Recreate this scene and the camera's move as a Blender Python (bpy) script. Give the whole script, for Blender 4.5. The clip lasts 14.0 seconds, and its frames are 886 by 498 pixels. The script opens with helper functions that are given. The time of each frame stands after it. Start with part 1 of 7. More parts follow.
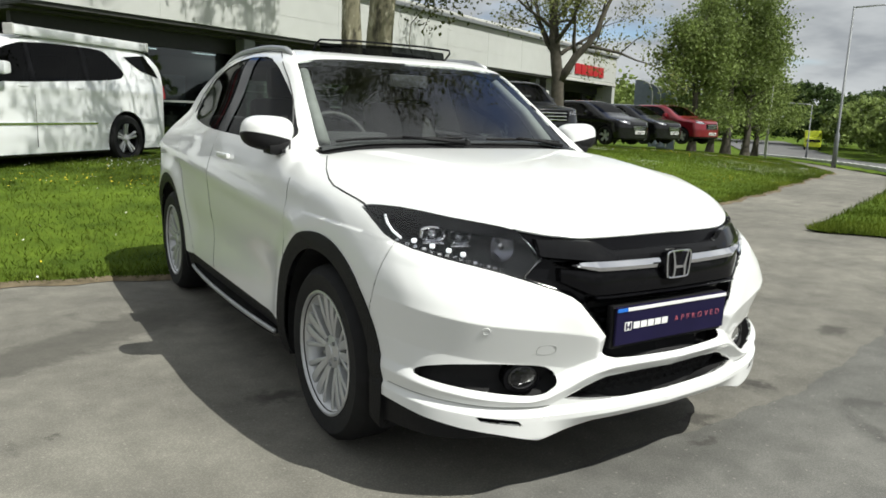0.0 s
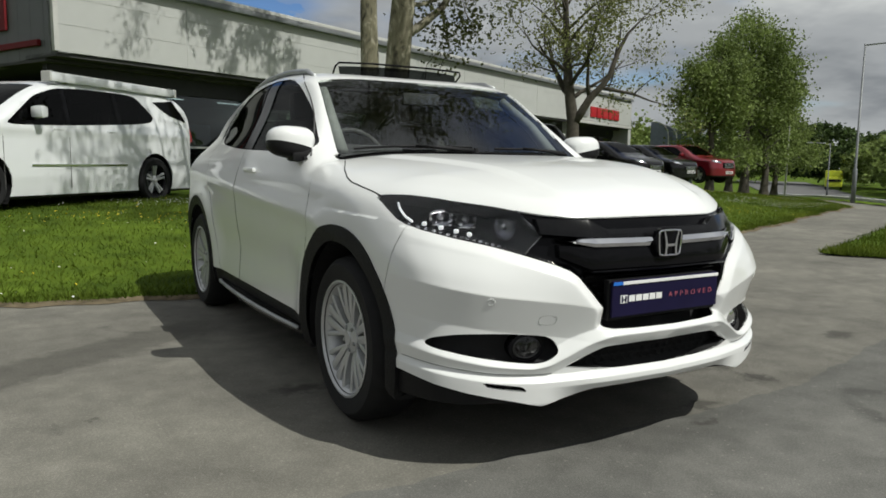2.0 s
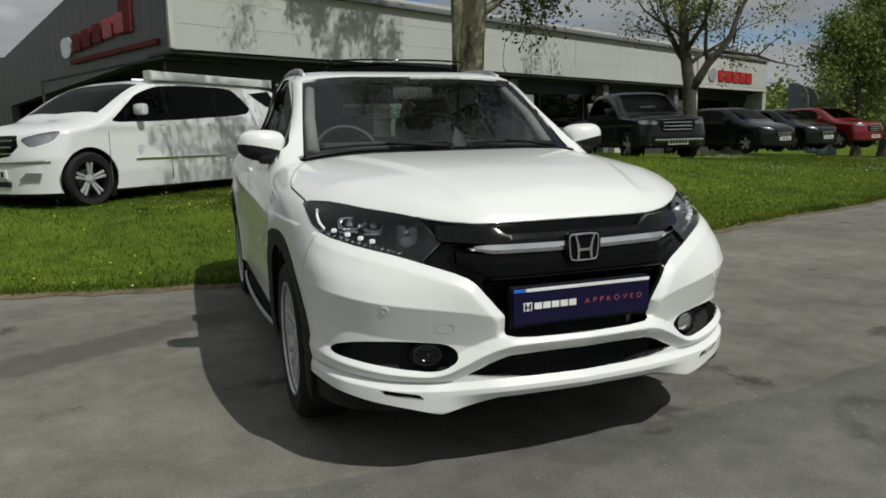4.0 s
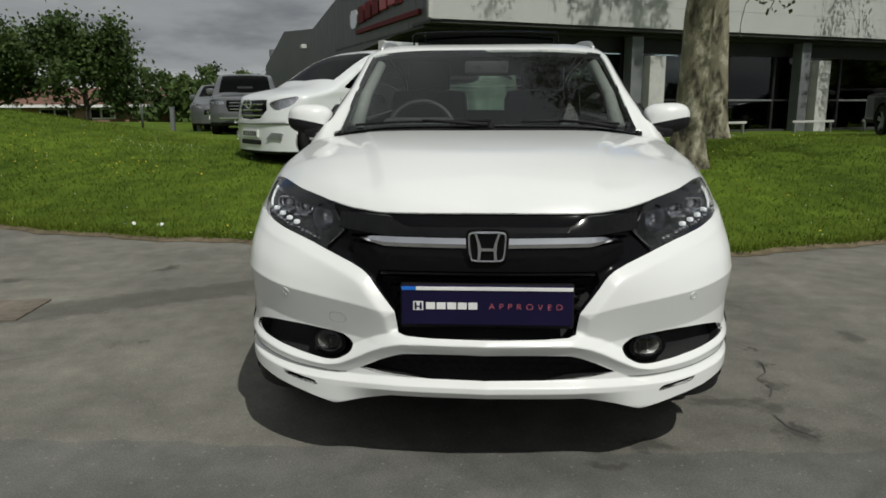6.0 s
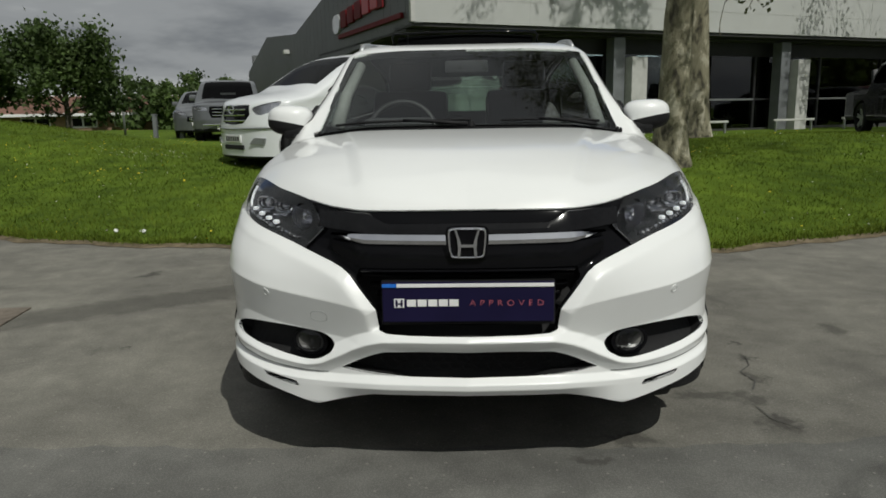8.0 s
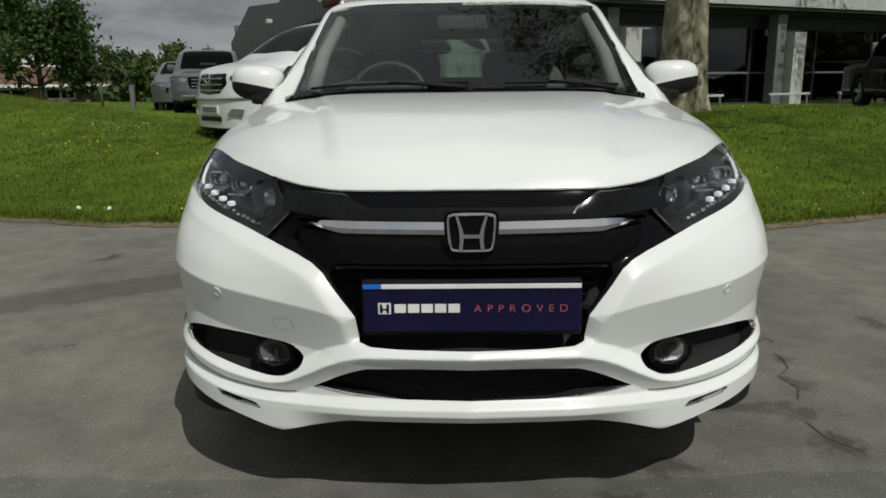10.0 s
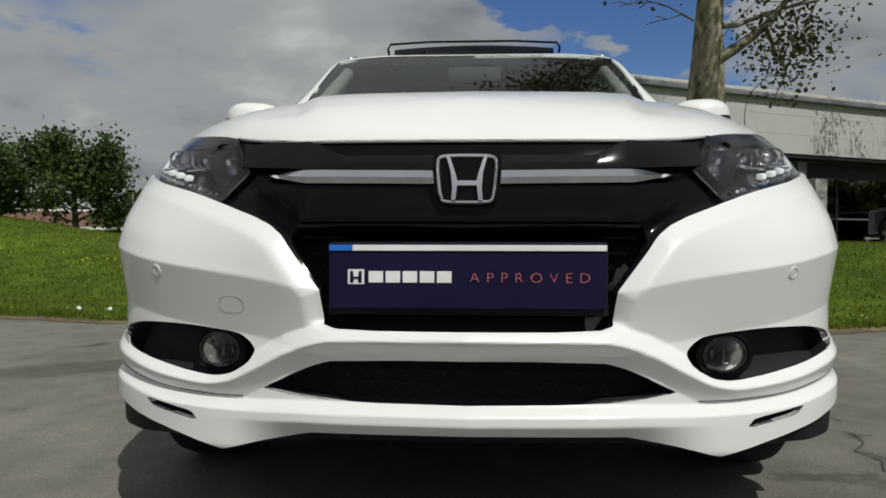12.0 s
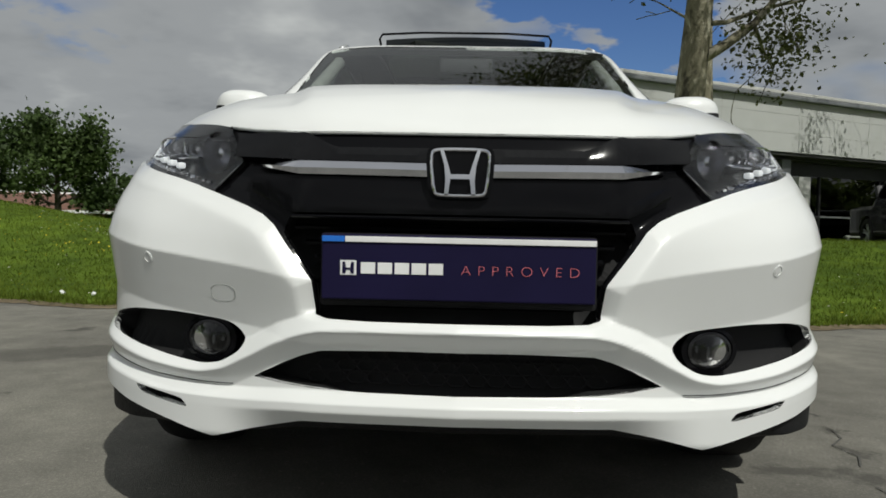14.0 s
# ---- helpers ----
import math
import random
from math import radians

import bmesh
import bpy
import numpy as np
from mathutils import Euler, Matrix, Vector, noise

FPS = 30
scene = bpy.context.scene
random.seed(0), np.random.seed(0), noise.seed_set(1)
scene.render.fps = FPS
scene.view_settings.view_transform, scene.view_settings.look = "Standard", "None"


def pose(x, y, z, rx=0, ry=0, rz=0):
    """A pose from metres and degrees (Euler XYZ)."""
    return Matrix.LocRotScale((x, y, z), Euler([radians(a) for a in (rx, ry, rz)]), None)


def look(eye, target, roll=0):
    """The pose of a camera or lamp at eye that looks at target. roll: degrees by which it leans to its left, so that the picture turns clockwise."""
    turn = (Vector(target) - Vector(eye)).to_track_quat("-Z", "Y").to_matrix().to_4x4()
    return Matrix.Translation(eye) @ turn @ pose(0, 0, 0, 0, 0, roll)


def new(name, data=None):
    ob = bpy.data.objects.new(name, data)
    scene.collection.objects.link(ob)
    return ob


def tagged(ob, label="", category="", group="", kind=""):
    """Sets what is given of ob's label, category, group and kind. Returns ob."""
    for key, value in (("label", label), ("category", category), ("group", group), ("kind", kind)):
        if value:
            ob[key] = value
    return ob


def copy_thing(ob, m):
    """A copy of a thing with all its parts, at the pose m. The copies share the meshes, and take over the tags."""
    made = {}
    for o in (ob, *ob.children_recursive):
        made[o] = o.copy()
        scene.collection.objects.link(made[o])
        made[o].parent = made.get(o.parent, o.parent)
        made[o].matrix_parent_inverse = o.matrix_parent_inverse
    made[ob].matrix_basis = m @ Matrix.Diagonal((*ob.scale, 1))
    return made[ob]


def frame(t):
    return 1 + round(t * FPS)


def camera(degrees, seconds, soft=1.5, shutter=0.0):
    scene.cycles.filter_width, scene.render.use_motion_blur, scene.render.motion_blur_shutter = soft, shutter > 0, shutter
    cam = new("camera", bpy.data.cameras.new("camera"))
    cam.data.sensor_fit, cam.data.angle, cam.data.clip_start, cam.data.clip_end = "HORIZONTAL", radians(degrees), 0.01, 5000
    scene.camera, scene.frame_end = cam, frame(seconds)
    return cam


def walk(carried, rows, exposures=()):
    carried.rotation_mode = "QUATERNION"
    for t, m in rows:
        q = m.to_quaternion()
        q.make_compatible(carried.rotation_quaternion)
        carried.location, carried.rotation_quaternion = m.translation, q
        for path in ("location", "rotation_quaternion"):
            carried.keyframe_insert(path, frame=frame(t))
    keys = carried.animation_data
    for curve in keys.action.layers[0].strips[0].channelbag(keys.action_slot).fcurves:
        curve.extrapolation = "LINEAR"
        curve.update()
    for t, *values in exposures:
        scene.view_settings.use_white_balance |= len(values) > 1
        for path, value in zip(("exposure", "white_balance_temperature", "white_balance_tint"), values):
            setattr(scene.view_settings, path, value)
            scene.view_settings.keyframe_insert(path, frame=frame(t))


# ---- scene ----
cam = camera(63.3, 14.0, 1.7)
PATH = [
    (0, (-1.864, -1.506, 1.226), (-0.819, 0.159, 0.856), 1.8),
    (0.5, (-1.915, -1.663, 1.176), (-0.893, 0.019, 0.825), 0.8),
    (1, (-1.935, -1.716, 1.08), (-0.919, -0.014, 0.812), 0.1),
    (1.5, (-1.939, -1.719, 1.032), (-0.929, -0.012, 0.779), 0.5),
    (2, (-1.948, -1.73, 1.042), (-0.944, -0.017, 0.801), 0.7),
    (2.2, (-1.941, -1.73, 1.039), (-0.942, -0.014, 0.805), 0.7),
    (4.3, (-1.002, -2.085, 1.153), (-0.443, -0.192, 0.832), -2.7),
    (4.5, (-0.828, -2.106, 1.151), (-0.353, -0.191, 0.827), -3.4),
    (5, (-0.429, -2.123, 1.17), (-0.204, -0.174, 0.782), -1.3),
    (5.5, (-0.165, -2.114, 1.188), (-0.136, -0.147, 0.827), -2.7),
    (6, (-0.015, -2.083, 1.184), (-0.124, -0.125, 0.794), -0.2),
    (6.5, (-0.002, -2.089, 1.164), (-0.107, -0.127, 0.79), -1.3),
    (7, (0.012, -2.085, 1.165), (-0.088, -0.124, 0.784), -1.2),
    (7.5, (0.009, -2.083, 1.163), (-0.073, -0.12, 0.787), -1.1),
    (9.8, (-0.021, -1.766, 1.135), (-0.08, 0.184, 0.694), -0.8),
    (10, (-0.035, -1.615, 1.11), (-0.073, 0.334, 0.662), -0.7),
    (10.5, (-0.009, -1.348, 0.987), (-0.046, 0.608, 0.568), -0.0),
    (11, (0.022, -1.274, 0.766), (-0.021, 0.714, 0.551), 0.1),
    (11.5, (0.031, -1.307, 0.669), (-0.074, 0.69, 0.635), -0.0),
    (12, (0.024, -1.318, 0.658), (-0.078, 0.679, 0.632), 0.1),
    (12.5, (0.016, -1.321, 0.66), (-0.057, 0.677, 0.62), 1.2),
    (13, (0.014, -1.323, 0.661), (-0.053, 0.676, 0.615), 1.4),
    (13.5, (0.011, -1.327, 0.651), (-0.053, 0.671, 0.619), 1.1),
    (14, (0.012, -1.332, 0.663), (-0.049, 0.666, 0.61), 1.2),
]
EXPOSURES = [(0.0, 0.42, 6450, 4.6), (0.5, -0.11, 6450, 4.6), (1.0, -0.16, 6450, 4.6), (2.2, -0.17, 6450, 4.6), (4.3, -0.48, 6450, 4.6), (10.0, -0.61, 6440, 4.6), (11.5, -0.46, 6440, 4.6), (14.0, -0.43, 6440, 4.6)]
walk(cam, [(t, look(eye, target, roll)) for t, eye, target, roll in PATH], EXPOSURES)

# ---- light: sun between broken cloud ----
SUN_AZ, SUN_EL = math.atan2(0.38, -0.72), radians(52)
world = bpy.data.worlds.new("world")
scene.world = world
world.use_nodes = True
wn, wl = world.node_tree.nodes, world.node_tree.links
wn.clear()
w_out = wn.new("ShaderNodeOutputWorld")
w_sky = wn.new("ShaderNodeTexSky")
w_sky.sky_type, w_sky.sun_disc = "NISHITA", False
w_sky.sun_elevation, w_sky.sun_rotation = SUN_EL, SUN_AZ
w_sky.dust_density, w_sky.ozone_density = 0.0, 3.5
w_bg = wn.new("ShaderNodeBackground")
w_bg.inputs["Strength"].default_value = 0.069
w_tc = wn.new("ShaderNodeTexCoord")
w_sep = wn.new("ShaderNodeSeparateXYZ")
wl.new(w_tc.outputs["Generated"], w_sep.inputs[0])
w_up = wn.new("ShaderNodeMath")
w_up.operation = "ADD"
w_up.inputs[1].default_value = 0.24
w_abs = wn.new("ShaderNodeMath")
w_abs.operation = "ABSOLUTE"
wl.new(w_sep.outputs["Z"], w_abs.inputs[0])
wl.new(w_abs.outputs[0], w_up.inputs[0])
w_div = wn.new("ShaderNodeVectorMath")
w_div.operation = "DIVIDE"
wl.new(w_tc.outputs["Generated"], w_div.inputs[0])
w_comb = wn.new("ShaderNodeCombineXYZ")
for k in range(3):
    wl.new(w_up.outputs[0], w_comb.inputs[k])
wl.new(w_comb.outputs[0], w_div.inputs[1])


def cloud_noise(scale, detail, offset):
    shift = wn.new("ShaderNodeVectorMath")
    shift.operation = "ADD"
    shift.inputs[1].default_value = offset
    wl.new(w_div.outputs[0], shift.inputs[0])
    n = wn.new("ShaderNodeTexNoise")
    n.inputs["Scale"].default_value, n.inputs["Detail"].default_value, n.inputs["Roughness"].default_value = scale, detail, 0.55
    wl.new(shift.outputs[0], n.inputs["Vector"])
    return n


def w_ramp(src, stops):
    r = wn.new("ShaderNodeValToRGB")
    el = r.color_ramp.elements
    while len(el) < len(stops):
        el.new(0.5)
    for e, (p, c) in zip(el, stops):
        e.position, e.color = p, (*c, 1)
    r.color_ramp.interpolation = "EASE"
    wl.new(src, r.inputs[0])
    return r


# the cover thickens overhead
w_high = wn.new("ShaderNodeMath")
w_high.operation = "MULTIPLY_ADD"
w_high.inputs[1].default_value = 0.10
wl.new(w_abs.outputs[0], w_high.inputs[0])
wl.new(cloud_noise(0.75, 4, (3.2, 1.4, 0)).outputs["Fac"], w_high.inputs[2])
# and closes up towards the horizon
w_low = wn.new("ShaderNodeMapRange")
w_low.inputs["From Max"].default_value = 0.20
w_low.inputs["To Min"].default_value, w_low.inputs["To Max"].default_value = 0.16, 0.0
wl.new(w_abs.outputs[0], w_low.inputs["Value"])
w_sum = wn.new("ShaderNodeMath")
w_sum.operation = "ADD"
wl.new(w_high.outputs[0], w_sum.inputs[0])
wl.new(w_low.outputs[0], w_sum.inputs[1])
# two gaps of clear blue over the showroom and over the mound
gap = w_sum.outputs[0]
for way, wide, narrow, much in (((0.150, 0.935, 0.325), 0.985, 0.9985, -0.25), ((-0.463, 0.872, 0.158), 0.9925, 0.9995, -0.055)):
    v = Vector(way).normalized()
    bent = wn.new("ShaderNodeVectorMath")
    bent.operation = "MULTIPLY_ADD"
    bent.inputs[1].default_value = (0.12, 0.12, 0.12)
    wl.new(cloud_noise(2.6, 5, (1.7, 8.3, 2.0)).outputs["Color"], bent.inputs[0])
    wl.new(w_tc.outputs["Generated"], bent.inputs[2])
    less = wn.new("ShaderNodeVectorMath")
    less.operation = "SUBTRACT"
    less.inputs[1].default_value = (0.06, 0.06, 0.06)
    wl.new(bent.outputs[0], less.inputs[0])
    dot = wn.new("ShaderNodeVectorMath")
    dot.operation = "DOT_PRODUCT"
    dot.inputs[1].default_value = v
    wl.new(less.outputs[0], dot.inputs[0])
    fall = wn.new("ShaderNodeMapRange")
    fall.inputs["From Min"].default_value, fall.inputs["From Max"].default_value = wide, narrow
    fall.inputs["To Min"].default_value, fall.inputs["To Max"].default_value = 0.0, much
    wl.new(dot.outputs["Value"], fall.inputs["Value"])
    add = wn.new("ShaderNodeMath")
    add.operation = "ADD"
    wl.new(gap, add.inputs[0])
    wl.new(fall.outputs[0], add.inputs[1])
    gap = add.outputs[0]
w_cover = w_ramp(gap, [(0.345, (0, 0, 0)), (0.47, (1, 1, 1))])
w_tone = w_ramp(cloud_noise(1.3, 5, (7.1, 4.0, 0)).outputs["Fac"], [(0.3, (3.6, 3.75, 4.1)), (0.5, (6.2, 6.3, 6.6)), (0.68, (10.2, 10.2, 10.2))])
w_mix = wn.new("ShaderNodeMix")
w_mix.data_type = "RGBA"
wl.new(w_cover.outputs[0], w_mix.inputs["Factor"])
w_hue = wn.new("ShaderNodeHueSaturation")
w_hue.inputs["Hue"].default_value, w_hue.inputs["Saturation"].default_value, w_hue.inputs["Value"].default_value = 0.515, 1.2, 1.4
wl.new(w_sky.outputs[0], w_hue.inputs["Color"])
wl.new(w_hue.outputs[0], w_mix.inputs[6])
wl.new(w_tone.outputs[0], w_mix.inputs[7])
wl.new(w_mix.outputs[2], w_bg.inputs["Color"])
wl.new(w_bg.outputs[0], w_out.inputs[0])

sun_data = bpy.data.lights.new("sun", "SUN")
sun_data.energy, sun_data.angle, sun_data.color = 4.15, radians(0.53), (1.0, 0.96, 0.9)
sun = new("sun", sun_data)
sun.matrix_world = look((0, 0, 30), (-0.38 * 10, 0.72 * 10, 30 - 1.05 * 10))

# ---- materials ----
def mat(name, color, rough=0.6, metal=0.0, vary=0.15, scale=8.0, bump=0.0, bump_scale=60.0, coat=0.0, dark=None, spec=0.5, rand=0.0, aniso=None):
    """A principled material: two scales of tone, a fine relief, and a random tone per object."""
    m = bpy.data.materials.new(name)
    m.use_nodes = True
    n, l = m.node_tree.nodes, m.node_tree.links
    b = n["Principled BSDF"]
    b.inputs["Roughness"].default_value, b.inputs["Metallic"].default_value = rough, metal
    b.inputs["Coat Weight"].default_value, b.inputs["Coat Roughness"].default_value = coat, 0.03
    b.inputs["Specular IOR Level"].default_value = spec
    tc = n.new("ShaderNodeTexCoord")
    big, small = n.new("ShaderNodeTexNoise"), n.new("ShaderNodeTexNoise")
    for t, s, d in ((big, scale * 0.16, 4), (small, scale, 8)):
        t.inputs["Scale"].default_value, t.inputs["Detail"].default_value = s, d
        l.new(tc.outputs["Object"], t.inputs["Vector"])
    add = n.new("ShaderNodeMath")
    add.operation = "ADD"
    l.new(big.outputs["Fac"], add.inputs[0])
    l.new(small.outputs["Fac"], add.inputs[1])
    ramp = n.new("ShaderNodeMapRange")
    ramp.inputs["From Min"].default_value, ramp.inputs["From Max"].default_value = 0.7, 1.3
    l.new(add.outputs[0], ramp.inputs["Value"])
    mix = n.new("ShaderNodeMix")
    mix.data_type = "RGBA"
    lo = dark or tuple(c * (1 - vary) for c in color)
    hi = tuple(min(c * (1 + vary), 0.95) for c in color)
    mix.inputs[6].default_value, mix.inputs[7].default_value = (*lo, 1), (*hi, 1)
    l.new(ramp.outputs[0], mix.inputs["Factor"])
    last = mix.outputs[2]
    if rand:
        info = n.new("ShaderNodeObjectInfo")
        hsv = n.new("ShaderNodeHueSaturation")
        val = n.new("ShaderNodeMapRange")
        val.inputs["To Min"].default_value, val.inputs["To Max"].default_value = 1 - rand, 1 + rand
        l.new(info.outputs["Random"], val.inputs["Value"])
        l.new(val.outputs[0], hsv.inputs["Value"])
        l.new(last, hsv.inputs["Color"])
        last = hsv.outputs[0]
    l.new(last, b.inputs["Base Color"])
    if bump:
        bt = n.new("ShaderNodeTexNoise")
        bt.inputs["Scale"].default_value, bt.inputs["Detail"].default_value = bump_scale, 6
        l.new(tc.outputs["Object"], bt.inputs["Vector"])
        bn = n.new("ShaderNodeBump")
        bn.inputs["Strength"].default_value, bn.inputs["Distance"].default_value = bump, 0.01
        l.new(bt.outputs["Fac"], bn.inputs["Height"])
        l.new(bn.outputs[0], b.inputs["Normal"])
    return m


def glass_mat(name, tint, rough=0.0, gloss=1.0, much=2.3):
    """A thin pane: tinted see-through, with a mirror gloss that grows towards grazing."""
    m = bpy.data.materials.new(name)
    m.use_nodes = True
    n, l = m.node_tree.nodes, m.node_tree.links
    n.clear()
    out, mixs = n.new("ShaderNodeOutputMaterial"), n.new("ShaderNodeMixShader")
    tr, gl, fr = n.new("ShaderNodeBsdfTransparent"), n.new("ShaderNodeBsdfGlossy"), n.new("ShaderNodeFresnel")
    fr.inputs["IOR"].default_value = 1.52
    tr.inputs["Color"].default_value = (*tint, 1)
    gl.inputs["Roughness"].default_value = rough
    gl.inputs["Color"].default_value = (gloss, gloss, gloss, 1)
    k = n.new("ShaderNodeMath")
    k.operation, k.use_clamp = "MULTIPLY", True
    k.inputs[1].default_value = much
    l.new(fr.outputs[0], k.inputs[0])
    l.new(k.outputs[0], mixs.inputs[0])
    l.new(tr.outputs[0], mixs.inputs[1])
    l.new(gl.outputs[0], mixs.inputs[2])
    l.new(mixs.outputs[0], out.inputs[0])
    return m


def glow_mat(name, color, strength):
    m = mat(name, color, 0.3)
    b = m.node_tree.nodes["Principled BSDF"]
    b.inputs["Emission Color"].default_value, b.inputs["Emission Strength"].default_value = (*color, 1), strength
    return m


M_WHITE = mat("pearl_white_paint", (0.80, 0.81, 0.805), 0.32, 0.0, 0.012, 5, coat=0.7, spec=0.4)
M_VANWHITE = mat("white_van_paint", (0.75, 0.77, 0.785), 0.3, 0.0, 0.02, 5, coat=0.8)
M_BLACKGLOSS = mat("gloss_black_plastic", (0.005, 0.005, 0.006), 0.09, 0.0, 0.1, 20, spec=0.13)
M_GREYGLOSS = mat("smoked_grille_panel", (0.008, 0.008, 0.009), 0.13, 0.0, 0.2, 60, spec=0.22)
M_CLAD = mat("grained_black_plastic", (0.011, 0.011, 0.012), 0.55, 0.0, 0.2, 30, 0.25, 350, spec=0.2)
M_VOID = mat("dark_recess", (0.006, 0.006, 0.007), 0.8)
M_RUBBER = mat("tyre_rubber", (0.013, 0.013, 0.014), 0.75, 0.0, 0.25, 20, 0.2, 120, spec=0.3)
M_ALLOY = mat("silver_alloy", (0.53, 0.54, 0.55), 0.32, 0.45, 0.08, 12)
M_CHROME = mat("chrome", (0.78, 0.78, 0.82), 0.06, 1.0, 0.03, 10)
M_CHROMESOFT = mat("satin_reflector", (0.62, 0.62, 0.66), 0.2, 1.0, 0.25, 40)
M_GAP = mat("panel_gap", (0.09, 0.09, 0.09), 0.9)
M_TRIM = mat("interior_trim", (0.06, 0.06, 0.065), 0.7, 0.0, 0.2, 30, 0.15, 200)
M_TRIMGREY = mat("grey_pillar_trim", (0.33, 0.34, 0.33), 0.7, 0.0, 0.1, 30)
M_SEAT = mat("dark_seat_leather", (0.035, 0.035, 0.038), 0.5, 0.0, 0.2, 30, 0.2, 120)
M_GLASS = glass_mat("windscreen_glass", (0.60, 0.66, 0.63), much=1.35)
M_REARGLASS = glass_mat("rear_window_glass", (0.26, 0.36, 0.28), much=0.25)
M_SIDEGLASS = glass_mat("side_glass", (0.22, 0.24, 0.24), much=0.22)
M_DARKGLASS = glass_mat("privacy_glass", (0.05, 0.055, 0.055), much=0.3)
M_FOGLENS = glass_mat("fog_lamp_glass", (0.42, 0.43, 0.44), much=0.8)
M_LENS = glass_mat("lamp_lens", (0.90, 0.91, 0.92), much=1.0)
M_LAMPIN = mat("lamp_housing", (0.026, 0.026, 0.028), 0.22, 0.3, 0.4, 30)
M_FOGBOWL = mat("dark_fog_bowl", (0.05, 0.05, 0.052), 0.18, 0.8, 0.2, 25)
M_DRL = glow_mat("daytime_light", (0.95, 0.97, 1.0), 0.5)
M_NAVY = mat("navy_plate_film", (0.010, 0.008, 0.036), 0.45, 0.0, 0.15, 8, spec=0.14)
M_PLATEWHITE = mat("white_plate_print", (0.78, 0.78, 0.78), 0.4)
M_PLATEBLUE = mat("blue_plate_band", (0.02, 0.16, 0.62), 0.4)
M_PINK = mat("pink_plate_print", (0.62, 0.16, 0.20), 0.4)
M_RED = mat("red_sign_paint", (0.42, 0.022, 0.03), 0.4, 0, 0.08, 6)
M_SILVER = mat("silver_sign_badge", (0.7, 0.7, 0.72), 0.3, 0.6)
M_FASCIA = mat("pale_cladding_panel", (0.47, 0.48, 0.465), 0.55, 0.0, 0.05, 2.0)
M_GABLE = mat("grey_ribbed_cladding", (0.115, 0.12, 0.125), 0.5, 0.0, 0.12, 2.0)
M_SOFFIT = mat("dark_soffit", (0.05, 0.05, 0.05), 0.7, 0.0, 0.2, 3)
M_FRAME = mat("dark_window_frame", (0.03, 0.03, 0.032), 0.5, 0.2)
M_FLOORIN = mat("showroom_floor_tile", (0.12, 0.115, 0.11), 0.35, 0, 0.15, 4)
M_SHOPGLASS = glass_mat("shop_glass", (0.38, 0.42, 0.41), much=1.2)
M_GUTTER = mat("grey_gutter", (0.19, 0.20, 0.21), 0.5, 0.2, 0.15, 4)
M_PILLAR = mat("pale_pillar_render", (0.5, 0.5, 0.48), 0.7, 0, 0.12, 6, 0.2, 60)
M_STEEL = mat("galvanised_steel", (0.38, 0.39, 0.4), 0.45, 0.7, 0.15, 10)


def bark_mat(name):
    """Flaking plane bark: patches of cream, khaki and dark grey with clear edges."""
    m = mat(name, (0.3, 0.28, 0.2), 0.9, 0, 0.3, 20, 0.7, 40, spec=0.2)
    n, l = m.node_tree.nodes, m.node_tree.links
    p, tc = n["Principled BSDF"], n.new("ShaderNodeTexCoord")
    mp, a, r = n.new("ShaderNodeMapping"), n.new("ShaderNodeTexNoise"), n.new("ShaderNodeValToRGB")
    mp.inputs["Scale"].default_value = (5.5, 5.5, 2.4)
    a.inputs["Scale"].default_value, a.inputs["Detail"].default_value, a.inputs["Roughness"].default_value, a.inputs["Distortion"].default_value = 1.0, 7, 0.62, 0.6
    l.new(tc.outputs["Object"], mp.inputs["Vector"])
    l.new(mp.outputs[0], a.inputs["Vector"])
    l.new(a.outputs["Fac"], r.inputs[0])
    el = r.color_ramp.elements
    stops = [(0.36, (0.050, 0.046, 0.036)), (0.43, (0.105, 0.098, 0.070)), (0.47, (0.185, 0.172, 0.118)), (0.56, (0.235, 0.220, 0.155)), (0.60, (0.40, 0.375, 0.29)), (0.72, (0.34, 0.325, 0.25))]
    while len(el) < len(stops):
        el.new(0.5)
    for e, (q, c) in zip(el, stops):
        e.position, e.color = q, (*c, 1)
    l.new(r.outputs[0], p.inputs["Base Color"])
    return m


M_BARK = bark_mat("plane_tree_bark")
M_BARKDARK = mat("dark_bark", (0.075, 0.066, 0.053), 0.95, 0, 0.4, 8, 0.8, 20)
M_TILE = mat("brown_roof_tile", (0.15, 0.078, 0.055), 0.8, 0, 0.25, 3)
M_BRICK = mat("far_brick", (0.26, 0.17, 0.12), 0.9, 0, 0.2, 6)
M_SILVERCAR = mat("silver_grey_paint", (0.15, 0.158, 0.165), 0.3, 0.5, 0.04, 5, coat=0.8)
M_BLACKCAR = mat("black_car_paint", (0.006, 0.006, 0.007), 0.25, 0.0, 0.1, 5, coat=0.5, spec=0.3)
M_REDCAR = mat("deep_red_paint", (0.20, 0.008, 0.018), 0.28, 0.2, 0.06, 5, coat=1.0)
M_YELLOW = mat("hi_vis_yellow_paint", (0.62, 0.68, 0.05), 0.4, 0, 0.08, 5)
M_LAMPGLASS = mat("clear_lamp", (0.62, 0.62, 0.64), 0.12, 0.9, 0.2, 25)
M_BLUESTRIPE = mat("pale_blue_board", (0.42, 0.5, 0.6), 0.6)
M_BANNER = mat("grey_blue_banner", (0.20, 0.24, 0.31), 0.7, 0, 0.15, 6)


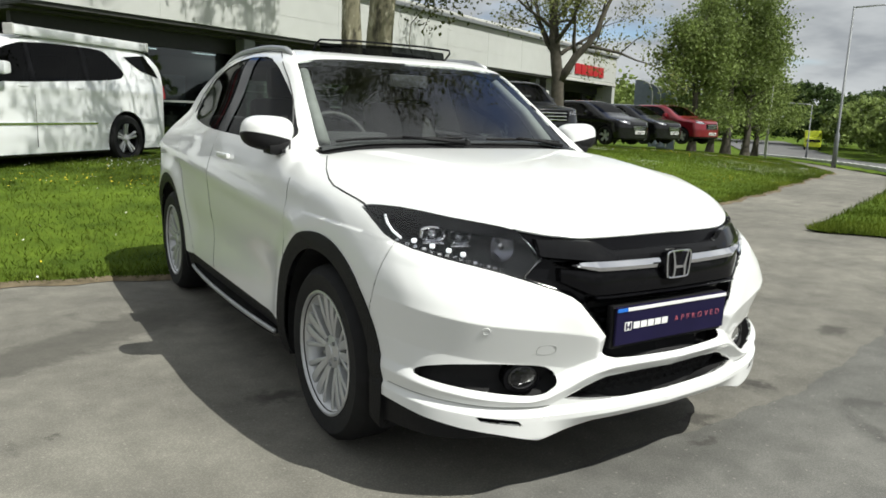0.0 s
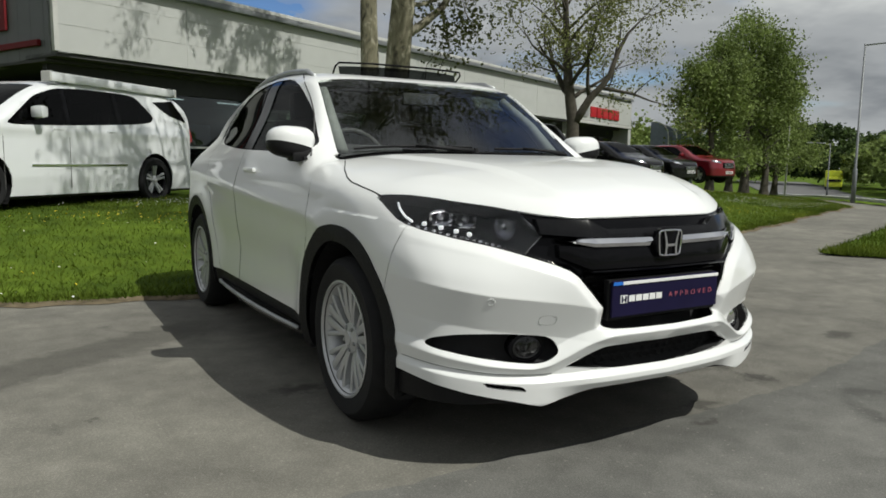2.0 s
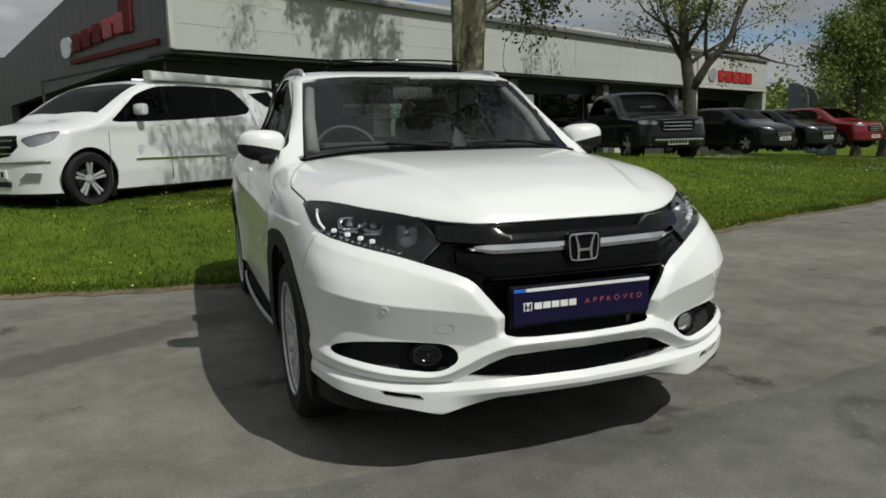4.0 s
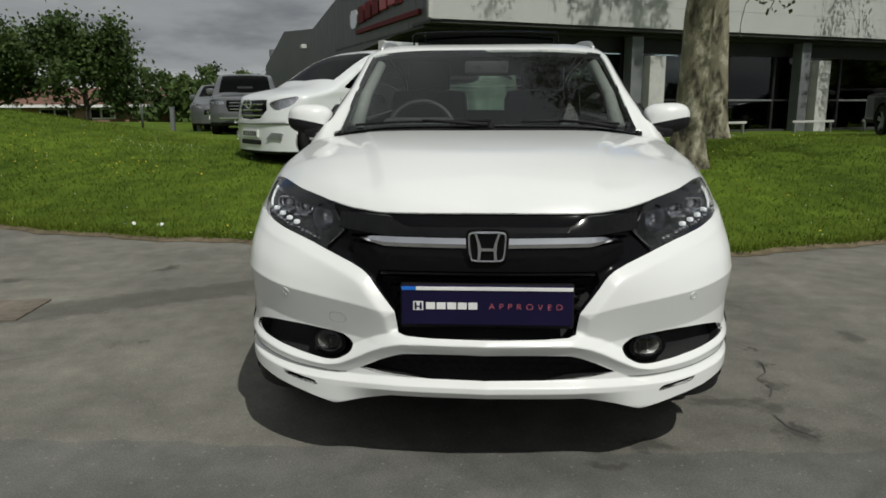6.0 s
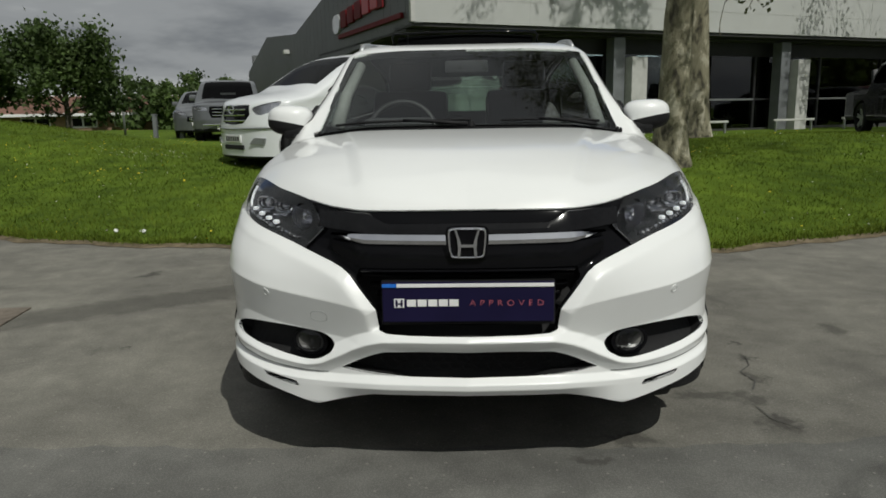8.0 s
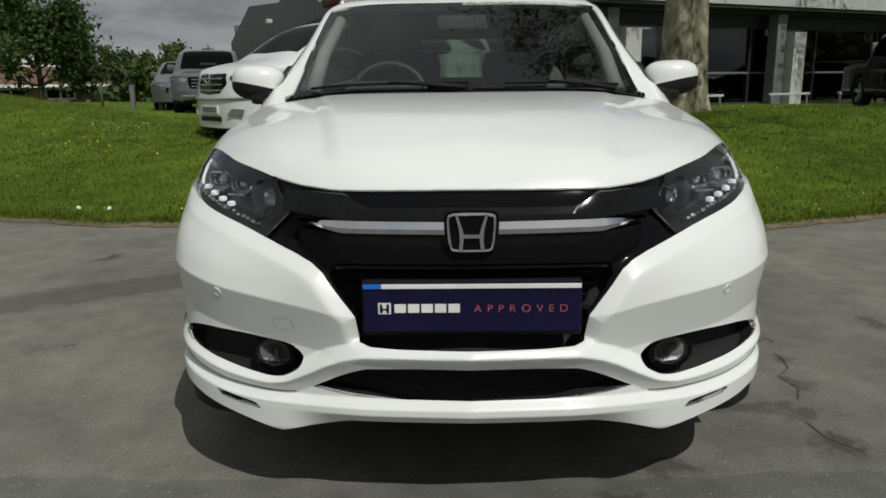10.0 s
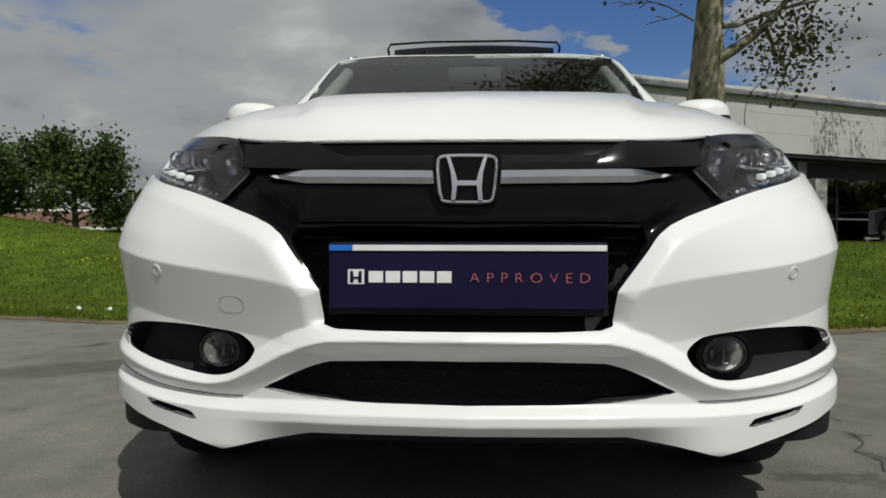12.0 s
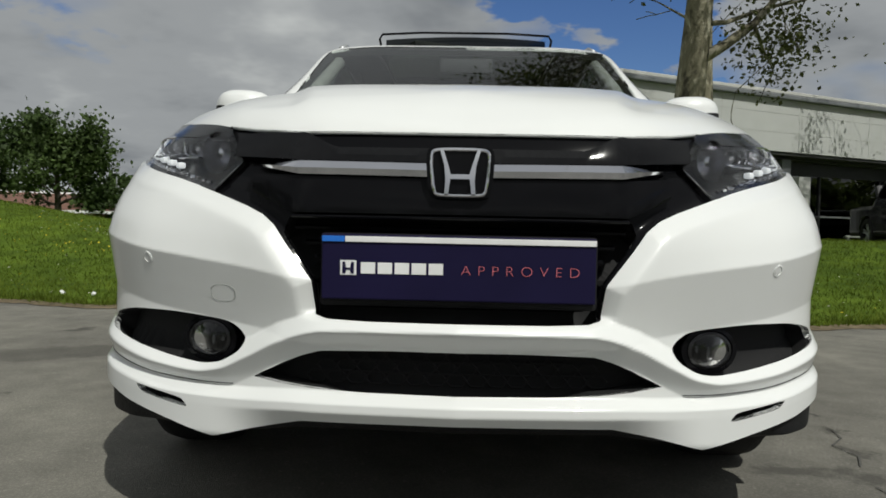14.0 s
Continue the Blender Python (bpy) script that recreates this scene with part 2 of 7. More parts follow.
def leaf_mat(name, a, b, spread=0.42, spec=0.3):
    m = mat(name, a, 0.6, 0, 0.3, 1.2, dark=b, spec=spec)
    n, l = m.node_tree.nodes, m.node_tree.links
    p, out = n["Principled BSDF"], n["Material Output"]
    tl, mx = n.new("ShaderNodeBsdfTranslucent"), n.new("ShaderNodeMixShader")
    mx.inputs[0].default_value = 0.35
    geo, hsv, mr = n.new("ShaderNodeNewGeometry"), n.new("ShaderNodeHueSaturation"), n.new("ShaderNodeMapRange")
    mr.inputs["To Min"].default_value, mr.inputs["To Max"].default_value = 1 - spread, 1 + spread
    l.new(geo.outputs["Random Per Island"], mr.inputs["Value"])
    l.new(mr.outputs[0], hsv.inputs["Value"])
    src = p.inputs["Base Color"].links[0].from_socket
    l.new(src, hsv.inputs["Color"])
    l.new(hsv.outputs[0], p.inputs["Base Color"])
    l.new(hsv.outputs[0], tl.inputs["Color"])
    l.new(p.outputs[0], mx.inputs[1])
    l.new(tl.outputs[0], mx.inputs[2])
    l.new(mx.outputs[0], out.inputs[0])
    return m


M_LEAFSPRING = leaf_mat("spring_leaf", (0.20, 0.21, 0.070), (0.12, 0.14, 0.048))
M_LEAFMID = leaf_mat("mid_green_leaf", (0.205, 0.262, 0.075), (0.110, 0.150, 0.040))
# the sign red again, with the gable's shade put into its colour
M_REDSHADE = mat("shaded_red_sign_paint", (0.15, 0.012, 0.016), 0.6, 0, 0.1, 6, spec=0.2)
M_LEAFDARK = leaf_mat("dark_green_leaf", (0.085, 0.125, 0.036), (0.038, 0.066, 0.02))
M_GRASSBLADE = leaf_mat("grass_blade", (0.128, 0.162, 0.022), (0.047, 0.080, 0.010), 0.42, 0.08)
M_LEAFPLANE = leaf_mat("plane_leaf", (0.10, 0.11, 0.04), (0.06, 0.07, 0.025))
M_DAISY = mat("daisy_white", (0.75, 0.75, 0.7), 0.7)
M_DANDELION = mat("dandelion_yellow", (0.72, 0.56, 0.03), 0.7)


def lawn_mat():
    m = mat("lawn_turf", (0.085, 0.128, 0.014), 0.95, 0, 0.4, 3.2, 0.9, 55, dark=(0.038, 0.066, 0.008), spec=0.08)
    return m


def asphalt_mat(name, light, dark, stain):
    m = mat(name, light, 0.88, 0, 0.2, 1.6, 0.6, 260, dark=dark, spec=0.3)
    n, l = m.node_tree.nodes, m.node_tree.links
    p = n["Principled BSDF"]
    src = p.inputs["Base Color"].links[0].from_socket
    tc = n.new("ShaderNodeTexCoord")
    # speckle of the aggregate
    v = n.new("ShaderNodeTexVoronoi")
    v.inputs["Scale"].default_value = 130
    l.new(tc.outputs["Object"], v.inputs["Vector"])
    mr = n.new("ShaderNodeMapRange")
    mr.inputs["From Max"].default_value = 0.6
    mr.inputs["To Min"].default_value, mr.inputs["To Max"].default_value = 1.20, 0.84
    l.new(v.outputs["Distance"], mr.inputs["Value"])
    hsv = n.new("ShaderNodeHueSaturation")
    l.new(mr.outputs[0], hsv.inputs["Value"])
    l.new(src, hsv.inputs["Color"])
    # oil and damp stains
    st = n.new("ShaderNodeTexNoise")
    st.inputs["Scale"].default_value, st.inputs["Detail"].default_value, st.inputs["Distortion"].default_value = 1.3, 6, 1.2
    l.new(tc.outputs["Object"], st.inputs["Vector"])
    rg = n.new("ShaderNodeMapRange")
    rg.inputs["From Min"].default_value, rg.inputs["From Max"].default_value = 0.64, 0.72
    rg.inputs["To Max"].default_value = stain
    l.new(st.outputs["Fac"], rg.inputs["Value"])
    mx = n.new("ShaderNodeMix")
    mx.data_type = "RGBA"
    mx.inputs[7].default_value = (0.035, 0.034, 0.032, 1)
    l.new(rg.outputs[0], mx.inputs["Factor"])
    l.new(hsv.outputs[0], mx.inputs[6])
    # blotches a hand wide, and pale stones worn bare
    bl = n.new("ShaderNodeTexNoise")
    bl.inputs["Scale"].default_value, bl.inputs["Detail"].default_value = 7, 5
    l.new(tc.outputs["Object"], bl.inputs["Vector"])
    br = n.new("ShaderNodeMapRange")
    br.inputs["From Min"].default_value, br.inputs["From Max"].default_value = 0.3, 0.7
    br.inputs["To Min"].default_value, br.inputs["To Max"].default_value = 0.84, 1.14
    l.new(bl.outputs["Fac"], br.inputs["Value"])
    h2 = n.new("ShaderNodeHueSaturation")
    l.new(br.outputs[0], h2.inputs["Value"])
    l.new(mx.outputs[2], h2.inputs["Color"])
    pv = n.new("ShaderNodeTexVoronoi")
    pv.inputs["Scale"].default_value = 38
    l.new(tc.outputs["Object"], pv.inputs["Vector"])
    sp = n.new("ShaderNodeSeparateColor")
    l.new(pv.outputs["Color"], sp.inputs[0])
    few, near, both = n.new("ShaderNodeMath"), n.new("ShaderNodeMath"), n.new("ShaderNodeMath")
    few.operation, few.inputs[1].default_value = "GREATER_THAN", 0.80
    near.operation, near.inputs[1].default_value = "LESS_THAN", 0.20
    both.operation = "MULTIPLY"
    l.new(sp.outputs[0], few.inputs[0])
    l.new(pv.outputs["Distance"], near.inputs[0])
    l.new(few.outputs[0], both.inputs[0])
    l.new(near.outputs[0], both.inputs[1])
    px = n.new("ShaderNodeMix")
    px.data_type = "RGBA"
    px.inputs[7].default_value = (0.34, 0.325, 0.29, 1)
    half = n.new("ShaderNodeMath")
    half.operation, half.inputs[1].default_value = "MULTIPLY", 0.4
    l.new(both.outputs[0], half.inputs[0])
    l.new(half.outputs[0], px.inputs["Factor"])
    l.new(h2.outputs[0], px.inputs[6])
    l.new(px.outputs[2], p.inputs["Base Color"])
    return m


M_LAWN, M_ASPHALT = lawn_mat(), asphalt_mat("worn_asphalt", (0.222, 0.213, 0.183), (0.142, 0.136, 0.120), 0.5)
M_PATCH = asphalt_mat("asphalt_repair", (0.176, 0.173, 0.159), (0.114, 0.113, 0.105), 0.35)
DRIPS = [(1.30, 1.16, 0.04, 0.08), (1.24, 0.92, 0.05, 0.10), (1.14, 0.70, 0.10, 0.07), (1.15, 0.46, 0.08, 0.09), (0.95, 0.73, 0.14, 0.07), (0.56, 0.31, 0.12, 0.05), (1.32, 1.37, 0.03, 0.05),
         (0.42, 0.17, 0.10, 0.04), (2.42, 0.81, 0.16, 0.08), (-0.88, 1.35, 0.15, 0.09), (-3.3, 2.6, 0.14, 0.10), (1.9, 1.6, 0.08, 0.13), (-2.35, 3.05, 0.07, 0.16), (-1.76, 1.38, 0.05, 0.03)]


def soak(m):
    """Soft-edged oil drips and one long damp streak, each at its place on the forecourt."""
    n, l = m.node_tree.nodes, m.node_tree.links
    p = n["Principled BSDF"]

    def node(kind, op=None, a=None, b=None, second=None):
        q = n.new(kind)
        if op:
            q.operation = op
        for k, v in ((0, a), (1, b)):
            if v is not None:
                if hasattr(v, "links"):
                    l.new(v, q.inputs[k])
                else:
                    q.inputs[k].default_value = v
        return q

    tc, ns = n.new("ShaderNodeTexCoord"), n.new("ShaderNodeTexNoise")
    ns.inputs["Scale"].default_value, ns.inputs["Detail"].default_value, ns.inputs["Roughness"].default_value = 11, 6, 0.65
    l.new(tc.outputs["Object"], ns.inputs["Vector"])
    off = node("ShaderNodeVectorMath", "SUBTRACT", ns.outputs["Color"], (0.5, 0.5, 0.5))
    off2 = node("ShaderNodeVectorMath", "MULTIPLY", off.outputs[0], (0.26, 0.26, 0.0))
    at = node("ShaderNodeVectorMath", "ADD", tc.outputs["Object"], off2.outputs[0]).outputs[0]
    total = None

    def fade(src, lo, hi, top):
        r = n.new("ShaderNodeMapRange")
        r.interpolation_type = "SMOOTHSTEP"
        r.inputs["From Min"].default_value, r.inputs["From Max"].default_value = lo, hi
        r.inputs["To Min"].default_value, r.inputs["To Max"].default_value = top, 0.0
        l.new(src, r.inputs["Value"])
        return r.outputs[0]

    for k, (cx, cy, rx, ry) in enumerate(DRIPS):
        d = node("ShaderNodeVectorMath", "SUBTRACT", at, (cx, cy, 0))
        d = node("ShaderNodeVectorMath", "MULTIPLY", d.outputs[0], (1 / rx, 1 / ry, 0))
        d = node("ShaderNodeVectorMath", "LENGTH", d.outputs[0])
        f = fade(d.outputs["Value"], 0.35, 1.15, 0.62 if k % 3 else 0.78)
        total = f if total is None else node("ShaderNodeMath", "MAXIMUM", total, f).outputs[0]
    # the streak: distance from its line, fading at the end
    sx, sy, ex, ey = -6.5, -0.6, -0.9, 2.95
    ln = math.hypot(ex - sx, ey - sy)
    ux, uy = (ex - sx) / ln, (ey - sy) / ln
    d = node("ShaderNodeVectorMath", "SUBTRACT", at, (sx, sy, 0)).outputs[0]
    across = node("ShaderNodeVectorMath", "DOT_PRODUCT", d, (-uy, ux, 0))
    along = node("ShaderNodeVectorMath", "DOT_PRODUCT", d, (ux, uy, 0))
    a1 = node("ShaderNodeMath", "ABSOLUTE", across.outputs["Value"])
    f1 = fade(a1.outputs[0], 0.13, 0.24, 0.50)
    f2 = fade(along.outputs["Value"], ln - 0.3, ln + 0.05, 1.0)
    total = node("ShaderNodeMath", "MAXIMUM", total, node("ShaderNodeMath", "MULTIPLY", f1, f2).outputs[0]).outputs[0]
    mx = n.new("ShaderNodeMix")
    mx.data_type = "RGBA"
    mx.inputs[7].default_value = (0.050, 0.047, 0.042, 1)
    l.new(total, mx.inputs["Factor"])
    l.new(p.inputs["Base Color"].links[0].from_socket, mx.inputs[6])
    l.new(mx.outputs[2], p.inputs["Base Color"])


soak(M_ASPHALT)
soak(M_PATCH)
M_SOIL = mat("bare_soil_edge", (0.155, 0.125, 0.082), 0.95, 0, 0.5, 14, 0.9, 120, dark=(0.075, 0.062, 0.040), spec=0.1)
M_COVER = mat("rusty_cover_plate", (0.165, 0.138, 0.110), 0.8, 0.1, 0.35, 18, 0.4, 90)
M_ROAD = mat("road_asphalt", (0.12, 0.12, 0.12), 0.9, 0, 0.15, 1.5, 0.3, 120)
M_STAIN = mat("dark_oil_stain", (0.075, 0.072, 0.066), 0.75, 0, 0.4, 12, 0.3, 200)

# ---- car shape ----
def spl(x, pts):
    """Smooth curve through a few (x, y) pairs, flat-sloped beyond the ends (monotone cubic)."""
    px = np.array([p[0] for p in pts], float)
    py = np.array([p[1] for p in pts], float)
    h = np.diff(px)
    d = np.diff(py) / h
    m = np.empty(len(px))
    m[0], m[-1] = d[0], d[-1]
    for i in range(1, len(px) - 1):
        m[i] = 0.0 if d[i - 1] * d[i] <= 0 else 2 * d[i - 1] * d[i] / (d[i - 1] + d[i])
    x = np.asarray(x, float)
    i = np.clip(np.searchsorted(px, x) - 1, 0, len(px) - 2)
    t = (x - px[i]) / h[i]
    inside = (2 * t**3 - 3 * t**2 + 1) * py[i] + (t**3 - 2 * t**2 + t) * h[i] * m[i] + (-2 * t**3 + 3 * t**2) * py[i + 1] + (t**3 - t**2) * h[i] * m[i + 1]
    return np.where(t < 0, py[0] + m[0] * (x - px[0]), np.where(t > 1, py[-1] + m[-1] * (x - px[-1]), inside))


def sstep(a, b, x):
    t = np.clip((x - a) / (b - a), 0, 1)
    return t * t * (3 - 2 * t)


def smax(a, b, k):
    h = np.maximum(k - np.abs(a - b), 0) / k
    return np.maximum(a, b) + h * h * k * 0.25


SWEEP = [(0, 0), (0.27, 0.018), (0.47, 0.075), (0.655, 0.155), (0.76, 0.235), (0.82, 0.32), (0.86, 0.45), (0.89, 0.7)]
LEAN = [(0, 0), (0.05, 0.004), (0.15, 0.022), (0.24, 0.045), (0.33, 0.09), (0.38, 0.14), (0.45, 0.22)]
CREASE = [(0, 0.53), (0.3, 0.562), (0.4, 0.58), (0.53, 0.597), (0.655, 0.612), (0.8, 0.64), (0.88, 0.66), (1.0, 0.67)]
EDGE = [(0.272, 0.49), (0.281, 0.561), (0.342, 0.635), (0.366, 0.667), (0.392, 0.687), (0.43, 0.704), (0.512, 0.733), (0.61, 0.763), (0.71, 0.788), (0.79, 0.815)]
LEDGE = [(0, 0.338), (0.3, 0.338), (0.45, 0.332), (0.6, 0.335), (0.75, 0.352), (0.87, 0.375)]
LIP = [(0, 0.472), (0.25, 0.468), (0.34, 0.445), (0.42, 0.405), (0.48, 0.378), (0.53, 0.370), (0.62, 0.376), (0.75, 0.398), (0.87, 0.43)]
HOOD = [(0.0, 0.82), (0.09, 0.873), (0.2, 0.940), (0.35, 0.995), (0.5, 1.03), (0.8, 1.06), (1.22, 1.082), (1.30, 1.085), (1.36, 1.115), (1.6, 1.295), (1.88, 1.485),
        (1.96, 1.512), (2.15, 1.54), (2.5, 1.56), (2.9, 1.558), (3.3, 1.53), (3.7, 1.46), (3.95, 1.36), (4.15, 1.13), (4.25, 0.9)]
DROP = [(0, 0.05), (0.5, 0.07), (0.72, 0.10), (1.0, 0.08), (1.25, 0.058), (1.5, 0.066), (1.9, 0.10), (2.5, 0.11), (4, 0.11)]
SIDE = [(0.15, 0.80), (0.25, 0.855), (0.35, 0.872), (0.5, 0.876), (0.66, 0.884), (0.8, 0.886), (0.93, 0.876), (1.03, 0.845), (1.1, 0.815), (1.3, 0.715), (1.456, 0.655), (1.52, 0.62), (1.6, 0.55)]


def soft(s, r):
    return 0.5 * (s + np.sqrt(s * s + r * r))


def edge_d(a, z):
    """How far a point of the nose lies below the lower edge of grille and lamps; less than zero above it."""
    best = np.full(np.shape(a), 9.0)
    sign = np.ones(np.shape(a))
    for (ax, az), (bx, bz) in zip(EDGE, EDGE[1:]):
        ex, ez = bx - ax, bz - az
        t = np.clip(((a - ax) * ex + (z - az) * ez) / (ex * ex + ez * ez), 0, 1)
        dist = np.hypot(a - ax - t * ex, z - az - t * ez)
        sign = np.where(dist < best - 1e-7, np.where(ex * (z - az) - ez * (a - ax) > 0, -1.0, 1.0), sign)
        best = np.minimum(best, dist)
    return best * sign


def front_y(x, z):
    a = np.abs(x)
    d = z - spl(a, CREASE)
    y = spl(a, SWEEP) + np.where(d > 0, spl(np.maximum(d, 0), LEAN) * (1 + 9 * a**4), 0.36 * np.clip(-d, 0, 0.12))
    y = y + 0.17 * np.clip(d, 0, 0.12) * sstep(0.36, 0.6, a)
    y = y + 0.72 * np.minimum(soft(0.034 - edge_d(a, z), 0.006), 0.05) * sstep(0.485, 0.505, z)
    y = y - 0.041 * np.clip((0.034 - soft(z - spl(a, LIP), 0.0012)) / 0.034, 0, 1)
    y = y + 0.66 * np.clip(spl(a, LIP) - 0.002 - z, 0, 0.045)
    ledge = np.clip((spl(a, LEDGE) + 0.008 - z) / 0.020, 0, 1)
    y = y - (0.021 + 0.013 * sstep(0.4, 0.6, a)) * ledge + (0.75 - 0.7 * sstep(0.3, 0.5, a)) * soft(spl(a, LEDGE) - 0.030 - z, 0.0015)
    return y


def top_z(x, y):
    a = np.abs(x)
    drop = spl(y, DROP) * np.maximum((a - 0.25) / 0.6, 0) ** 3
    shift = spl(a, SWEEP) * sstep(1.2, 0.5, y)
    ridge = 0.013 * sstep(0.028, -0.028, a - 0.30 - 0.22 * y) * sstep(1.3, 1.1, y) * sstep(0.1, 0.3, y)
    return spl(y - shift, HOOD) - drop + ridge - 0.012 * sstep(0.1, 0.3, y)


def side_x(y, z):
    x = spl(z, SIDE)
    x = x - 0.10 * sstep(2.5, 3.9, y) * sstep(1.0, 1.22, z)
    x = x - 0.03 * sstep(2.6, 4.3, y) - 0.03 * sstep(1.5, 0.9, y) * sstep(0.9, 1.1, z)
    crease = 0.012 * np.exp(-(((z - (0.80 + 0.06 * (y - 1.2))) / 0.05) ** 2)) - 0.018 * np.exp(-(((z - 0.55) / 0.13) ** 2)) * sstep(1.3, 1.6, y) * sstep(3.1, 2.8, y)
    flare = 0.016 * np.exp(-(((np.hypot(y - 0.9, z - 0.33) - 0.47) / 0.07) ** 2)) + 0.022 * np.exp(-(((np.hypot(y - 3.51, z - 0.33) - 0.47) / 0.09) ** 2))
    return x + crease + flare * sstep(1.0, 0.8, z)


def rear_y(x, z):
    return 4.27 - 0.28 * np.abs(x / 0.88) ** 3 - 0.5 * np.maximum(z - 0.95, 0)


def body_f(x, y, z):
    """Below zero inside the body."""
    f = front_y(x, z) - y
    s = np.abs(x) - side_x(y, z)
    t = (z - top_z(x, y)) * 0.85
    f = smax(f, s, 0.08)
    near = 0.028 + 0.04 * np.clip((np.abs(x) - 0.5) / 0.3, 0, 1)
    kt = near + (0.07 - near) * sstep(0.3, 0.55, y)
    f = smax(f, t, kt)
    return smax(smax(f, y - rear_y(x, z), 0.15), np.where(y < 0.45, 0.232, 0.21) - z, 0.02)
# ---- car shape end ----


# ---- mesh tools ----
def link_mesh(name, verts, faces, material, parent=None, label="", smooth=True):
    me = bpy.data.meshes.new(name)
    me.from_pydata([tuple(map(float, v)) for v in verts], [], [tuple(map(int, f)) for f in faces])
    me.materials.append(material)
    if smooth:
        me.polygons.foreach_set("use_smooth", [True] * len(me.polygons))
    me.update()
    ob = new(name, me)
    if parent:
        ob.parent = parent
    if label:
        ob["label"] = label
    return ob


def part(name, bm, material, parent=None, label="", smooth=False, angle=40):
    """Links a bmesh as one mesh object under a thing or a part."""
    me = bpy.data.meshes.new(name)
    if smooth:
        for f in bm.faces:
            f.smooth = True
        for e in bm.edges:
            if len(e.link_faces) == 2 and e.calc_face_angle(0) > radians(angle):
                e.smooth = False
    bm.to_mesh(me)
    bm.free()
    me.materials.append(material)
    ob = new(name, me)
    if parent:
        ob.parent = parent
    if label:
        ob["label"] = label
    return ob


def thing(name, label, category, m=None, group="", kind=""):
    ob = new(name)
    if m is not None:
        ob.matrix_world = m
    return tagged(ob, label, category, group, kind)


def box(size, at=(0, 0, 0), bevel=0.0, rot=None, bm=None, seg=2):
    bm = bm or bmesh.new()
    r = bmesh.ops.create_cube(bm, size=1)
    vs = r["verts"]
    m = Matrix.Translation(at) @ (rot or Matrix()) @ Matrix.Diagonal((*size, 1))
    bmesh.ops.transform(bm, matrix=m, verts=vs)
    if bevel:
        es = list({e for v in vs for e in v.link_edges})
        bmesh.ops.bevel(bm, geom=es, offset=bevel, segments=seg, affect="EDGES", profile=0.6)
    return bm


def cyl(r1, r2, depth, m=None, n=24, bm=None, bevel=0.0, caps=True):
    bm = bm or bmesh.new()
    r = bmesh.ops.create_cone(bm, cap_ends=caps, segments=n, radius1=r1, radius2=r2, depth=depth)
    if bevel:
        es = [e for e in {e for v in r["verts"] for e in v.link_edges} if len(e.link_faces) == 2 and e.calc_face_angle(0) > 0.8]
        g = bmesh.ops.bevel(bm, geom=es, offset=bevel, segments=2, affect="EDGES")
        vs = list({v for f in g["faces"] for v in f.verts} | {v for v in r["verts"] if v.is_valid})
    else:
        vs = r["verts"]
    if m is not None:
        bmesh.ops.transform(bm, matrix=m, verts=vs)
    return bm


def lathe(profile, n=40, m=None, bm=None):
    """Turns (radius, height) pairs round the z axis."""
    bm = bm or bmesh.new()
    rings = []
    for r, z in profile:
        rings.append([bm.verts.new((r * math.cos(2 * math.pi * k / n), r * math.sin(2 * math.pi * k / n), z)) for k in range(n)])
    for a, b in zip(rings, rings[1:]):
        for k in range(n):
            bm.faces.new((a[k], a[(k + 1) % n], b[(k + 1) % n], b[k]))
    if m is not None:
        bmesh.ops.transform(bm, matrix=m, verts=[v for ring in rings for v in ring])
    return bm


def tube(points, radius, n=8, bm=None, closed=False):
    """A round bar along a line; radius is a number or one a point."""
    bm = bm or bmesh.new()
    pts = [Vector(p) for p in points]
    rad = radius if isinstance(radius, (list, tuple)) else [radius] * len(pts)
    rings, side = [], None
    for i, p in enumerate(pts):
        d = (pts[min(i + 1, len(pts) - 1)] - pts[max(i - 1, 0)])
        if closed:
            d = pts[(i + 1) % len(pts)] - pts[i - 1]
        d = d.normalized() if d.length > 1e-9 else Vector((0, 0, 1))
        if side is None:
            side = d.orthogonal().normalized()
        side = (side - d * side.dot(d)).normalized()
        up = d.cross(side)
        rings.append([bm.verts.new(p + (side * math.cos(2 * math.pi * k / n) + up * math.sin(2 * math.pi * k / n)) * rad[i]) for k in range(n)])
    pairs = list(zip(rings, rings[1:])) + ([(rings[-1], rings[0])] if closed else [])
    for a, b in pairs:
        for k in range(n):
            bm.faces.new((a[k], a[(k + 1) % n], b[(k + 1) % n], b[k]))
    if not closed:
        bm.faces.new(rings[0][::-1])
        bm.faces.new(rings[-1])
    return bm


def prism(poly, depth, m=None, bm=None, bevel=0.0):
    """A flat outline (x, y) raised by depth along z."""
    bm = bm or bmesh.new()
    lo = [bm.verts.new((x, y, 0)) for x, y in poly]
    hi = [bm.verts.new((x, y, depth)) for x, y in poly]
    bm.faces.new(lo[::-1])
    top = bm.faces.new(hi)
    for i in range(len(poly)):
        j = (i + 1) % len(poly)
        bm.faces.new((lo[i], lo[j], hi[j], hi[i]))
    if bevel:
        bmesh.ops.bevel(bm, geom=list(top.edges), offset=bevel, segments=2, affect="EDGES")
    if m is not None:
        bmesh.ops.transform(bm, matrix=m, verts=bm.verts)
    bmesh.ops.recalc_face_normals(bm, faces=bm.faces)
    return bm


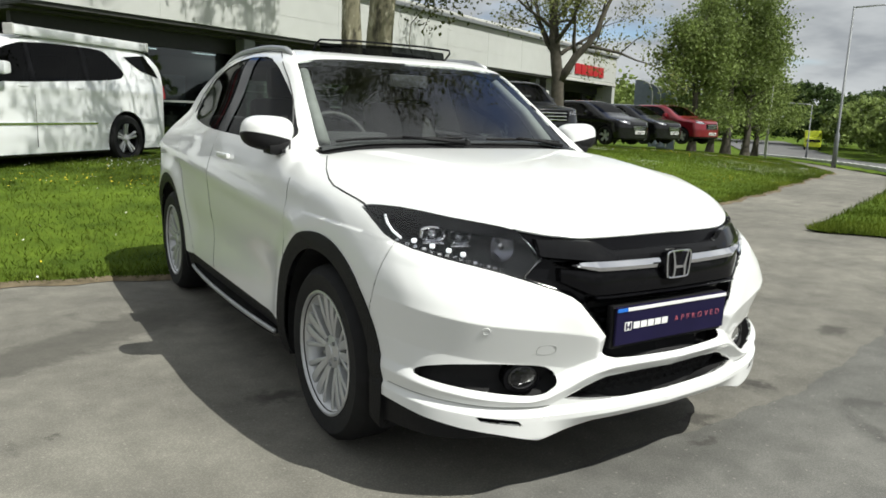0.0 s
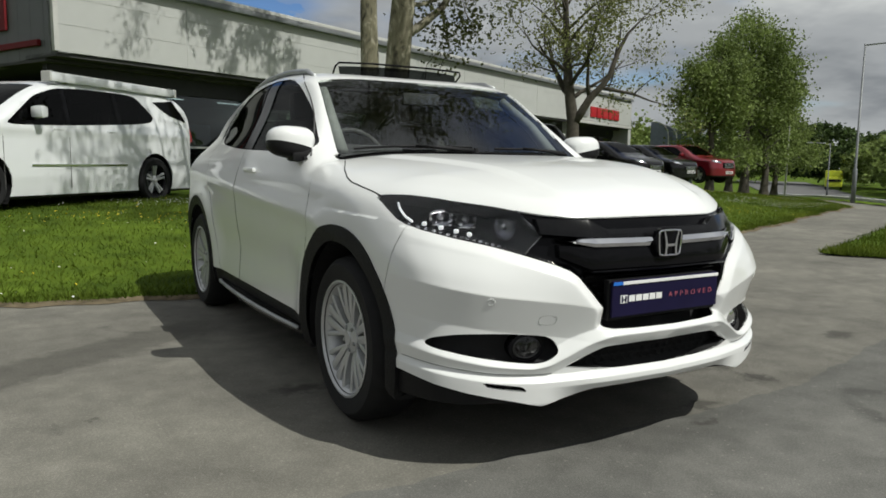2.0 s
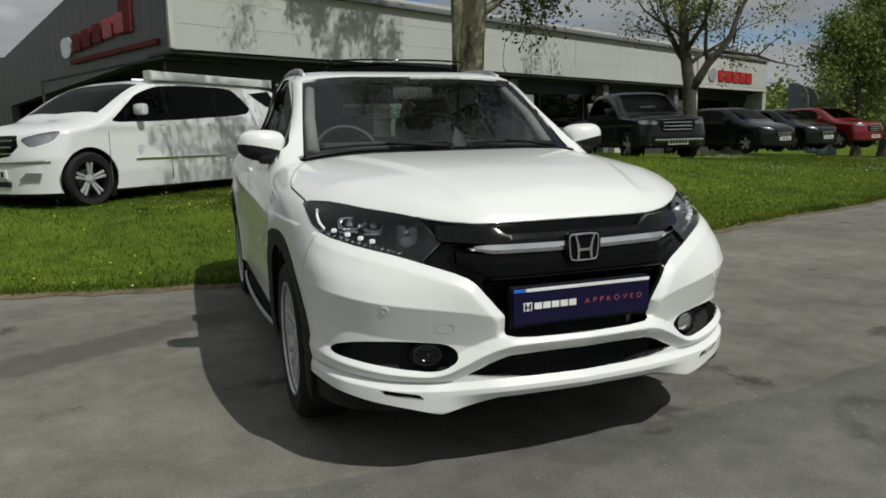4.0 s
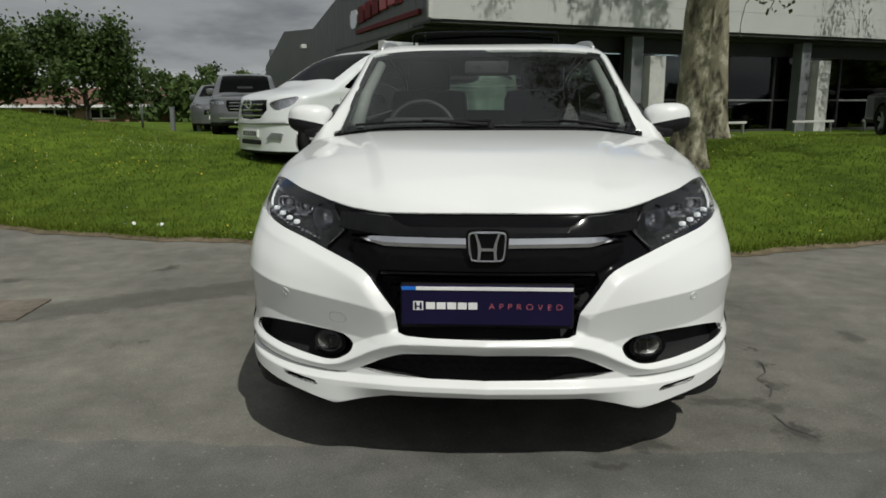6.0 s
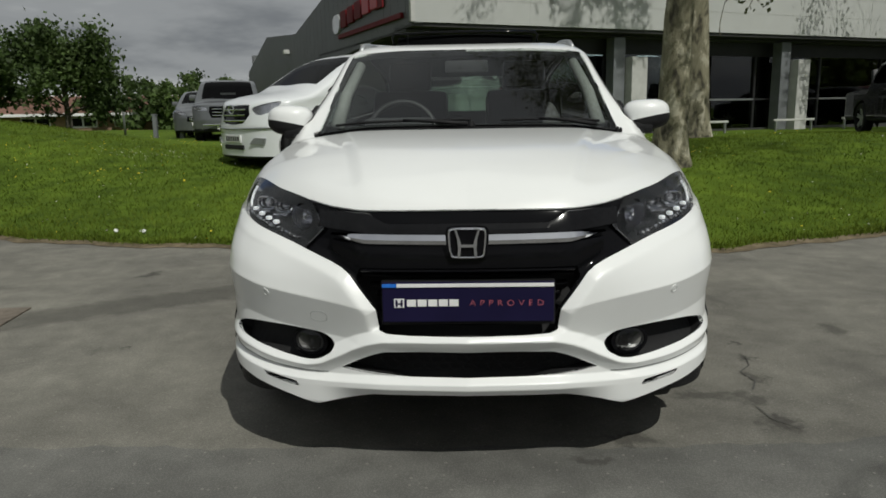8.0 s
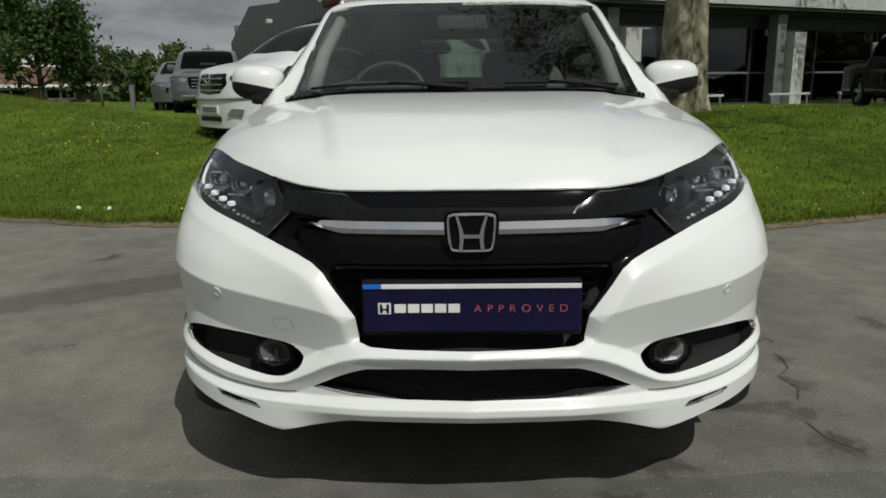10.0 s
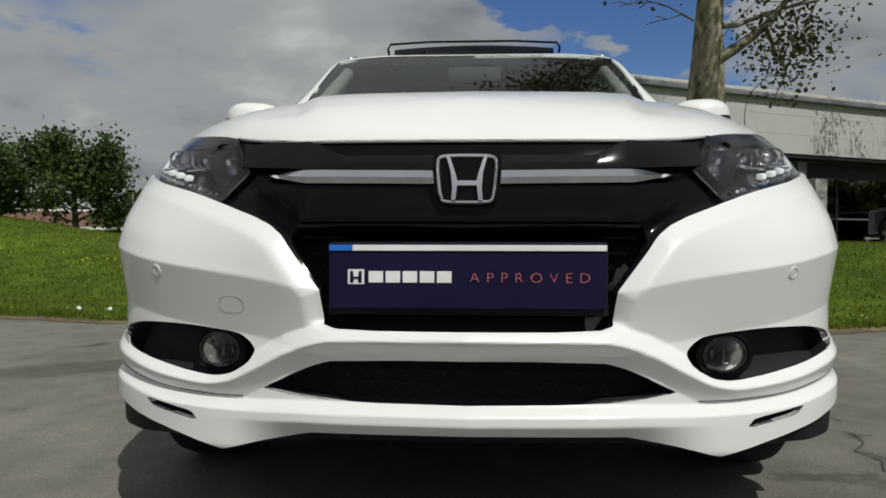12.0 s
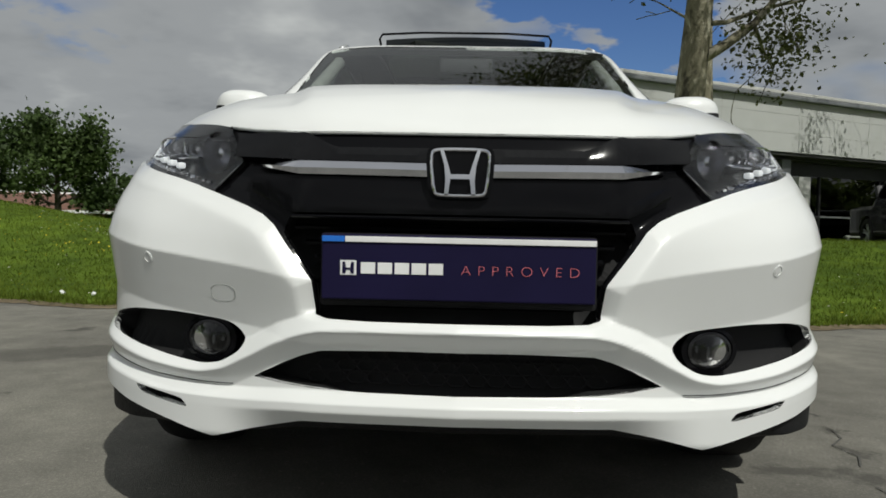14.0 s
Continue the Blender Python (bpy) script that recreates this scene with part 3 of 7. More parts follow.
def text_mesh(words, height, material, m, parent, name="lettering", spacing=1.0, depth=0.001, bold=0.0, width=None):
    cu = bpy.data.curves.new(name, "FONT")
    cu.body, cu.size, cu.space_character, cu.extrude, cu.offset = words, height * 1.37, spacing, depth, bold
    tmp = bpy.data.objects.new(name, cu)
    scene.collection.objects.link(tmp)
    me = bpy.data.meshes.new_from_object(tmp.evaluated_get(bpy.context.evaluated_depsgraph_get()))
    bpy.data.objects.remove(tmp)
    xs = [v.co.x for v in me.vertices]
    k = (width / (max(xs) - min(xs))) if width else 1.0
    me.transform(m @ Matrix.Diagonal((k, 1, 1, 1)) @ Matrix.Translation((-min(xs), 0, 0)))
    me.materials.clear()
    me.materials.append(material)
    ob = new(name, me)
    ob.parent = parent
    return ob


# cutting a shell along curves
def poly_sdf(px, py, poly, rnd=0.0):
    """Signed distance to a closed outline, below zero inside."""
    p = np.array(poly, float)
    q = np.roll(p, -1, 0)
    best = np.full(len(px), 1e9)
    inside = np.zeros(len(px), bool)
    for (ax, ay), (bx, by) in zip(p, q):
        ex, ey = bx - ax, by - ay
        t = np.clip(((px - ax) * ex + (py - ay) * ey) / (ex * ex + ey * ey), 0, 1)
        best = np.minimum(best, np.hypot(px - ax - t * ex, py - ay - t * ey))
        if ay != by:
            c = (ay > py) != (by > py)
            inside ^= c & (px < ex * (py - ay) / ey + ax)
    return np.where(inside, -best, best) - rnd


def smooth_poly(poly, times=2, keep=0.25):
    """Rounds an outline's corners."""
    p = np.array(poly, float)
    for _ in range(times):
        q = np.roll(p, -1, 0)
        p = np.stack([p * (1 - keep) + q * keep, p * keep + q * (1 - keep)], 1).reshape(-1, 2)
    return p


def cut(V, T, phi):
    """Cuts triangles along phi = 0. Gives the points and the triangles inside (phi < 0) and outside."""
    phi = np.where(np.abs(phi) < 1e-5, 1e-5, phi)
    s = phi[T] > 0
    k = s.sum(1)
    inn, outt = [T[k == 0]], [T[k == 3]]
    newv, base = [], len(V)
    mixed = T[(k == 1) | (k == 2)]
    if len(mixed):
        sm = s[(k == 1) | (k == 2)]
        lone = np.where(sm.sum(1) == 1, sm.argmax(1), (~sm).argmax(1))
        r = np.arange(len(mixed))
        a, b, c = mixed[r, lone], mixed[r, (lone + 1) % 3], mixed[r, (lone + 2) % 3]
        edges = np.sort(np.concatenate([np.stack([a, b], 1), np.stack([a, c], 1)]), axis=1)
        uniq, inv = np.unique(edges, axis=0, return_inverse=True)
        inv = inv.reshape(-1)
        f0, f1 = phi[uniq[:, 0]], phi[uniq[:, 1]]
        t = (f0 / (f0 - f1))[:, None]
        newv = V[uniq[:, 0]] * (1 - t) + V[uniq[:, 1]] * t
        pab, pac = inv[: len(a)] + base, inv[len(a):] + base
        lone_out = phi[a] > 0
        t1 = np.stack([a, pab, pac], 1)
        t2 = np.concatenate([np.stack([pab, b, c], 1), np.stack([pab, c, pac], 1)])
        lo2 = np.concatenate([lone_out, lone_out])
        outt += [t1[lone_out], t2[~lo2]]
        inn += [t1[~lone_out], t2[lo2]]
        V = np.concatenate([V, newv])
    return V, np.concatenate(inn), np.concatenate(outt)


def normals_of(V, T):
    n = np.zeros_like(V)
    f = np.cross(V[T[:, 1]] - V[T[:, 0]], V[T[:, 2]] - V[T[:, 0]])
    for k in range(3):
        np.add.at(n, T[:, k], f)
    return n / np.maximum(np.linalg.norm(n, axis=1), 1e-12)[:, None]


def rim_edges(T):
    e = np.concatenate([T[:, [0, 1]], T[:, [1, 2]], T[:, [2, 0]]])
    key = np.sort(e, 1)
    _, idx, cnt = np.unique(key, axis=0, return_index=True, return_counts=True)
    return e[idx[cnt == 1]]


def shell_part(name, V, T, N, material, parent, label="", depth=0.0, wall=0.0):
    """A piece of the shell as its own mesh: sunk by depth along the normals N, with side walls of its own; wall: thickness of the rim turned inwards."""
    used = np.unique(T)
    back = np.full(len(V), -1)
    back[used] = np.arange(len(used))
    P = V[used] - N[used] * depth
    F = back[T].tolist()
    verts = P
    d = depth if depth else wall
    if d:
        rim = rim_edges(T)
        ru = np.unique(rim)
        other = V[ru] if depth else V[ru] - N[ru] * wall
        far = np.full(len(V), -1)
        far[ru] = np.arange(len(ru)) + len(P)
        verts = np.concatenate([P, other])
        near = back
        # walls keep their own corners, so that the edge stays crisp
        dup = np.full(len(V), -1)
        dup[ru] = np.arange(len(ru)) + len(verts)
        verts = np.concatenate([verts, P[near[ru]]])
        for i, j in rim:
            F.append((dup[j], dup[i], far[i], far[j]))
    ob = link_mesh(name, verts, F, material, parent, label)
    if not depth and len(verts) > len(P):
        ob.data.normals_split_custom_set_from_vertices([tuple(v) for v in np.concatenate([N[used], N[ru], N[ru]])])
    elif not depth:
        ob.data.normals_split_custom_set_from_vertices([tuple(v) for v in N[used]])
    return ob


def box_shell(f, lo, hi, nx, ny, nz, spine, ystep=None, zstep=None):
    """The skin of the solid f < 0, met from its spine along rays to a box around it."""
    xs = np.linspace(lo[0], hi[0], nx + 1)
    zs = np.linspace(0, 1, nz + 1)
    zs = lo[2] + (hi[2] - lo[2]) * (zs if zstep is None else zstep(zs))
    ys = np.linspace(0, 1, ny + 1)
    ys = lo[1] + (hi[1] - lo[1]) * (ys if ystep is None else ystep(ys))
    pts, faces, index = [], [], {}

    def vid(i, j, k):
        key = (i, j, k)
        if key not in index:
            index[key] = len(pts)
            pts.append((xs[i], ys[j], zs[k]))
        return index[key]

    def quad(a, b, c, d):
        faces.append((a, b, c))
        faces.append((a, c, d))

    for i in range(nx):
        for k in range(nz):
            quad(vid(i, 0, k), vid(i + 1, 0, k), vid(i + 1, 0, k + 1), vid(i, 0, k + 1))
            quad(vid(i + 1, ny, k), vid(i, ny, k), vid(i, ny, k + 1), vid(i + 1, ny, k + 1))
    for j in range(ny):
        for k in range(nz):
            quad(vid(0, j + 1, k), vid(0, j, k), vid(0, j, k + 1), vid(0, j + 1, k + 1))
            quad(vid(nx, j, k), vid(nx, j + 1, k), vid(nx, j + 1, k + 1), vid(nx, j, k + 1))
    for i in range(nx):
        for j in range(ny):
            quad(vid(i, j, nz), vid(i + 1, j, nz), vid(i + 1, j + 1, nz), vid(i, j + 1, nz))
            quad(vid(i, j + 1, 0), vid(i + 1, j + 1, 0), vid(i + 1, j, 0), vid(i, j, 0))
    B = np.array(pts)
    C = np.stack([np.zeros(len(B)), np.clip(B[:, 1], spine[0], spine[1]), np.full(len(B), spine[2])], 1)
    a, b = np.zeros(len(B)), np.ones(len(B))
    # first crossing from the outside, then halving
    steps = np.linspace(1, 0, 60)
    found = np.zeros(len(B), bool)
    prev = np.ones(len(B))
    for t in steps[1:]:
        P = C + (B - C) * t
        ins = f(P[:, 0], P[:, 1], P[:, 2]) < 0
        hit = ins & ~found
        a[hit], b[hit] = t, prev[hit]
        found |= ins
        prev = np.where(found, prev, t)
    for _ in range(22):
        mid = (a + b) / 2
        P = C + (B - C) * mid[:, None]
        ins = f(P[:, 0], P[:, 1], P[:, 2]) < 0
        a, b = np.where(ins, mid, a), np.where(ins, b, mid)
    return C + (B - C) * ((a + b) / 2)[:, None], np.array(faces)



# ---- ground ----
def edge_y(x):
    """Where the asphalt ends and the lawn begins."""
    return np.interp(x, [-40, -9, -4.4, -2, 0, 2, 3.6, 6.9, 9, 18.7, 41, 90], [14, 6.2, 4.6, 4.02, 3.72, 3.75, 4.3, 5.35, 6.0, 10.2, 28.5, 70])


def dip(x):
    """The land falls gently along the road."""
    return -2.1 * sstep(8, 80, np.asarray(x, float))


def lawn_h(x, y):
    d = y - edge_y(x)
    flat = sstep(26, 12, x)
    h = 0.02 * sstep(0, 0.12, d) + 0.33 * sstep(0.0, 5.0, d) * (0.25 + 0.75 * flat) + 0.06 * sstep(4, 9, d) * flat
    h = h + 0.95 * np.exp(-(((x + 11.8) / 5.0) ** 2) - ((y - 11.6) / 3.6) ** 2)
    h = h + 0.24 * np.exp(-(((x - 6.5) / 4.0) ** 2) - ((y - 11.5) / 2.6) ** 2)
    h = h + 0.10 * np.exp(-(((x - 2.7) / 1.6) ** 2) - ((y - 7.7) / 1.4) ** 2)
    return h + dip(x)


def ground_at(x, y):
    return float(lawn_h(np.array(float(x)), np.array(float(y))))


gx = [-900, 0, 8, 11, 14, 18, 23, 28, 34, 40, 46, 52, 60, 68, 74, 80, 900]
ground = link_mesh("ground", [(x, y, float(dip(x)) - 0.06) for x in gx for y in (-900, 900)], [(2 * k, 2 * k + 2, 2 * k + 3, 2 * k + 1) for k in range(len(gx) - 1)], M_LAWN)
tagged(ground, "open grassy ground reaching to the horizon", "ground", kind="structure")


def grid_sheet(name, xs, ys_of, h, material, label, category):
    verts, faces, n = [], [], None
    for x in xs:
        ys = np.asarray(ys_of(x))
        n = len(ys)
        zs = h(np.full(n, float(x)), ys)
        verts += [(x, y, z) for y, z in zip(ys, zs)]
    for i in range(len(xs) - 1):
        for j in range(n - 1):
            a = i * n + j
            faces.append((a, a + n, a + n + 1, a + 1))
    ob = link_mesh(name, verts, faces, material)
    return tagged(ob, label, category, kind="structure")


def wobble(x):
    return 0.05 * np.sin(x * 2.3) + 0.035 * np.sin(x * 5.1 + 1) + 0.02 * np.sin(x * 13.7)


asphalt = grid_sheet("pavement", np.linspace(-30, 60, 91), lambda x: np.linspace(-18, float(edge_y(x)) + 0.35, 30), lambda x, y: dip(x), M_ASPHALT, "worn grey asphalt forecourt with cracks and oil stains", "pavement")
u = np.linspace(0, 1, 60) ** 1.4
lawn = grid_sheet("lawn", np.linspace(-34, 62, 641), lambda x: float(edge_y(x)) + float(wobble(x)) + (27.0 - 8 * float(sstep(14, 30, np.array(x)))) * u, lambda x, y: lawn_h(x, y) + 0.004, M_LAWN, "sloping mown lawn with daisies and dandelions", "lawn")
# the smaller verge between path and road
verge = grid_sheet("verge", np.linspace(6.2, 62, 200), lambda x: np.linspace(float(np.interp(x, [6.2, 6.9, 12.8, 20, 30, 62], [3.2, 2.2, -1.5, 4.0, 15.0, 45])), float(np.interp(x, [6.2, 6.6, 12.8, 19.9, 29.8, 62], [3.3, 3.4, 5.75, 9.3, 18.6, 47])), 12),
                   lambda x, y: 0.03 + dip(x) + 0.012 * np.sin(3 * x + y), M_LAWN, "small grass verge beside the path", "lawn")
road = grid_sheet("road", np.linspace(13, 130, 60), lambda x: np.linspace(float(np.interp(x, [13, 23.5, 34.4, 47.5, 130], [-4, 3.0, 11.5, 21, 84])), float(np.interp(x, [13, 23.5, 34.4, 47.5, 130], [4.2, 11.2, 20.3, 30.6, 100])), 8),
                  lambda x, y: 0.045 + dip(x), M_ROAD, "grey main road beyond the verge", "road")
kerb = link_mesh("kerb", [], [], M_PILLAR)
bm = bmesh.new()
for x in np.arange(14, 60, 0.92):
    y0, y1 = (float(np.interp(q, [13, 23.5, 34.4, 47.5, 130], [4.2, 11.2, 20.3, 30.6, 100])) for q in (x, x + 0.9))
    a = math.atan2(y1 - y0, 0.9)
    box((math.hypot(0.9, y1 - y0), 0.13, 0.16), (x + 0.45, (y0 + y1) / 2 + 0.07, 0.06 + float(dip(x))), 0.012, Matrix.Rotation(a, 4, "Z"), bm, 1)
bm.to_mesh(kerb.data)
bm.free()
tagged(kerb, "pale concrete kerb along the road", "kerb", kind="structure")

# wear in the asphalt: a long joint and cracks
bm = bmesh.new()
edge_line = lambda x: float(np.interp(x, [-9, -0.7, 0.8, 1.35, 2.5, 4, 9], [0.3, 0.25, 0.26, 0.31, 0.59, 1.05, 2.3])) + 0.012 * math.sin(9.1 * x) + 0.008 * math.sin(23 * x + 1) + 0.006 * math.sin(51 * x)
xs = [-9 + 0.06 * k for k in range(300)]
for x0, x1 in zip(xs, xs[1:]):
    bm.faces.new([bm.verts.new(p) for p in ((x0, -9, 0.0035), (x1, -9, 0.0035), (x1, edge_line(x1), 0.0035), (x0, edge_line(x0), 0.0035))])
seam = part("resurfaced_strip", bm, M_PATCH)
tagged(seam, "darker resurfaced asphalt strip", "pavement", kind="structure")
bm = bmesh.new()
rs = random.Random(4)
for sx, sy, ang, n, stray, thick in ((5.95, 4.80, -1.03, 15, 0.10, 2.2), (1.29, 1.17, -1.78, 4, 0.6, 0.7), (1.12, 0.60, -1.45, 2, 0.8, 0.6)):
    x, y, a = sx, sy, ang
    for _ in range(n):
        x2, y2 = x + 0.11 * math.cos(a), y + 0.11 * math.sin(a)
        w = thick * rs.uniform(0.002, 0.005)
        s = Vector((-math.sin(a), math.cos(a))) * w
        bm.faces.new([bm.verts.new((p[0], p[1], 0.0045)) for p in ((x - s.x, y - s.y), (x2 - s.x, y2 - s.y), (x2 + s.x, y2 + s.y), (x + s.x, y + s.y))])
        x, y, a = x2, y2, ang + rs.uniform(-stray, stray)
tagged(part("asphalt_cracks", bm, M_STAIN), "thin dark cracks in the asphalt", "crack", kind="stuff")
cover = part("inspection_cover", box((0.62, 0.45, 0.012), (-2.98, 1.86, 0.004), 0.003, Matrix.Rotation(radians(8), 4, "Z")), M_COVER)
tagged(cover, "rusty brown inspection cover set in the asphalt", "cover", kind="structure")

# bare soil between asphalt and turf
xs = np.arange(-12, 20, 0.05)
bm = bmesh.new()
row = []
for x in xs:
    y = float(edge_y(x)) + float(wobble(x))
    w = 0.085 + 0.05 * noise.noise(Vector((x * 2.2, 0, 3))) + 0.03 * noise.noise(Vector((x * 9, 1, 0)))
    row.append((bm.verts.new((x, y - max(w, 0.01), 0.0048 + float(dip(x)))), bm.verts.new((x, y + 0.03, 0.022 + float(dip(x))))))
for a, b in zip(row, row[1:]):
    bm.faces.new((a[0], b[0], b[1], a[1]))
tagged(part("soil_edge", bm, M_SOIL), "strip of bare brown soil along the turf's edge", "soil", kind="stuff")

# ---- showroom ----
FA = radians(26)
FC, FD, FN = Vector((-1.19, 14.68, 0)), Vector((math.cos(FA), math.sin(FA), 0)), Vector((math.sin(FA), -math.cos(FA), 0))
FRAME_M = Matrix(((FD.x, -FN.x, 0, FC.x), (FD.y, -FN.y, 0, FC.y), (0, 0, 1, 0), (0, 0, 0, 1)))  # along the front, into the building, up
show = thing("showroom", "long low car showroom with pale fascia and dark glazed front", "building", FRAME_M)
LEN, ZF, ZT, ZG = 33.2, 3.12, 4.62, 0.30
SET = 0.9  # the glazing stands back under the fascia
fas = part("fascia", box((LEN, 0.30, ZT - ZF), (LEN / 2, 0.15, (ZT + ZF) / 2)), M_FASCIA, show, "pale grey fascia")
for z in (3.66, 4.2):
    part("fascia_joint", box((LEN - 0.1, 0.006, 0.008), (LEN / 2, -0.002, z)), M_FASCIA, fas)
for k in range(1, 11):
    part("fascia_joint", box((0.010, 0.006, ZT - ZF - 0.05), (k * 3.02, -0.002, (ZT + ZF) / 2)), M_FASCIA, fas)
part("gutter", box((LEN + 0.1, 0.22, 0.13), (LEN / 2, -0.05, ZT + 0.04), 0.03), M_GUTTER, show, "grey gutter under the roof edge")
part("roof_edge", box((LEN + 0.1, 0.5, 0.10), (LEN / 2, 0.12, ZT + 0.16), 0.02), M_PILLAR, show, "pale roof edge")
part("roof", prism([(0.2, 4.68), (5.8, 4.93), (11.7, 3.93), (17.2, 4.33), (22.3, 3.1), (22.3, 2.9), (17.2, 4.1), (11.7, 3.7), (5.8, 4.6), (0.2, 4.4)], LEN - 0.3, Matrix(((0, 0, 1, 0.26), (1, 0, 0, 0), (0, 1, 0, 0), (0, 0, 0, 1)))), M_GUTTER, show)
part("end_wall", box((0.2, 20, 3.2), (LEN - 0.6, 11.2, 1.9)), M_SOFFIT, show)
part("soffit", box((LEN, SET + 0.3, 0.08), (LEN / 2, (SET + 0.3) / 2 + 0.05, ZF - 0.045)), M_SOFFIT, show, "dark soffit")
part("header_beam", box((LEN - 0.4, 0.16, 0.45), (LEN / 2, SET + 0.02, ZF - 0.32)), M_FRAME, show, "dark header over the glazing")
part("plinth", box((LEN, 0.22, 0.75), (LEN / 2, SET, ZG - 0.205)), M_SOFFIT, show)
part("showroom_floor", box((LEN, 13.5, 0.10), (LEN / 2, SET + 6.9, ZG + 0.06)), M_FLOORIN, show)
part("back_wall", box((LEN, 0.2, 2.6), (LEN / 2, 8.4, 1.7)), M_GABLE, show)
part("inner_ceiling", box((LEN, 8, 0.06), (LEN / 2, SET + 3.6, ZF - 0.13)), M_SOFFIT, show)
x, k = 0.25, 0
while x < LEN - 1:
    wd = (2.75, 2.85, 2.55, 2.95)[k % 4]
    wd = min(wd, LEN - 0.3 - x)
    pane = part("shop_window", box((wd - 0.07, 0.012, 2.18), (x + wd / 2, SET, ZG + 1.25)), M_SHOPGLASS, show, "dark shop window")
    part("mullion", box((0.07, 0.10, 2.3), (x, SET, ZG + 1.25), 0.006), M_FRAME, show)
    part("transom", box((wd - 0.07, 0.06, 0.05), (x + wd / 2, SET - 0.03, ZG + 1.02), 0.004), M_STEEL if k % 2 else M_FRAME, show)
    x, k = x + wd, k + 1
for xp, wp in ((6.4, 0.50), (12.45, 0.48), (18.2, 0.48), (24.1, 0.5)):
    part("pillar", box((wp, 0.32, 2.55), (xp, 0.22, ZG + 0.87), 0.01), M_PILLAR, show, "pale square pillar")
    # gutter grey here stands in for the pillar's pale render in shade
    part("shaded_shaft", box((0.36, 0.34, 2.7), (xp - 0.46, 0.50, ZG + 1.3), 0.01), M_GUTTER, show)
# strips of light seen deep inside
M_STRIP = glow_mat("strip_light", (0.9, 0.95, 1.0), 3.0)
for k in range(11):
    for r in range(3):
        part("ceiling_strip", box((0.95, 0.07, 0.03), (2.0 + 2.35 * k + 0.5 * (r % 2), 2.4 + 1.7 * r, ZF - 0.18)), M_STRIP, show, "ceiling strip light")
for k in range(9):
    part("wall_board", box((1.5, 0.05, 1.1), (3.2 + 3.1 * k, 8.25, 1.75), 0.01), M_PILLAR if k % 2 else M_BLUESTRIPE, show, "pale display board on the back wall")
# sign at the far end
part("sign_board", box((8.2, 0.06, 1.25), (LEN - 4.2, -0.04, ZF + 0.72), 0.01), M_FASCIA, show, "pale sign board")
part("sign_border", box((8.4, 0.10, 0.14), (LEN - 4.2, -0.05, ZF + 0.0), 0.01), M_PILLAR, show)
part("end_pier", box((0.45, 1.1, 4.3), (LEN - 0.2, 0.5, ZG + 2.1)), M_FASCIA, show)
part("entrance_pier", box((0.35, 0.4, 2.8), (LEN - 8.1, 0.3, ZG + 1.35)), M_PILLAR, show)
part("sign_badge", prism(smooth_poly([(-0.38, -0.3), (0.38, -0.3), (0.42, 0.3), (-0.42, 0.3)], 1), 0.06, Matrix.Translation((26.35, -0.07, 3.68)) @ Matrix.Rotation(radians(90), 4, "X")), M_SILVER, show, "silver sign badge")
for k in range(5):
    part("sign_shape", box((0.70, 0.07, 0.52), (27.35 + k * 0.83, -0.10, 3.66), 0.02), M_RED, show, "red sign shape")

# gable to the side of the corner
GAB = [(0, 3.10), (11.6, 2.45), (11.6, 0.25), (22.4, 0.25), (22.4, 3.2), (17.2, 4.4), (11.7, 4.0), (5.8, 5.0), (0, 4.75)]
gm = Matrix(((0, 0, 1, 0), (1, 0, 0, 0), (0, 1, 0, 0), (0, 0, 0, 1)))
part("gable_wall", prism([(a + 0.002, z) for a, z in GAB], 0.25, gm), M_GABLE, show, "mid grey ribbed gable cladding")
for k in range(1, 44):
    a = k * 0.5
    lo = np.interp(a, [0, 11.6, 11.61, 22.4], [3.10, 2.45, 0.25, 0.25])
    hi = np.interp(a, [0, 5.8, 11.7, 17.2, 22.4], [4.75, 5.0, 4.0, 4.4, 3.2])
    part("cladding_rib", box((0.004, 0.03, hi - lo - 0.02), (-0.001, a, (hi + lo) / 2)), M_GABLE, show)
part("corner_trim", box((0.10, 0.10, 1.62), (-0.02, 0.04, 3.94)), M_PILLAR, show, "white corner trim")
part("gable_glazing", box((0.05, 10.6, 2.4), (0.95, 6.1, 1.5)), M_FRAME, show)
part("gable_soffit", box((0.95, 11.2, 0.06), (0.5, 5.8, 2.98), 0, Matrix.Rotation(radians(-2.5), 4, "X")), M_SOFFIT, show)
part("gable_badge", prism(smooth_poly([(-0.34, -0.26), (0.34, -0.26), (0.38, 0.26), (-0.38, 0.26)], 1), 0.06, Matrix(((0, 0, -1, -0.01), (-1, 0, 0, 6.05), (0, 1, 0, 3.72), (0, 0, 0, 1)))), M_SILVER, show, "silver sign badge")
# far shapes, square and underline take the red with shade painted in
for k in range(5):
    part("sign_shape", box((0.07, 0.56, 0.46), (-0.05, 5.25 - k * 0.68, 3.78 + 0.04 * k), 0.02), M_REDSHADE if k < 3 else M_RED, show, "red sign shape")
part("sign_square", box((0.06, 0.62, 0.85), (-0.04, 2.2, 4.1), 0.02), M_REDSHADE, show, "red sign square with shade in its colour")
part("sign_underline", box((0.08, 5.2, 0.12), (-0.05, 3.2, 3.33), 0.01), M_REDSHADE, show, "red sign underline with shade in its colour")
part("security_light", box((0.22, 0.3, 0.16), (-0.12, 12.9, 3.45), 0.03), M_PILLAR, show, "small white flood light")
part("rear_block", box((20, 0.3, 4.0), (10.2, 22.2, 2.0)), M_GABLE, show)

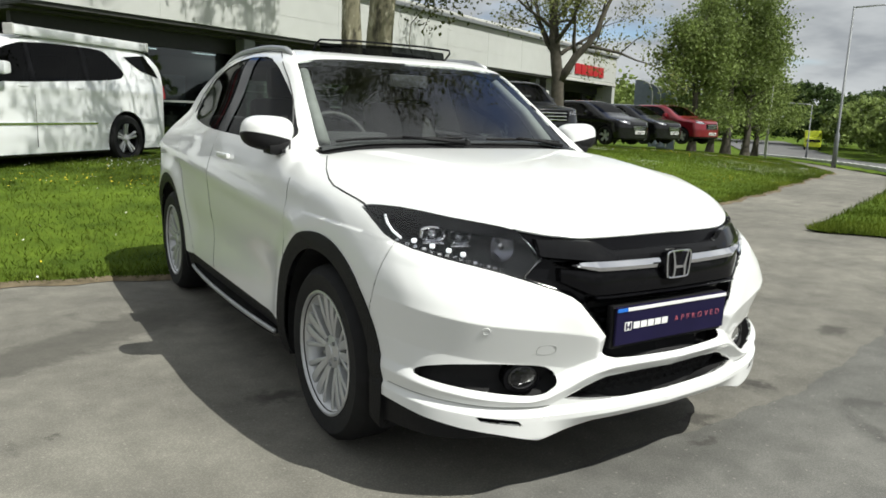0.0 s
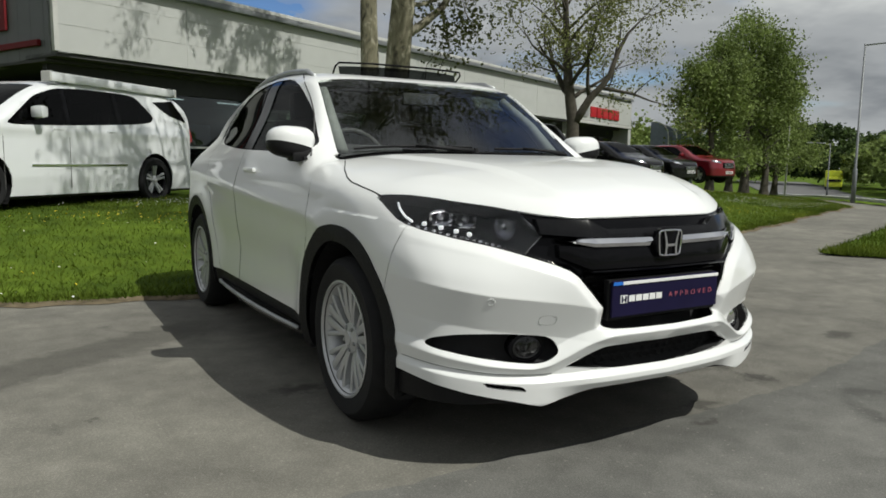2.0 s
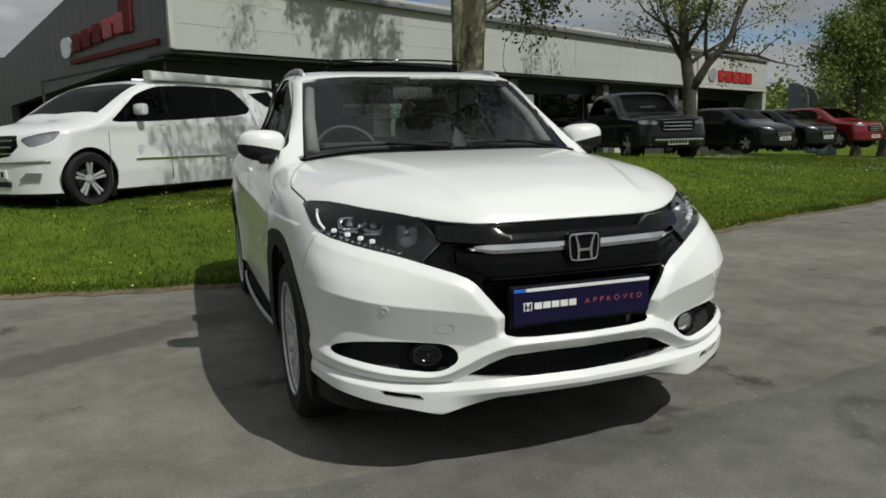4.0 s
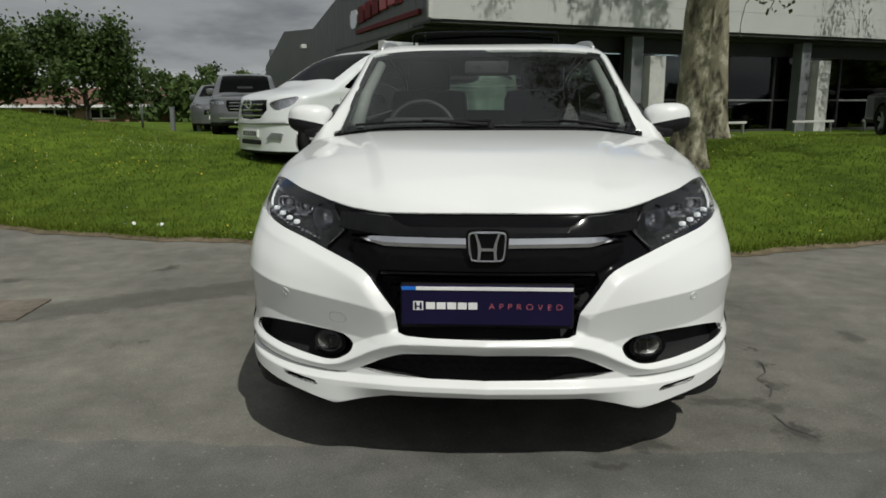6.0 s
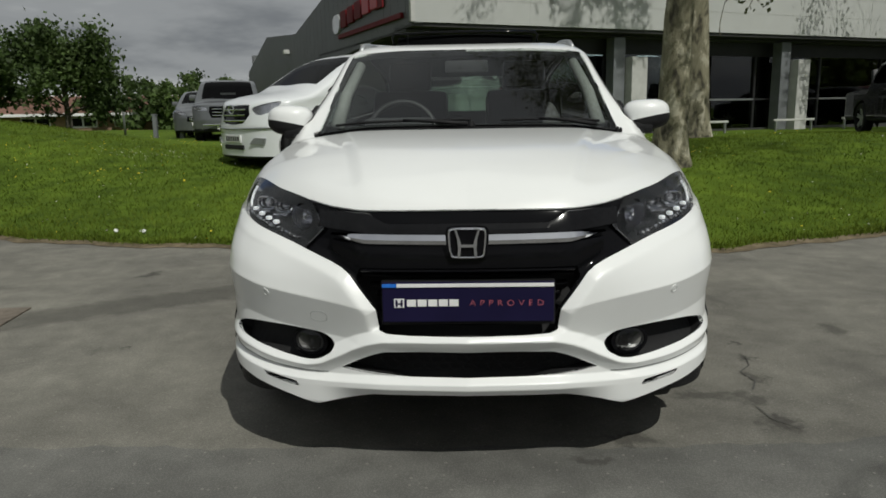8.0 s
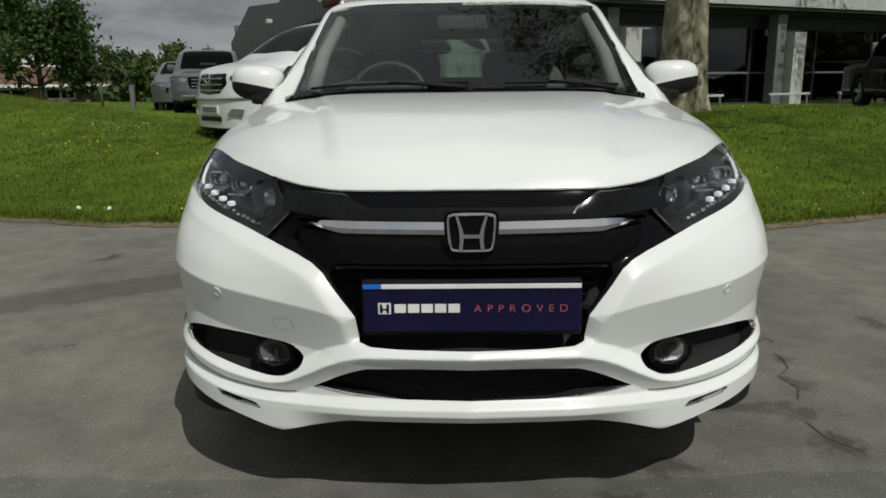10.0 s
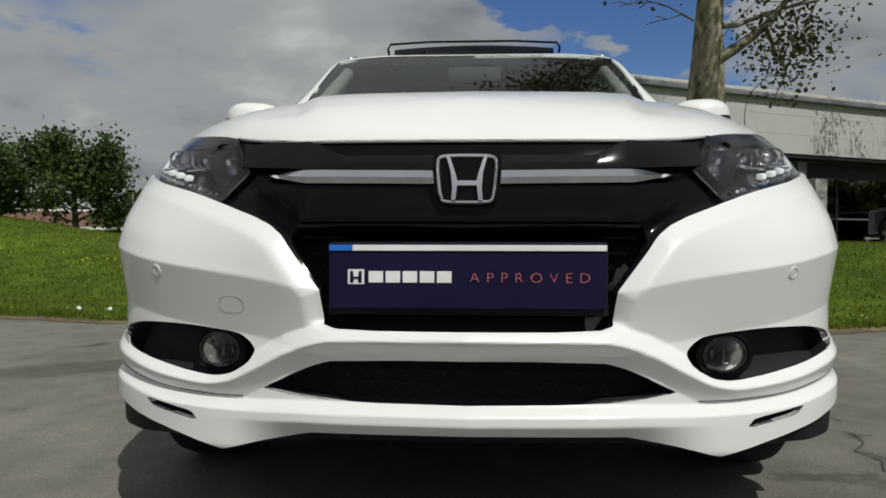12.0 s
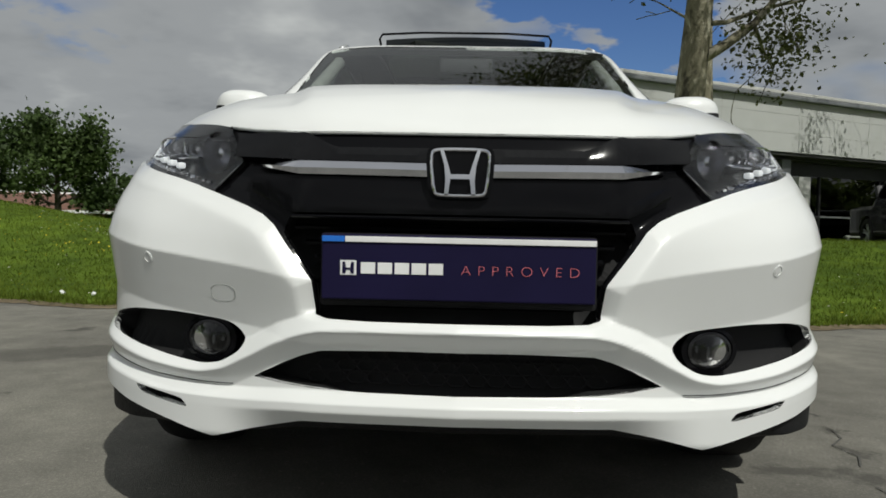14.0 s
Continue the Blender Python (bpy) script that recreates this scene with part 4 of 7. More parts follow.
# low white rails in front of the glass
for a0, a1 in ((7.6, 8.9), (10.6, 12.2), (13.4, 14.3), (4.9, 5.9)):
    rail = thing("knee_rail", "low white metal knee rail before the shop glass", "rail", FRAME_M, group="knee rails")
    part("rail_bar", box((a1 - a0, 0.06, 0.06), ((a0 + a1) / 2, -0.6, ZG + 0.42), 0.01), M_PILLAR, rail)
    for a in (a0 + 0.1, a1 - 0.1):
        part("rail_post", box((0.05, 0.05, 0.6), (a, -0.6, ZG + 0.12), 0.006), M_STEEL, rail)


# ---- the white car ----
def band(V, T, phi_of, w):
    """Cuts a gap of width 2w along phi = 0: inside, gap, outside."""
    V, a, b = cut(V, T, phi_of(V) - w)
    V, c, d = cut(V, a, phi_of(V) + w)
    return V, c, d, b


def mirrored(poly):
    """A right-hand half outline, from the middle round to the middle, made whole."""
    p = [tuple(q) for q in poly]
    return p + [(-x, y) for x, y in reversed(p) if x > 1e-6]


def lip_steps(u):
    """Finer rows where the lower lip folds."""
    z = np.linspace(0, 1, 4001)
    h = -0.02 + 1.97 * z
    dens = 1.25 - 0.55 * z + 4.6 * np.exp(-(((h - 0.13) / 0.13) ** 2)) + 0.9 * np.exp(-(((h - 0.55) / 0.25) ** 2))
    c = np.concatenate([[0], np.cumsum((dens[1:] + dens[:-1]) / 2)])
    return np.interp(u, c / c[-1], z)


car = thing("parked_car", "pearl white compact crossover car parked on the asphalt, wheels straight", "car")
V, T = box_shell(body_f, (-1.15, -0.35, -0.02), (1.15, 4.65, 1.95), 200, 190, 260, (0.80, 3.3, 0.62), lambda u: 0.45 * u + 0.55 * u * u, lip_steps)
N0 = normals_of(V, T)


def shell_normals(W):
    e = 0.003
    g = np.stack([body_f(W[:, 0] + e, W[:, 1], W[:, 2]) - body_f(W[:, 0] - e, W[:, 1], W[:, 2]),
                  body_f(W[:, 0], W[:, 1] + e, W[:, 2]) - body_f(W[:, 0], W[:, 1] - e, W[:, 2]),
                  body_f(W[:, 0], W[:, 1], W[:, 2] + e) - body_f(W[:, 0], W[:, 1], W[:, 2] - e)], 1)
    return g / np.maximum(np.linalg.norm(g, axis=1), 1e-9)[:, None]


WHEEL_Y, WHEEL_Z, TYRE_R = (0.90, 3.51), 0.333, 0.333
FAR = 9.0


def hub_d(W):
    d = [np.hypot(W[:, 1] - y, (W[:, 2] - WHEEL_Z) * (1.0 if k else 0.99)) for k, y in enumerate(WHEEL_Y)]
    return np.where(np.abs(W[:, 0]) > 0.5, np.minimum(*d), FAR)


V, _, T = cut(V, T, hub_d(V) - 0.392)
V, trim, T = cut(V, T, hub_d(V) - 0.455)
# lower edge of the painted lip
BOTTOM = [(0, 0.288), (0.3, 0.286), (0.4, 0.262), (0.49, 0.238), (0.59, 0.262), (0.72, 0.288), (0.80, 0.31), (0.86, 0.335)]


def above_bottom(W):
    zb = np.where(W[:, 1] < 0.5, np.minimum(np.interp(np.abs(W[:, 0]), [q[0] for q in BOTTOM], [q[1] for q in BOTTOM]), 0.34), 0.345)
    return W[:, 2] - zb


V, low, T = cut(V, T, above_bottom(V))

LAMP = [(0.818, 0.915), (0.83, 1.15), (0.53, 1.15), (0.509, 0.884), (0.484, 0.846), (0.453, 0.799), (0.462, 0.789), (0.518, 0.736), (0.61, 0.763), (0.71, 0.788), (0.775, 0.809), (0.80, 0.823), (0.814, 0.842), (0.8185, 0.875)]
LAMPTOP = [(0.40, 0.13), (0.51, 0.243), (0.59, 0.325), (0.65, 0.398), (0.70, 0.478), (0.77, 0.605), (0.815, 0.685), (0.9, 0.72)]
V, lamp, T = cut(V, T, np.where(V[:, 1] < 0.95, np.maximum(poly_sdf(np.abs(V[:, 0]), V[:, 2], LAMP), 0.6 * (V[:, 1] - spl(np.abs(V[:, 0]), LAMPTOP))), FAR))
V, brow, _ = cut(V, lamp, np.interp(np.abs(V[:, 0]), [0.45, 0.51, 0.66, 0.76, 0.83], [0.88, 0.852, 0.870, 0.886, 0.898]) - V[:, 2])
GRILLE = mirrored([(0, 0.488), (0.17, 0.487), (0.25, 0.489), (0.276, 0.495), (0.283, 0.561), (0.342, 0.635), (0.366, 0.667), (0.392, 0.687), (0.43, 0.704), (0.505, 0.730), (0.56, 0.748),
                   (0.56, 0.80), (0.53, 0.876), (0.512, 0.882), (0.43, 0.868), (0.33, 0.8592), (0, 0.8592)])
V, grille, T = cut(V, T, np.where(V[:, 1] < 0.5, poly_sdf(V[:, 0], V[:, 2], GRILLE), FAR))
MOUTH = mirrored([(0, 0.47), (0.262, 0.47), (0.268, 0.50), (0.272, 0.561), (0.326, 0.632), (0.345, 0.660), (0.335, 0.686), (0, 0.684)])
V, mouth, surround = cut(V, grille, poly_sdf(V[:, 0], V[:, 2], MOUTH))
FOG = smooth_poly([(0.815, 0.432), (0.79, 0.462), (0.72, 0.478), (0.60, 0.481), (0.467, 0.471), (0.436, 0.452), (0.425, 0.434), (0.436, 0.412), (0.475, 0.389), (0.52, 0.382), (0.60, 0.39), (0.70, 0.406)], 2, 0.2)
V, fog, T = cut(V, T, np.where(V[:, 1] < 0.6, poly_sdf(np.abs(V[:, 0]), V[:, 2], FOG), FAR))
INTAKE = mirrored([(0, 0.345), (0.17, 0.346), (0.266, 0.349), (0.338, 0.355), (0.405, 0.364), (0.34, 0.397), (0.30, 0.414), (0.265, 0.4245), (0.12, 0.429), (0, 0.43)])
V, intake, T = cut(V, T, np.where(V[:, 1] < 0.3, poly_sdf(V[:, 0], V[:, 2], INTAKE), FAR))
SLOT = smooth_poly([(0.684, 0.3265), (0.562, 0.311), (0.546, 0.295), (0.556, 0.2935), (0.664, 0.309)], 1, 0.12)
V, slot, T = cut(V, T, np.where(V[:, 1] < 0.4, poly_sdf(np.abs(V[:, 0]), V[:, 2], SLOT), FAR))

SCREEN = mirrored([(0, 1.345), (0.45, 1.34), (0.705, 1.325), (0.655, 1.6), (0.60, 1.875), (0.3, 1.888), (0, 1.89)])


def in_plan(W, poly, y0, y1, z0):
    return np.where((W[:, 1] > y0) & (W[:, 1] < y1) & (W[:, 2] > z0), poly_sdf(W[:, 0], W[:, 1], poly), FAR)


V, screen, T = cut(V, T, in_plan(V, SCREEN, 1.1, 2.1, 1.05))
COWL = mirrored([(0, 1.285), (0.45, 1.28), (0.70, 1.262), (0.728, 1.35), (0.45, 1.37), (0, 1.38)])
V, cowl, T = cut(V, T, in_plan(V, COWL, 1.1, 1.6, 1.0))
WINDOW = smooth_poly([(1.37, 1.075), (1.69, 1.285), (1.97, 1.43), (2.17, 1.484), (2.43, 1.497), (2.66, 1.490), (3.03, 1.450), (3.40, 1.384), (3.63, 1.290), (3.58, 1.195), (3.40, 1.150), (2.6, 1.10)], 2, 0.15)


def on_side(W, poly):
    return np.where(np.abs(W[:, 0]) > 0.5, poly_sdf(W[:, 1], W[:, 2], poly), FAR)


V, window, T = cut(V, T, on_side(V, WINDOW))
SUNROOF = mirrored([(0, 2.07), (0.42, 2.075), (0.43, 2.12), (0.43, 3.0), (0, 3.0)])
V, sunroof, T = cut(V, T, in_plan(V, SUNROOF, 2.0, 3.2, 1.3))
REARGLASS = mirrored([(0, 3.70), (0.50, 3.68), (0.60, 4.08), (0, 4.12)])
V, rearglass, T = cut(V, T, in_plan(V, REARGLASS, 3.6, 4.2, 1.0))

# panel joints
HOODLINE = mirrored([(0, 1.285), (0.45, 1.28), (0.70, 1.262), (0.742, 1.17), (0.79, 1.06), (0.818, 0.97), (0.828, 0.90), (0.822, 0.81), (0.81, 0.70), (0.80, 0.5), (0.80, -0.3), (0, -0.3)])
V, hood, gap1, T = band(V, T, lambda W: np.maximum(poly_sdf(W[:, 0], W[:, 1], HOODLINE), 0.842 - W[:, 2]), 0.0028)
FRONTDOOR = [(1.29, 0.30), (1.235, 0.75), (1.25, 0.98), (1.395, 1.10), (1.70, 1.30), (1.98, 1.452), (2.2, 1.508), (2.45, 1.524), (2.47, 1.1), (2.46, 0.30)]
REARDOOR = [(2.466, 0.30), (2.476, 1.1), (2.456, 1.526), (2.70, 1.513), (3.04, 1.473), (3.43, 1.404), (3.69, 1.295), (3.58, 1.14), (3.30, 1.0), (3.12, 0.8), (3.03, 0.62), (2.9, 0.30)]
V, fdoor, gap2, T = band(V, T, lambda W: on_side(W, FRONTDOOR), 0.0028)
V, rdoor, gap3, T = band(V, T, lambda W: on_side(W, REARDOOR), 0.0028)
BUMPERLINE = [(-0.5, 0.1), (0.56, 0.1), (0.555, 0.5), (0.50, 0.66), (0.47, 0.80), (0.47, 0.90), (-0.5, 0.90)]
V, bumper, gap4, T = band(V, T, lambda W: np.where(W[:, 1] < 1.0, poly_sdf(W[:, 1], W[:, 2], BUMPERLINE), FAR), 0.0018)

def pieces(Q):
    """The connected pieces of some triangles, without crumbs."""
    root = {}

    def find(a):
        while root.setdefault(a, a) != a:
            root[a] = root[root[a]]
            a = root[a]
        return a

    for a, b, c in Q.tolist():
        root[find(a)] = find(b)
        root[find(b)] = find(c)
    key = np.array([find(a) for a in Q[:, 0].tolist()])
    return [Q[key == k] for k in np.unique(key) if (key == k).sum() > 12]


N = shell_normals(V)
up_gap = gap2[V[gap2].mean(1)[:, 2] > 0.96]
gap2 = gap2[V[gap2].mean(1)[:, 2] <= 0.96]
T = np.concatenate([T, up_gap])
side_of = lambda Q: V[Q].mean(1)[:, 0] < 0
mid_y = lambda Q: V[Q].mean(1)[:, 1]
shell_part("body_shell", V, T, N, M_WHITE, car, wall=0.012)
shell_part("front_bumper", V, bumper, N, M_WHITE, car, "pearl white bumper with a deep body-coloured lip", wall=0.014)
hood_ob = shell_part("bonnet", V, hood, N, M_WHITE, car, wall=0.002)
for Q, nm in ((fdoor, "front_door"), (rdoor, "rear_door")):
    for left in (True, False):
        shell_part(nm, V, Q[side_of(Q) == left], N, M_WHITE, car, wall=0.012)
for Q in (gap1, gap2, gap3, gap4):
    for left in (True, False):
        for piece in pieces(Q[side_of(Q) == left]):
            shell_part("panel_seam", V, piece, N, M_GAP, car, depth=0.006)
for y in WHEEL_Y:
    for left in (True, False):
        sel = trim[(side_of(trim) == left) & (np.abs(mid_y(trim) - y) < 0.7)]
        shell_part("arch_trim", V, sel, N, M_CLAD, car, "grained black plastic arch trim", depth=-0.005, wall=0.05)
V2 = V.copy()
V2[:, 1] += np.where(V[:, 1] < 0.5, 1.1 * np.maximum(-above_bottom(V) - 0.004, 0), 0) * sstep(0.72, 0.58, np.abs(V[:, 0]))
shell_part("lower_sill", V2, low, N, M_CLAD, car, "black plastic sill and chin", depth=0.012)
ws = shell_part("windscreen", V, screen, N, M_GLASS, car, "raked tinted windscreen", depth=0.004)
ws.visible_shadow = False
ws.data.normals_split_custom_set_from_vertices([tuple(Vector((0.16 * v.co.x, -0.575 + 0.12 * (v.co.y - 1.6), 0.815)).normalized()) for v in ws.data.vertices])
shell_part("cowl_panel", V, cowl, N, M_CLAD, car, "black plastic cowl", depth=0.012)
shell_part("sunroof_glass", V, sunroof, N, M_BLACKGLOSS, car, "dark sunroof panel", depth=0.003)
shell_part("rear_glass", V, rearglass, N, M_REARGLASS, car, depth=0.004).visible_shadow = False
pill = (mid_y(window) > 2.36) & (mid_y(window) < 2.53)
for left in (True, False):
    s = side_of(window) == left
    sail = s & (mid_y(window) < 1.60) & (V[window].mean(1)[:, 2] < 1.30)
    shell_part("mirror_sail", V, window[sail], N, M_CLAD, car, "black plastic window corner", depth=0.002)
    shell_part("front_side_window", V, window[s & ~sail & (mid_y(window) <= 2.36)], N, M_SIDEGLASS, car, depth=0.006).visible_shadow = False
    shell_part("rear_side_window", V, window[s & (mid_y(window) >= 2.53)], N, M_DARKGLASS, car, depth=0.006).visible_shadow = False
    shell_part("door_pillar", V, window[s & pill], N, M_BLACKGLOSS, car, "gloss black door pillar", depth=0.003)
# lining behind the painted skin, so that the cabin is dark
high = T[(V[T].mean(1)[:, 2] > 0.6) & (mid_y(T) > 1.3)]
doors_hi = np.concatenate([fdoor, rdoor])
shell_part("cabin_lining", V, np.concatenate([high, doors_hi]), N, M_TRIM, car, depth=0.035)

# grille
shell_part("grille_backing", V, mouth, N, M_VOID, car, "dark grille opening", depth=0.065)
shell_part("grille_surround", V, surround, N, M_BLACKGLOSS, car, "gloss black grille surround", depth=0.010)


def skin_y(x, z):
    """How far back the nose's skin lies at a width and height."""
    ys = np.linspace(-0.2, 1.2, 1401)
    f = body_f(np.full(1401, float(x)), ys, np.full(1401, float(z)))
    return float(ys[int(np.argmax(f < 0))])


def front_at(x, z, out=0.0):
    return Vector((x, skin_y(x, z) - out, z))


def front_strip(name, zlo, zhi, xs, out_lo, out_hi, material, parent, label="", thick=0.02, bulge=0.004, shift=lambda x: 0.0):
    """A bar that follows the nose from one x to another, its lower and upper edges given as functions of x."""
    def front_at(x, z, out):
        a = abs(x)
        return Vector((x, float(spl(a, SWEEP) + spl(max(z - float(spl(a, CREASE)), 0), LEAN) * (1 + 9 * a**4)) - out + shift(x), z))

    bm = bmesh.new()
    rows = []
    for x in xs:
        a, b = front_at(x, zlo(x), out_lo), front_at(x, zhi(x), out_hi)
        mid = (a * 0.55 + b * 0.45) + Vector((0, -bulge, 0))
        rows.append([bm.verts.new(p) for p in (a + Vector((0, thick, 0)), a, mid, b, b + Vector((0, thick, 0)))])
    for r, s in zip(rows, rows[1:]):
        for k in range(4):
            bm.faces.new((r[k], s[k], s[k + 1], r[k + 1]))
    bm.faces.new(rows[0])
    bm.faces.new(rows[-1][::-1])
    bmesh.ops.recalc_face_normals(bm, faces=bm.faces)
    return part(name, bm, material, parent, label, smooth=True, angle=25)


KINK = 0.314  # where bar and panel turn back towards the lamps
bend = lambda x: 0.16 * max(abs(x) - KINK, 0)
bar_mid = lambda x: 0.7765 + 0.012 * min(abs(x), KINK) + 0.075 * max(abs(x) - KINK, 0)
bar_half = lambda x: max(0.0135 * min(1.0, (0.428 - abs(x)) / (0.428 - KINK)), 0.0008)
for sgn in (-1, 1):
    xs = [sgn * x for x in [*np.linspace(0.058, KINK, 30), *np.linspace(KINK + 0.002, 0.426, 16)]]
    front_strip("chrome_bar", lambda x: bar_mid(x) - bar_half(x), lambda x: bar_mid(x) + bar_half(x), xs, 0.004, -0.003, M_CHROME, car, "polished chrome grille bar", bulge=0.010, shift=bend)
panel_top = lambda x: 0.856 - 0.034 * (1 - float(sstep(0.235, 0.325, np.array(abs(x)))))
panel_xs = [-x for x in np.linspace(0.47, KINK + 0.002, 18)] + list(np.linspace(-KINK, KINK, 51)) + list(np.linspace(KINK + 0.002, 0.47, 18))
front_strip("grille_panel", lambda x: bar_mid(x) + 0.0155, lambda x: min(panel_top(x), 0.853 + 0.05 * max(abs(x) - 0.33, 0)), panel_xs, -0.004, -0.007, M_GREYGLOSS, car, "smoked dark grille panel", shift=lambda x: 0.13 * max(abs(x) - KINK, 0))
front_strip("grille_lower_panel", lambda x: 0.692 + 0.45 * max(abs(x) - 0.33, 0), lambda x: bar_mid(x) - 0.0165, np.linspace(-0.42, 0.42, 55), -0.012, -0.004, M_BLACKGLOSS, car, shift=bend)
front_strip("grille_slat", lambda x: 0.6815, lambda x: 0.6875, np.linspace(-0.325, 0.325, 41), -0.004, -0.006, M_BLACKGLOSS, car, "thin gloss slat over the opening")
for z in (0.515, 0.545, 0.575, 0.605, 0.635, 0.665):
    hw = float(np.interp(z, [0.5, 0.561, 0.635, 0.68], [0.262, 0.272, 0.325, 0.36])) - 0.022
    front_strip("grille_slat", lambda x, z=z: z - 0.005, lambda x, z=z: z + 0.005, np.linspace(-hw, hw, 25), -0.048, -0.052, M_BLACKGLOSS, car)

# rolled front edge of the bonnet
edge_z = lambda x: float(np.interp(abs(x), [0, 0.33, 0.43, 0.512], [0.861, 0.861, 0.870, 0.884]))
part("bonnet_edge", tube([front_at(x, edge_z(x), 0.0) + Vector((0, 0.004, -0.003)) for x in np.linspace(-0.50, 0.50, 61)], 0.0048, 10), M_WHITE, hood_ob, smooth=True)

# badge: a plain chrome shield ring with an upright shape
badge = part("badge_plate", prism(smooth_poly([(-0.060, -0.040), (-0.048, -0.05), (0.048, -0.05), (0.060, -0.04), (0.066, 0.035), (0.056, 0.05), (-0.056, 0.05), (-0.066, 0.035)], 2, 0.22), 0.016,
                              Matrix.Translation((0, 0.042, 0.772)) @ Matrix.Rotation(radians(90), 4, "X"), bevel=0.004), M_BLACKGLOSS, car, "black badge plate")
ring = [(x, 0, z) for x, z in smooth_poly([(-0.050, -0.037), (-0.040, -0.044), (0.040, -0.044), (0.050, -0.037), (0.056, 0.034), (0.046, 0.043), (-0.046, 0.043), (-0.056, 0.034)], 2, 0.22)]
bm = tube(ring, 0.0034, 8, closed=True)
bmesh.ops.translate(bm, vec=(0, 0.024, 0.772), verts=bm.verts)
part("badge_ring", bm, M_CHROME, badge, "chrome badge ring", smooth=True)
bm = bmesh.new()
for sgn in (-1, 1):
    leg = [(0.0215 * sgn, -0.041), (0.0295 * sgn, -0.041), (0.0275 * sgn, -0.016), (0.0300 * sgn, 0.012), (0.0385 * sgn, 0.042), (0.0320 * sgn, 0.042), (0.0215 * sgn, 0.010), (0.0180 * sgn, -0.003), (0.0185 * sgn, -0.014)]
    prism(leg if sgn < 0 else leg[::-1], 0.010, None, bm)
prism([(-0.020, -0.013), (0.020, -0.013), (0.020, -0.004), (-0.020, -0.004)], 0.008, None, bm)
bmesh.ops.transform(bm, matrix=Matrix.Translation((0, 0.027, 0.772)) @ Matrix.Rotation(radians(90), 4, "X"), verts=bm.verts)
bmesh.ops.recalc_face_normals(bm, faces=bm.faces)
part("badge_shape", bm, M_CHROME, badge, "chrome badge shape")

# show plate
PY = 0.030  # the plate sits back between the lips
plate = part("show_plate", box((0.519, 0.010, 0.124), (0, PY, 0.590), 0.003), M_NAVY, car, "dark navy show plate with a white and blue top edge")
part("plate_edge", box((0.474, 0.004, 0.011), (0.022, PY - 0.0065, 0.6425), 0.001), M_PLATEWHITE, plate)
part("plate_blue", box((0.043, 0.004, 0.011), (-0.2375, PY - 0.0065, 0.6425), 0.001), M_PLATEBLUE, plate)
part("plate_holder", box((0.530, 0.03, 0.140), (0, PY + 0.022, 0.584), 0.008), M_CLAD, car, "black plate holder")
up = Matrix.Rotation(radians(90), 4, "X")
# the maker's mark and name as plain shapes
mk = part("mark_shape", box((0.031, 0.0015, 0.028), (-0.2085, PY - 0.0058, 0.588), 0.0006), M_PLATEWHITE, plate)
part("mark_shape_core", prism([(-0.011, 0.011), (-0.006, 0.011), (-0.004, 0.0), (0.004, 0.0), (0.006, 0.011), (0.011, 0.011), (0.011, -0.011), (0.005, -0.011), (0.004, -0.004), (-0.004, -0.004), (-0.005, -0.011), (-0.011, -0.011)], 0.001,
                              Matrix.Translation((-0.2085, PY - 0.0067, 0.588)) @ up), M_NAVY, mk)
for k in range(5):
    part("name_bar", box((0.0275, 0.0015, 0.0215), (-0.171 + k * 0.0322, PY - 0.0058, 0.588), 0.0005), M_PLATEWHITE, plate)
text_mesh("APPROVED", 0.0195, M_PINK, Matrix.Translation((0.006, PY - 0.0062, 0.5780)) @ up, plate, "approved_lettering", spacing=1.75, depth=0.0005, bold=-0.0007, width=0.222)

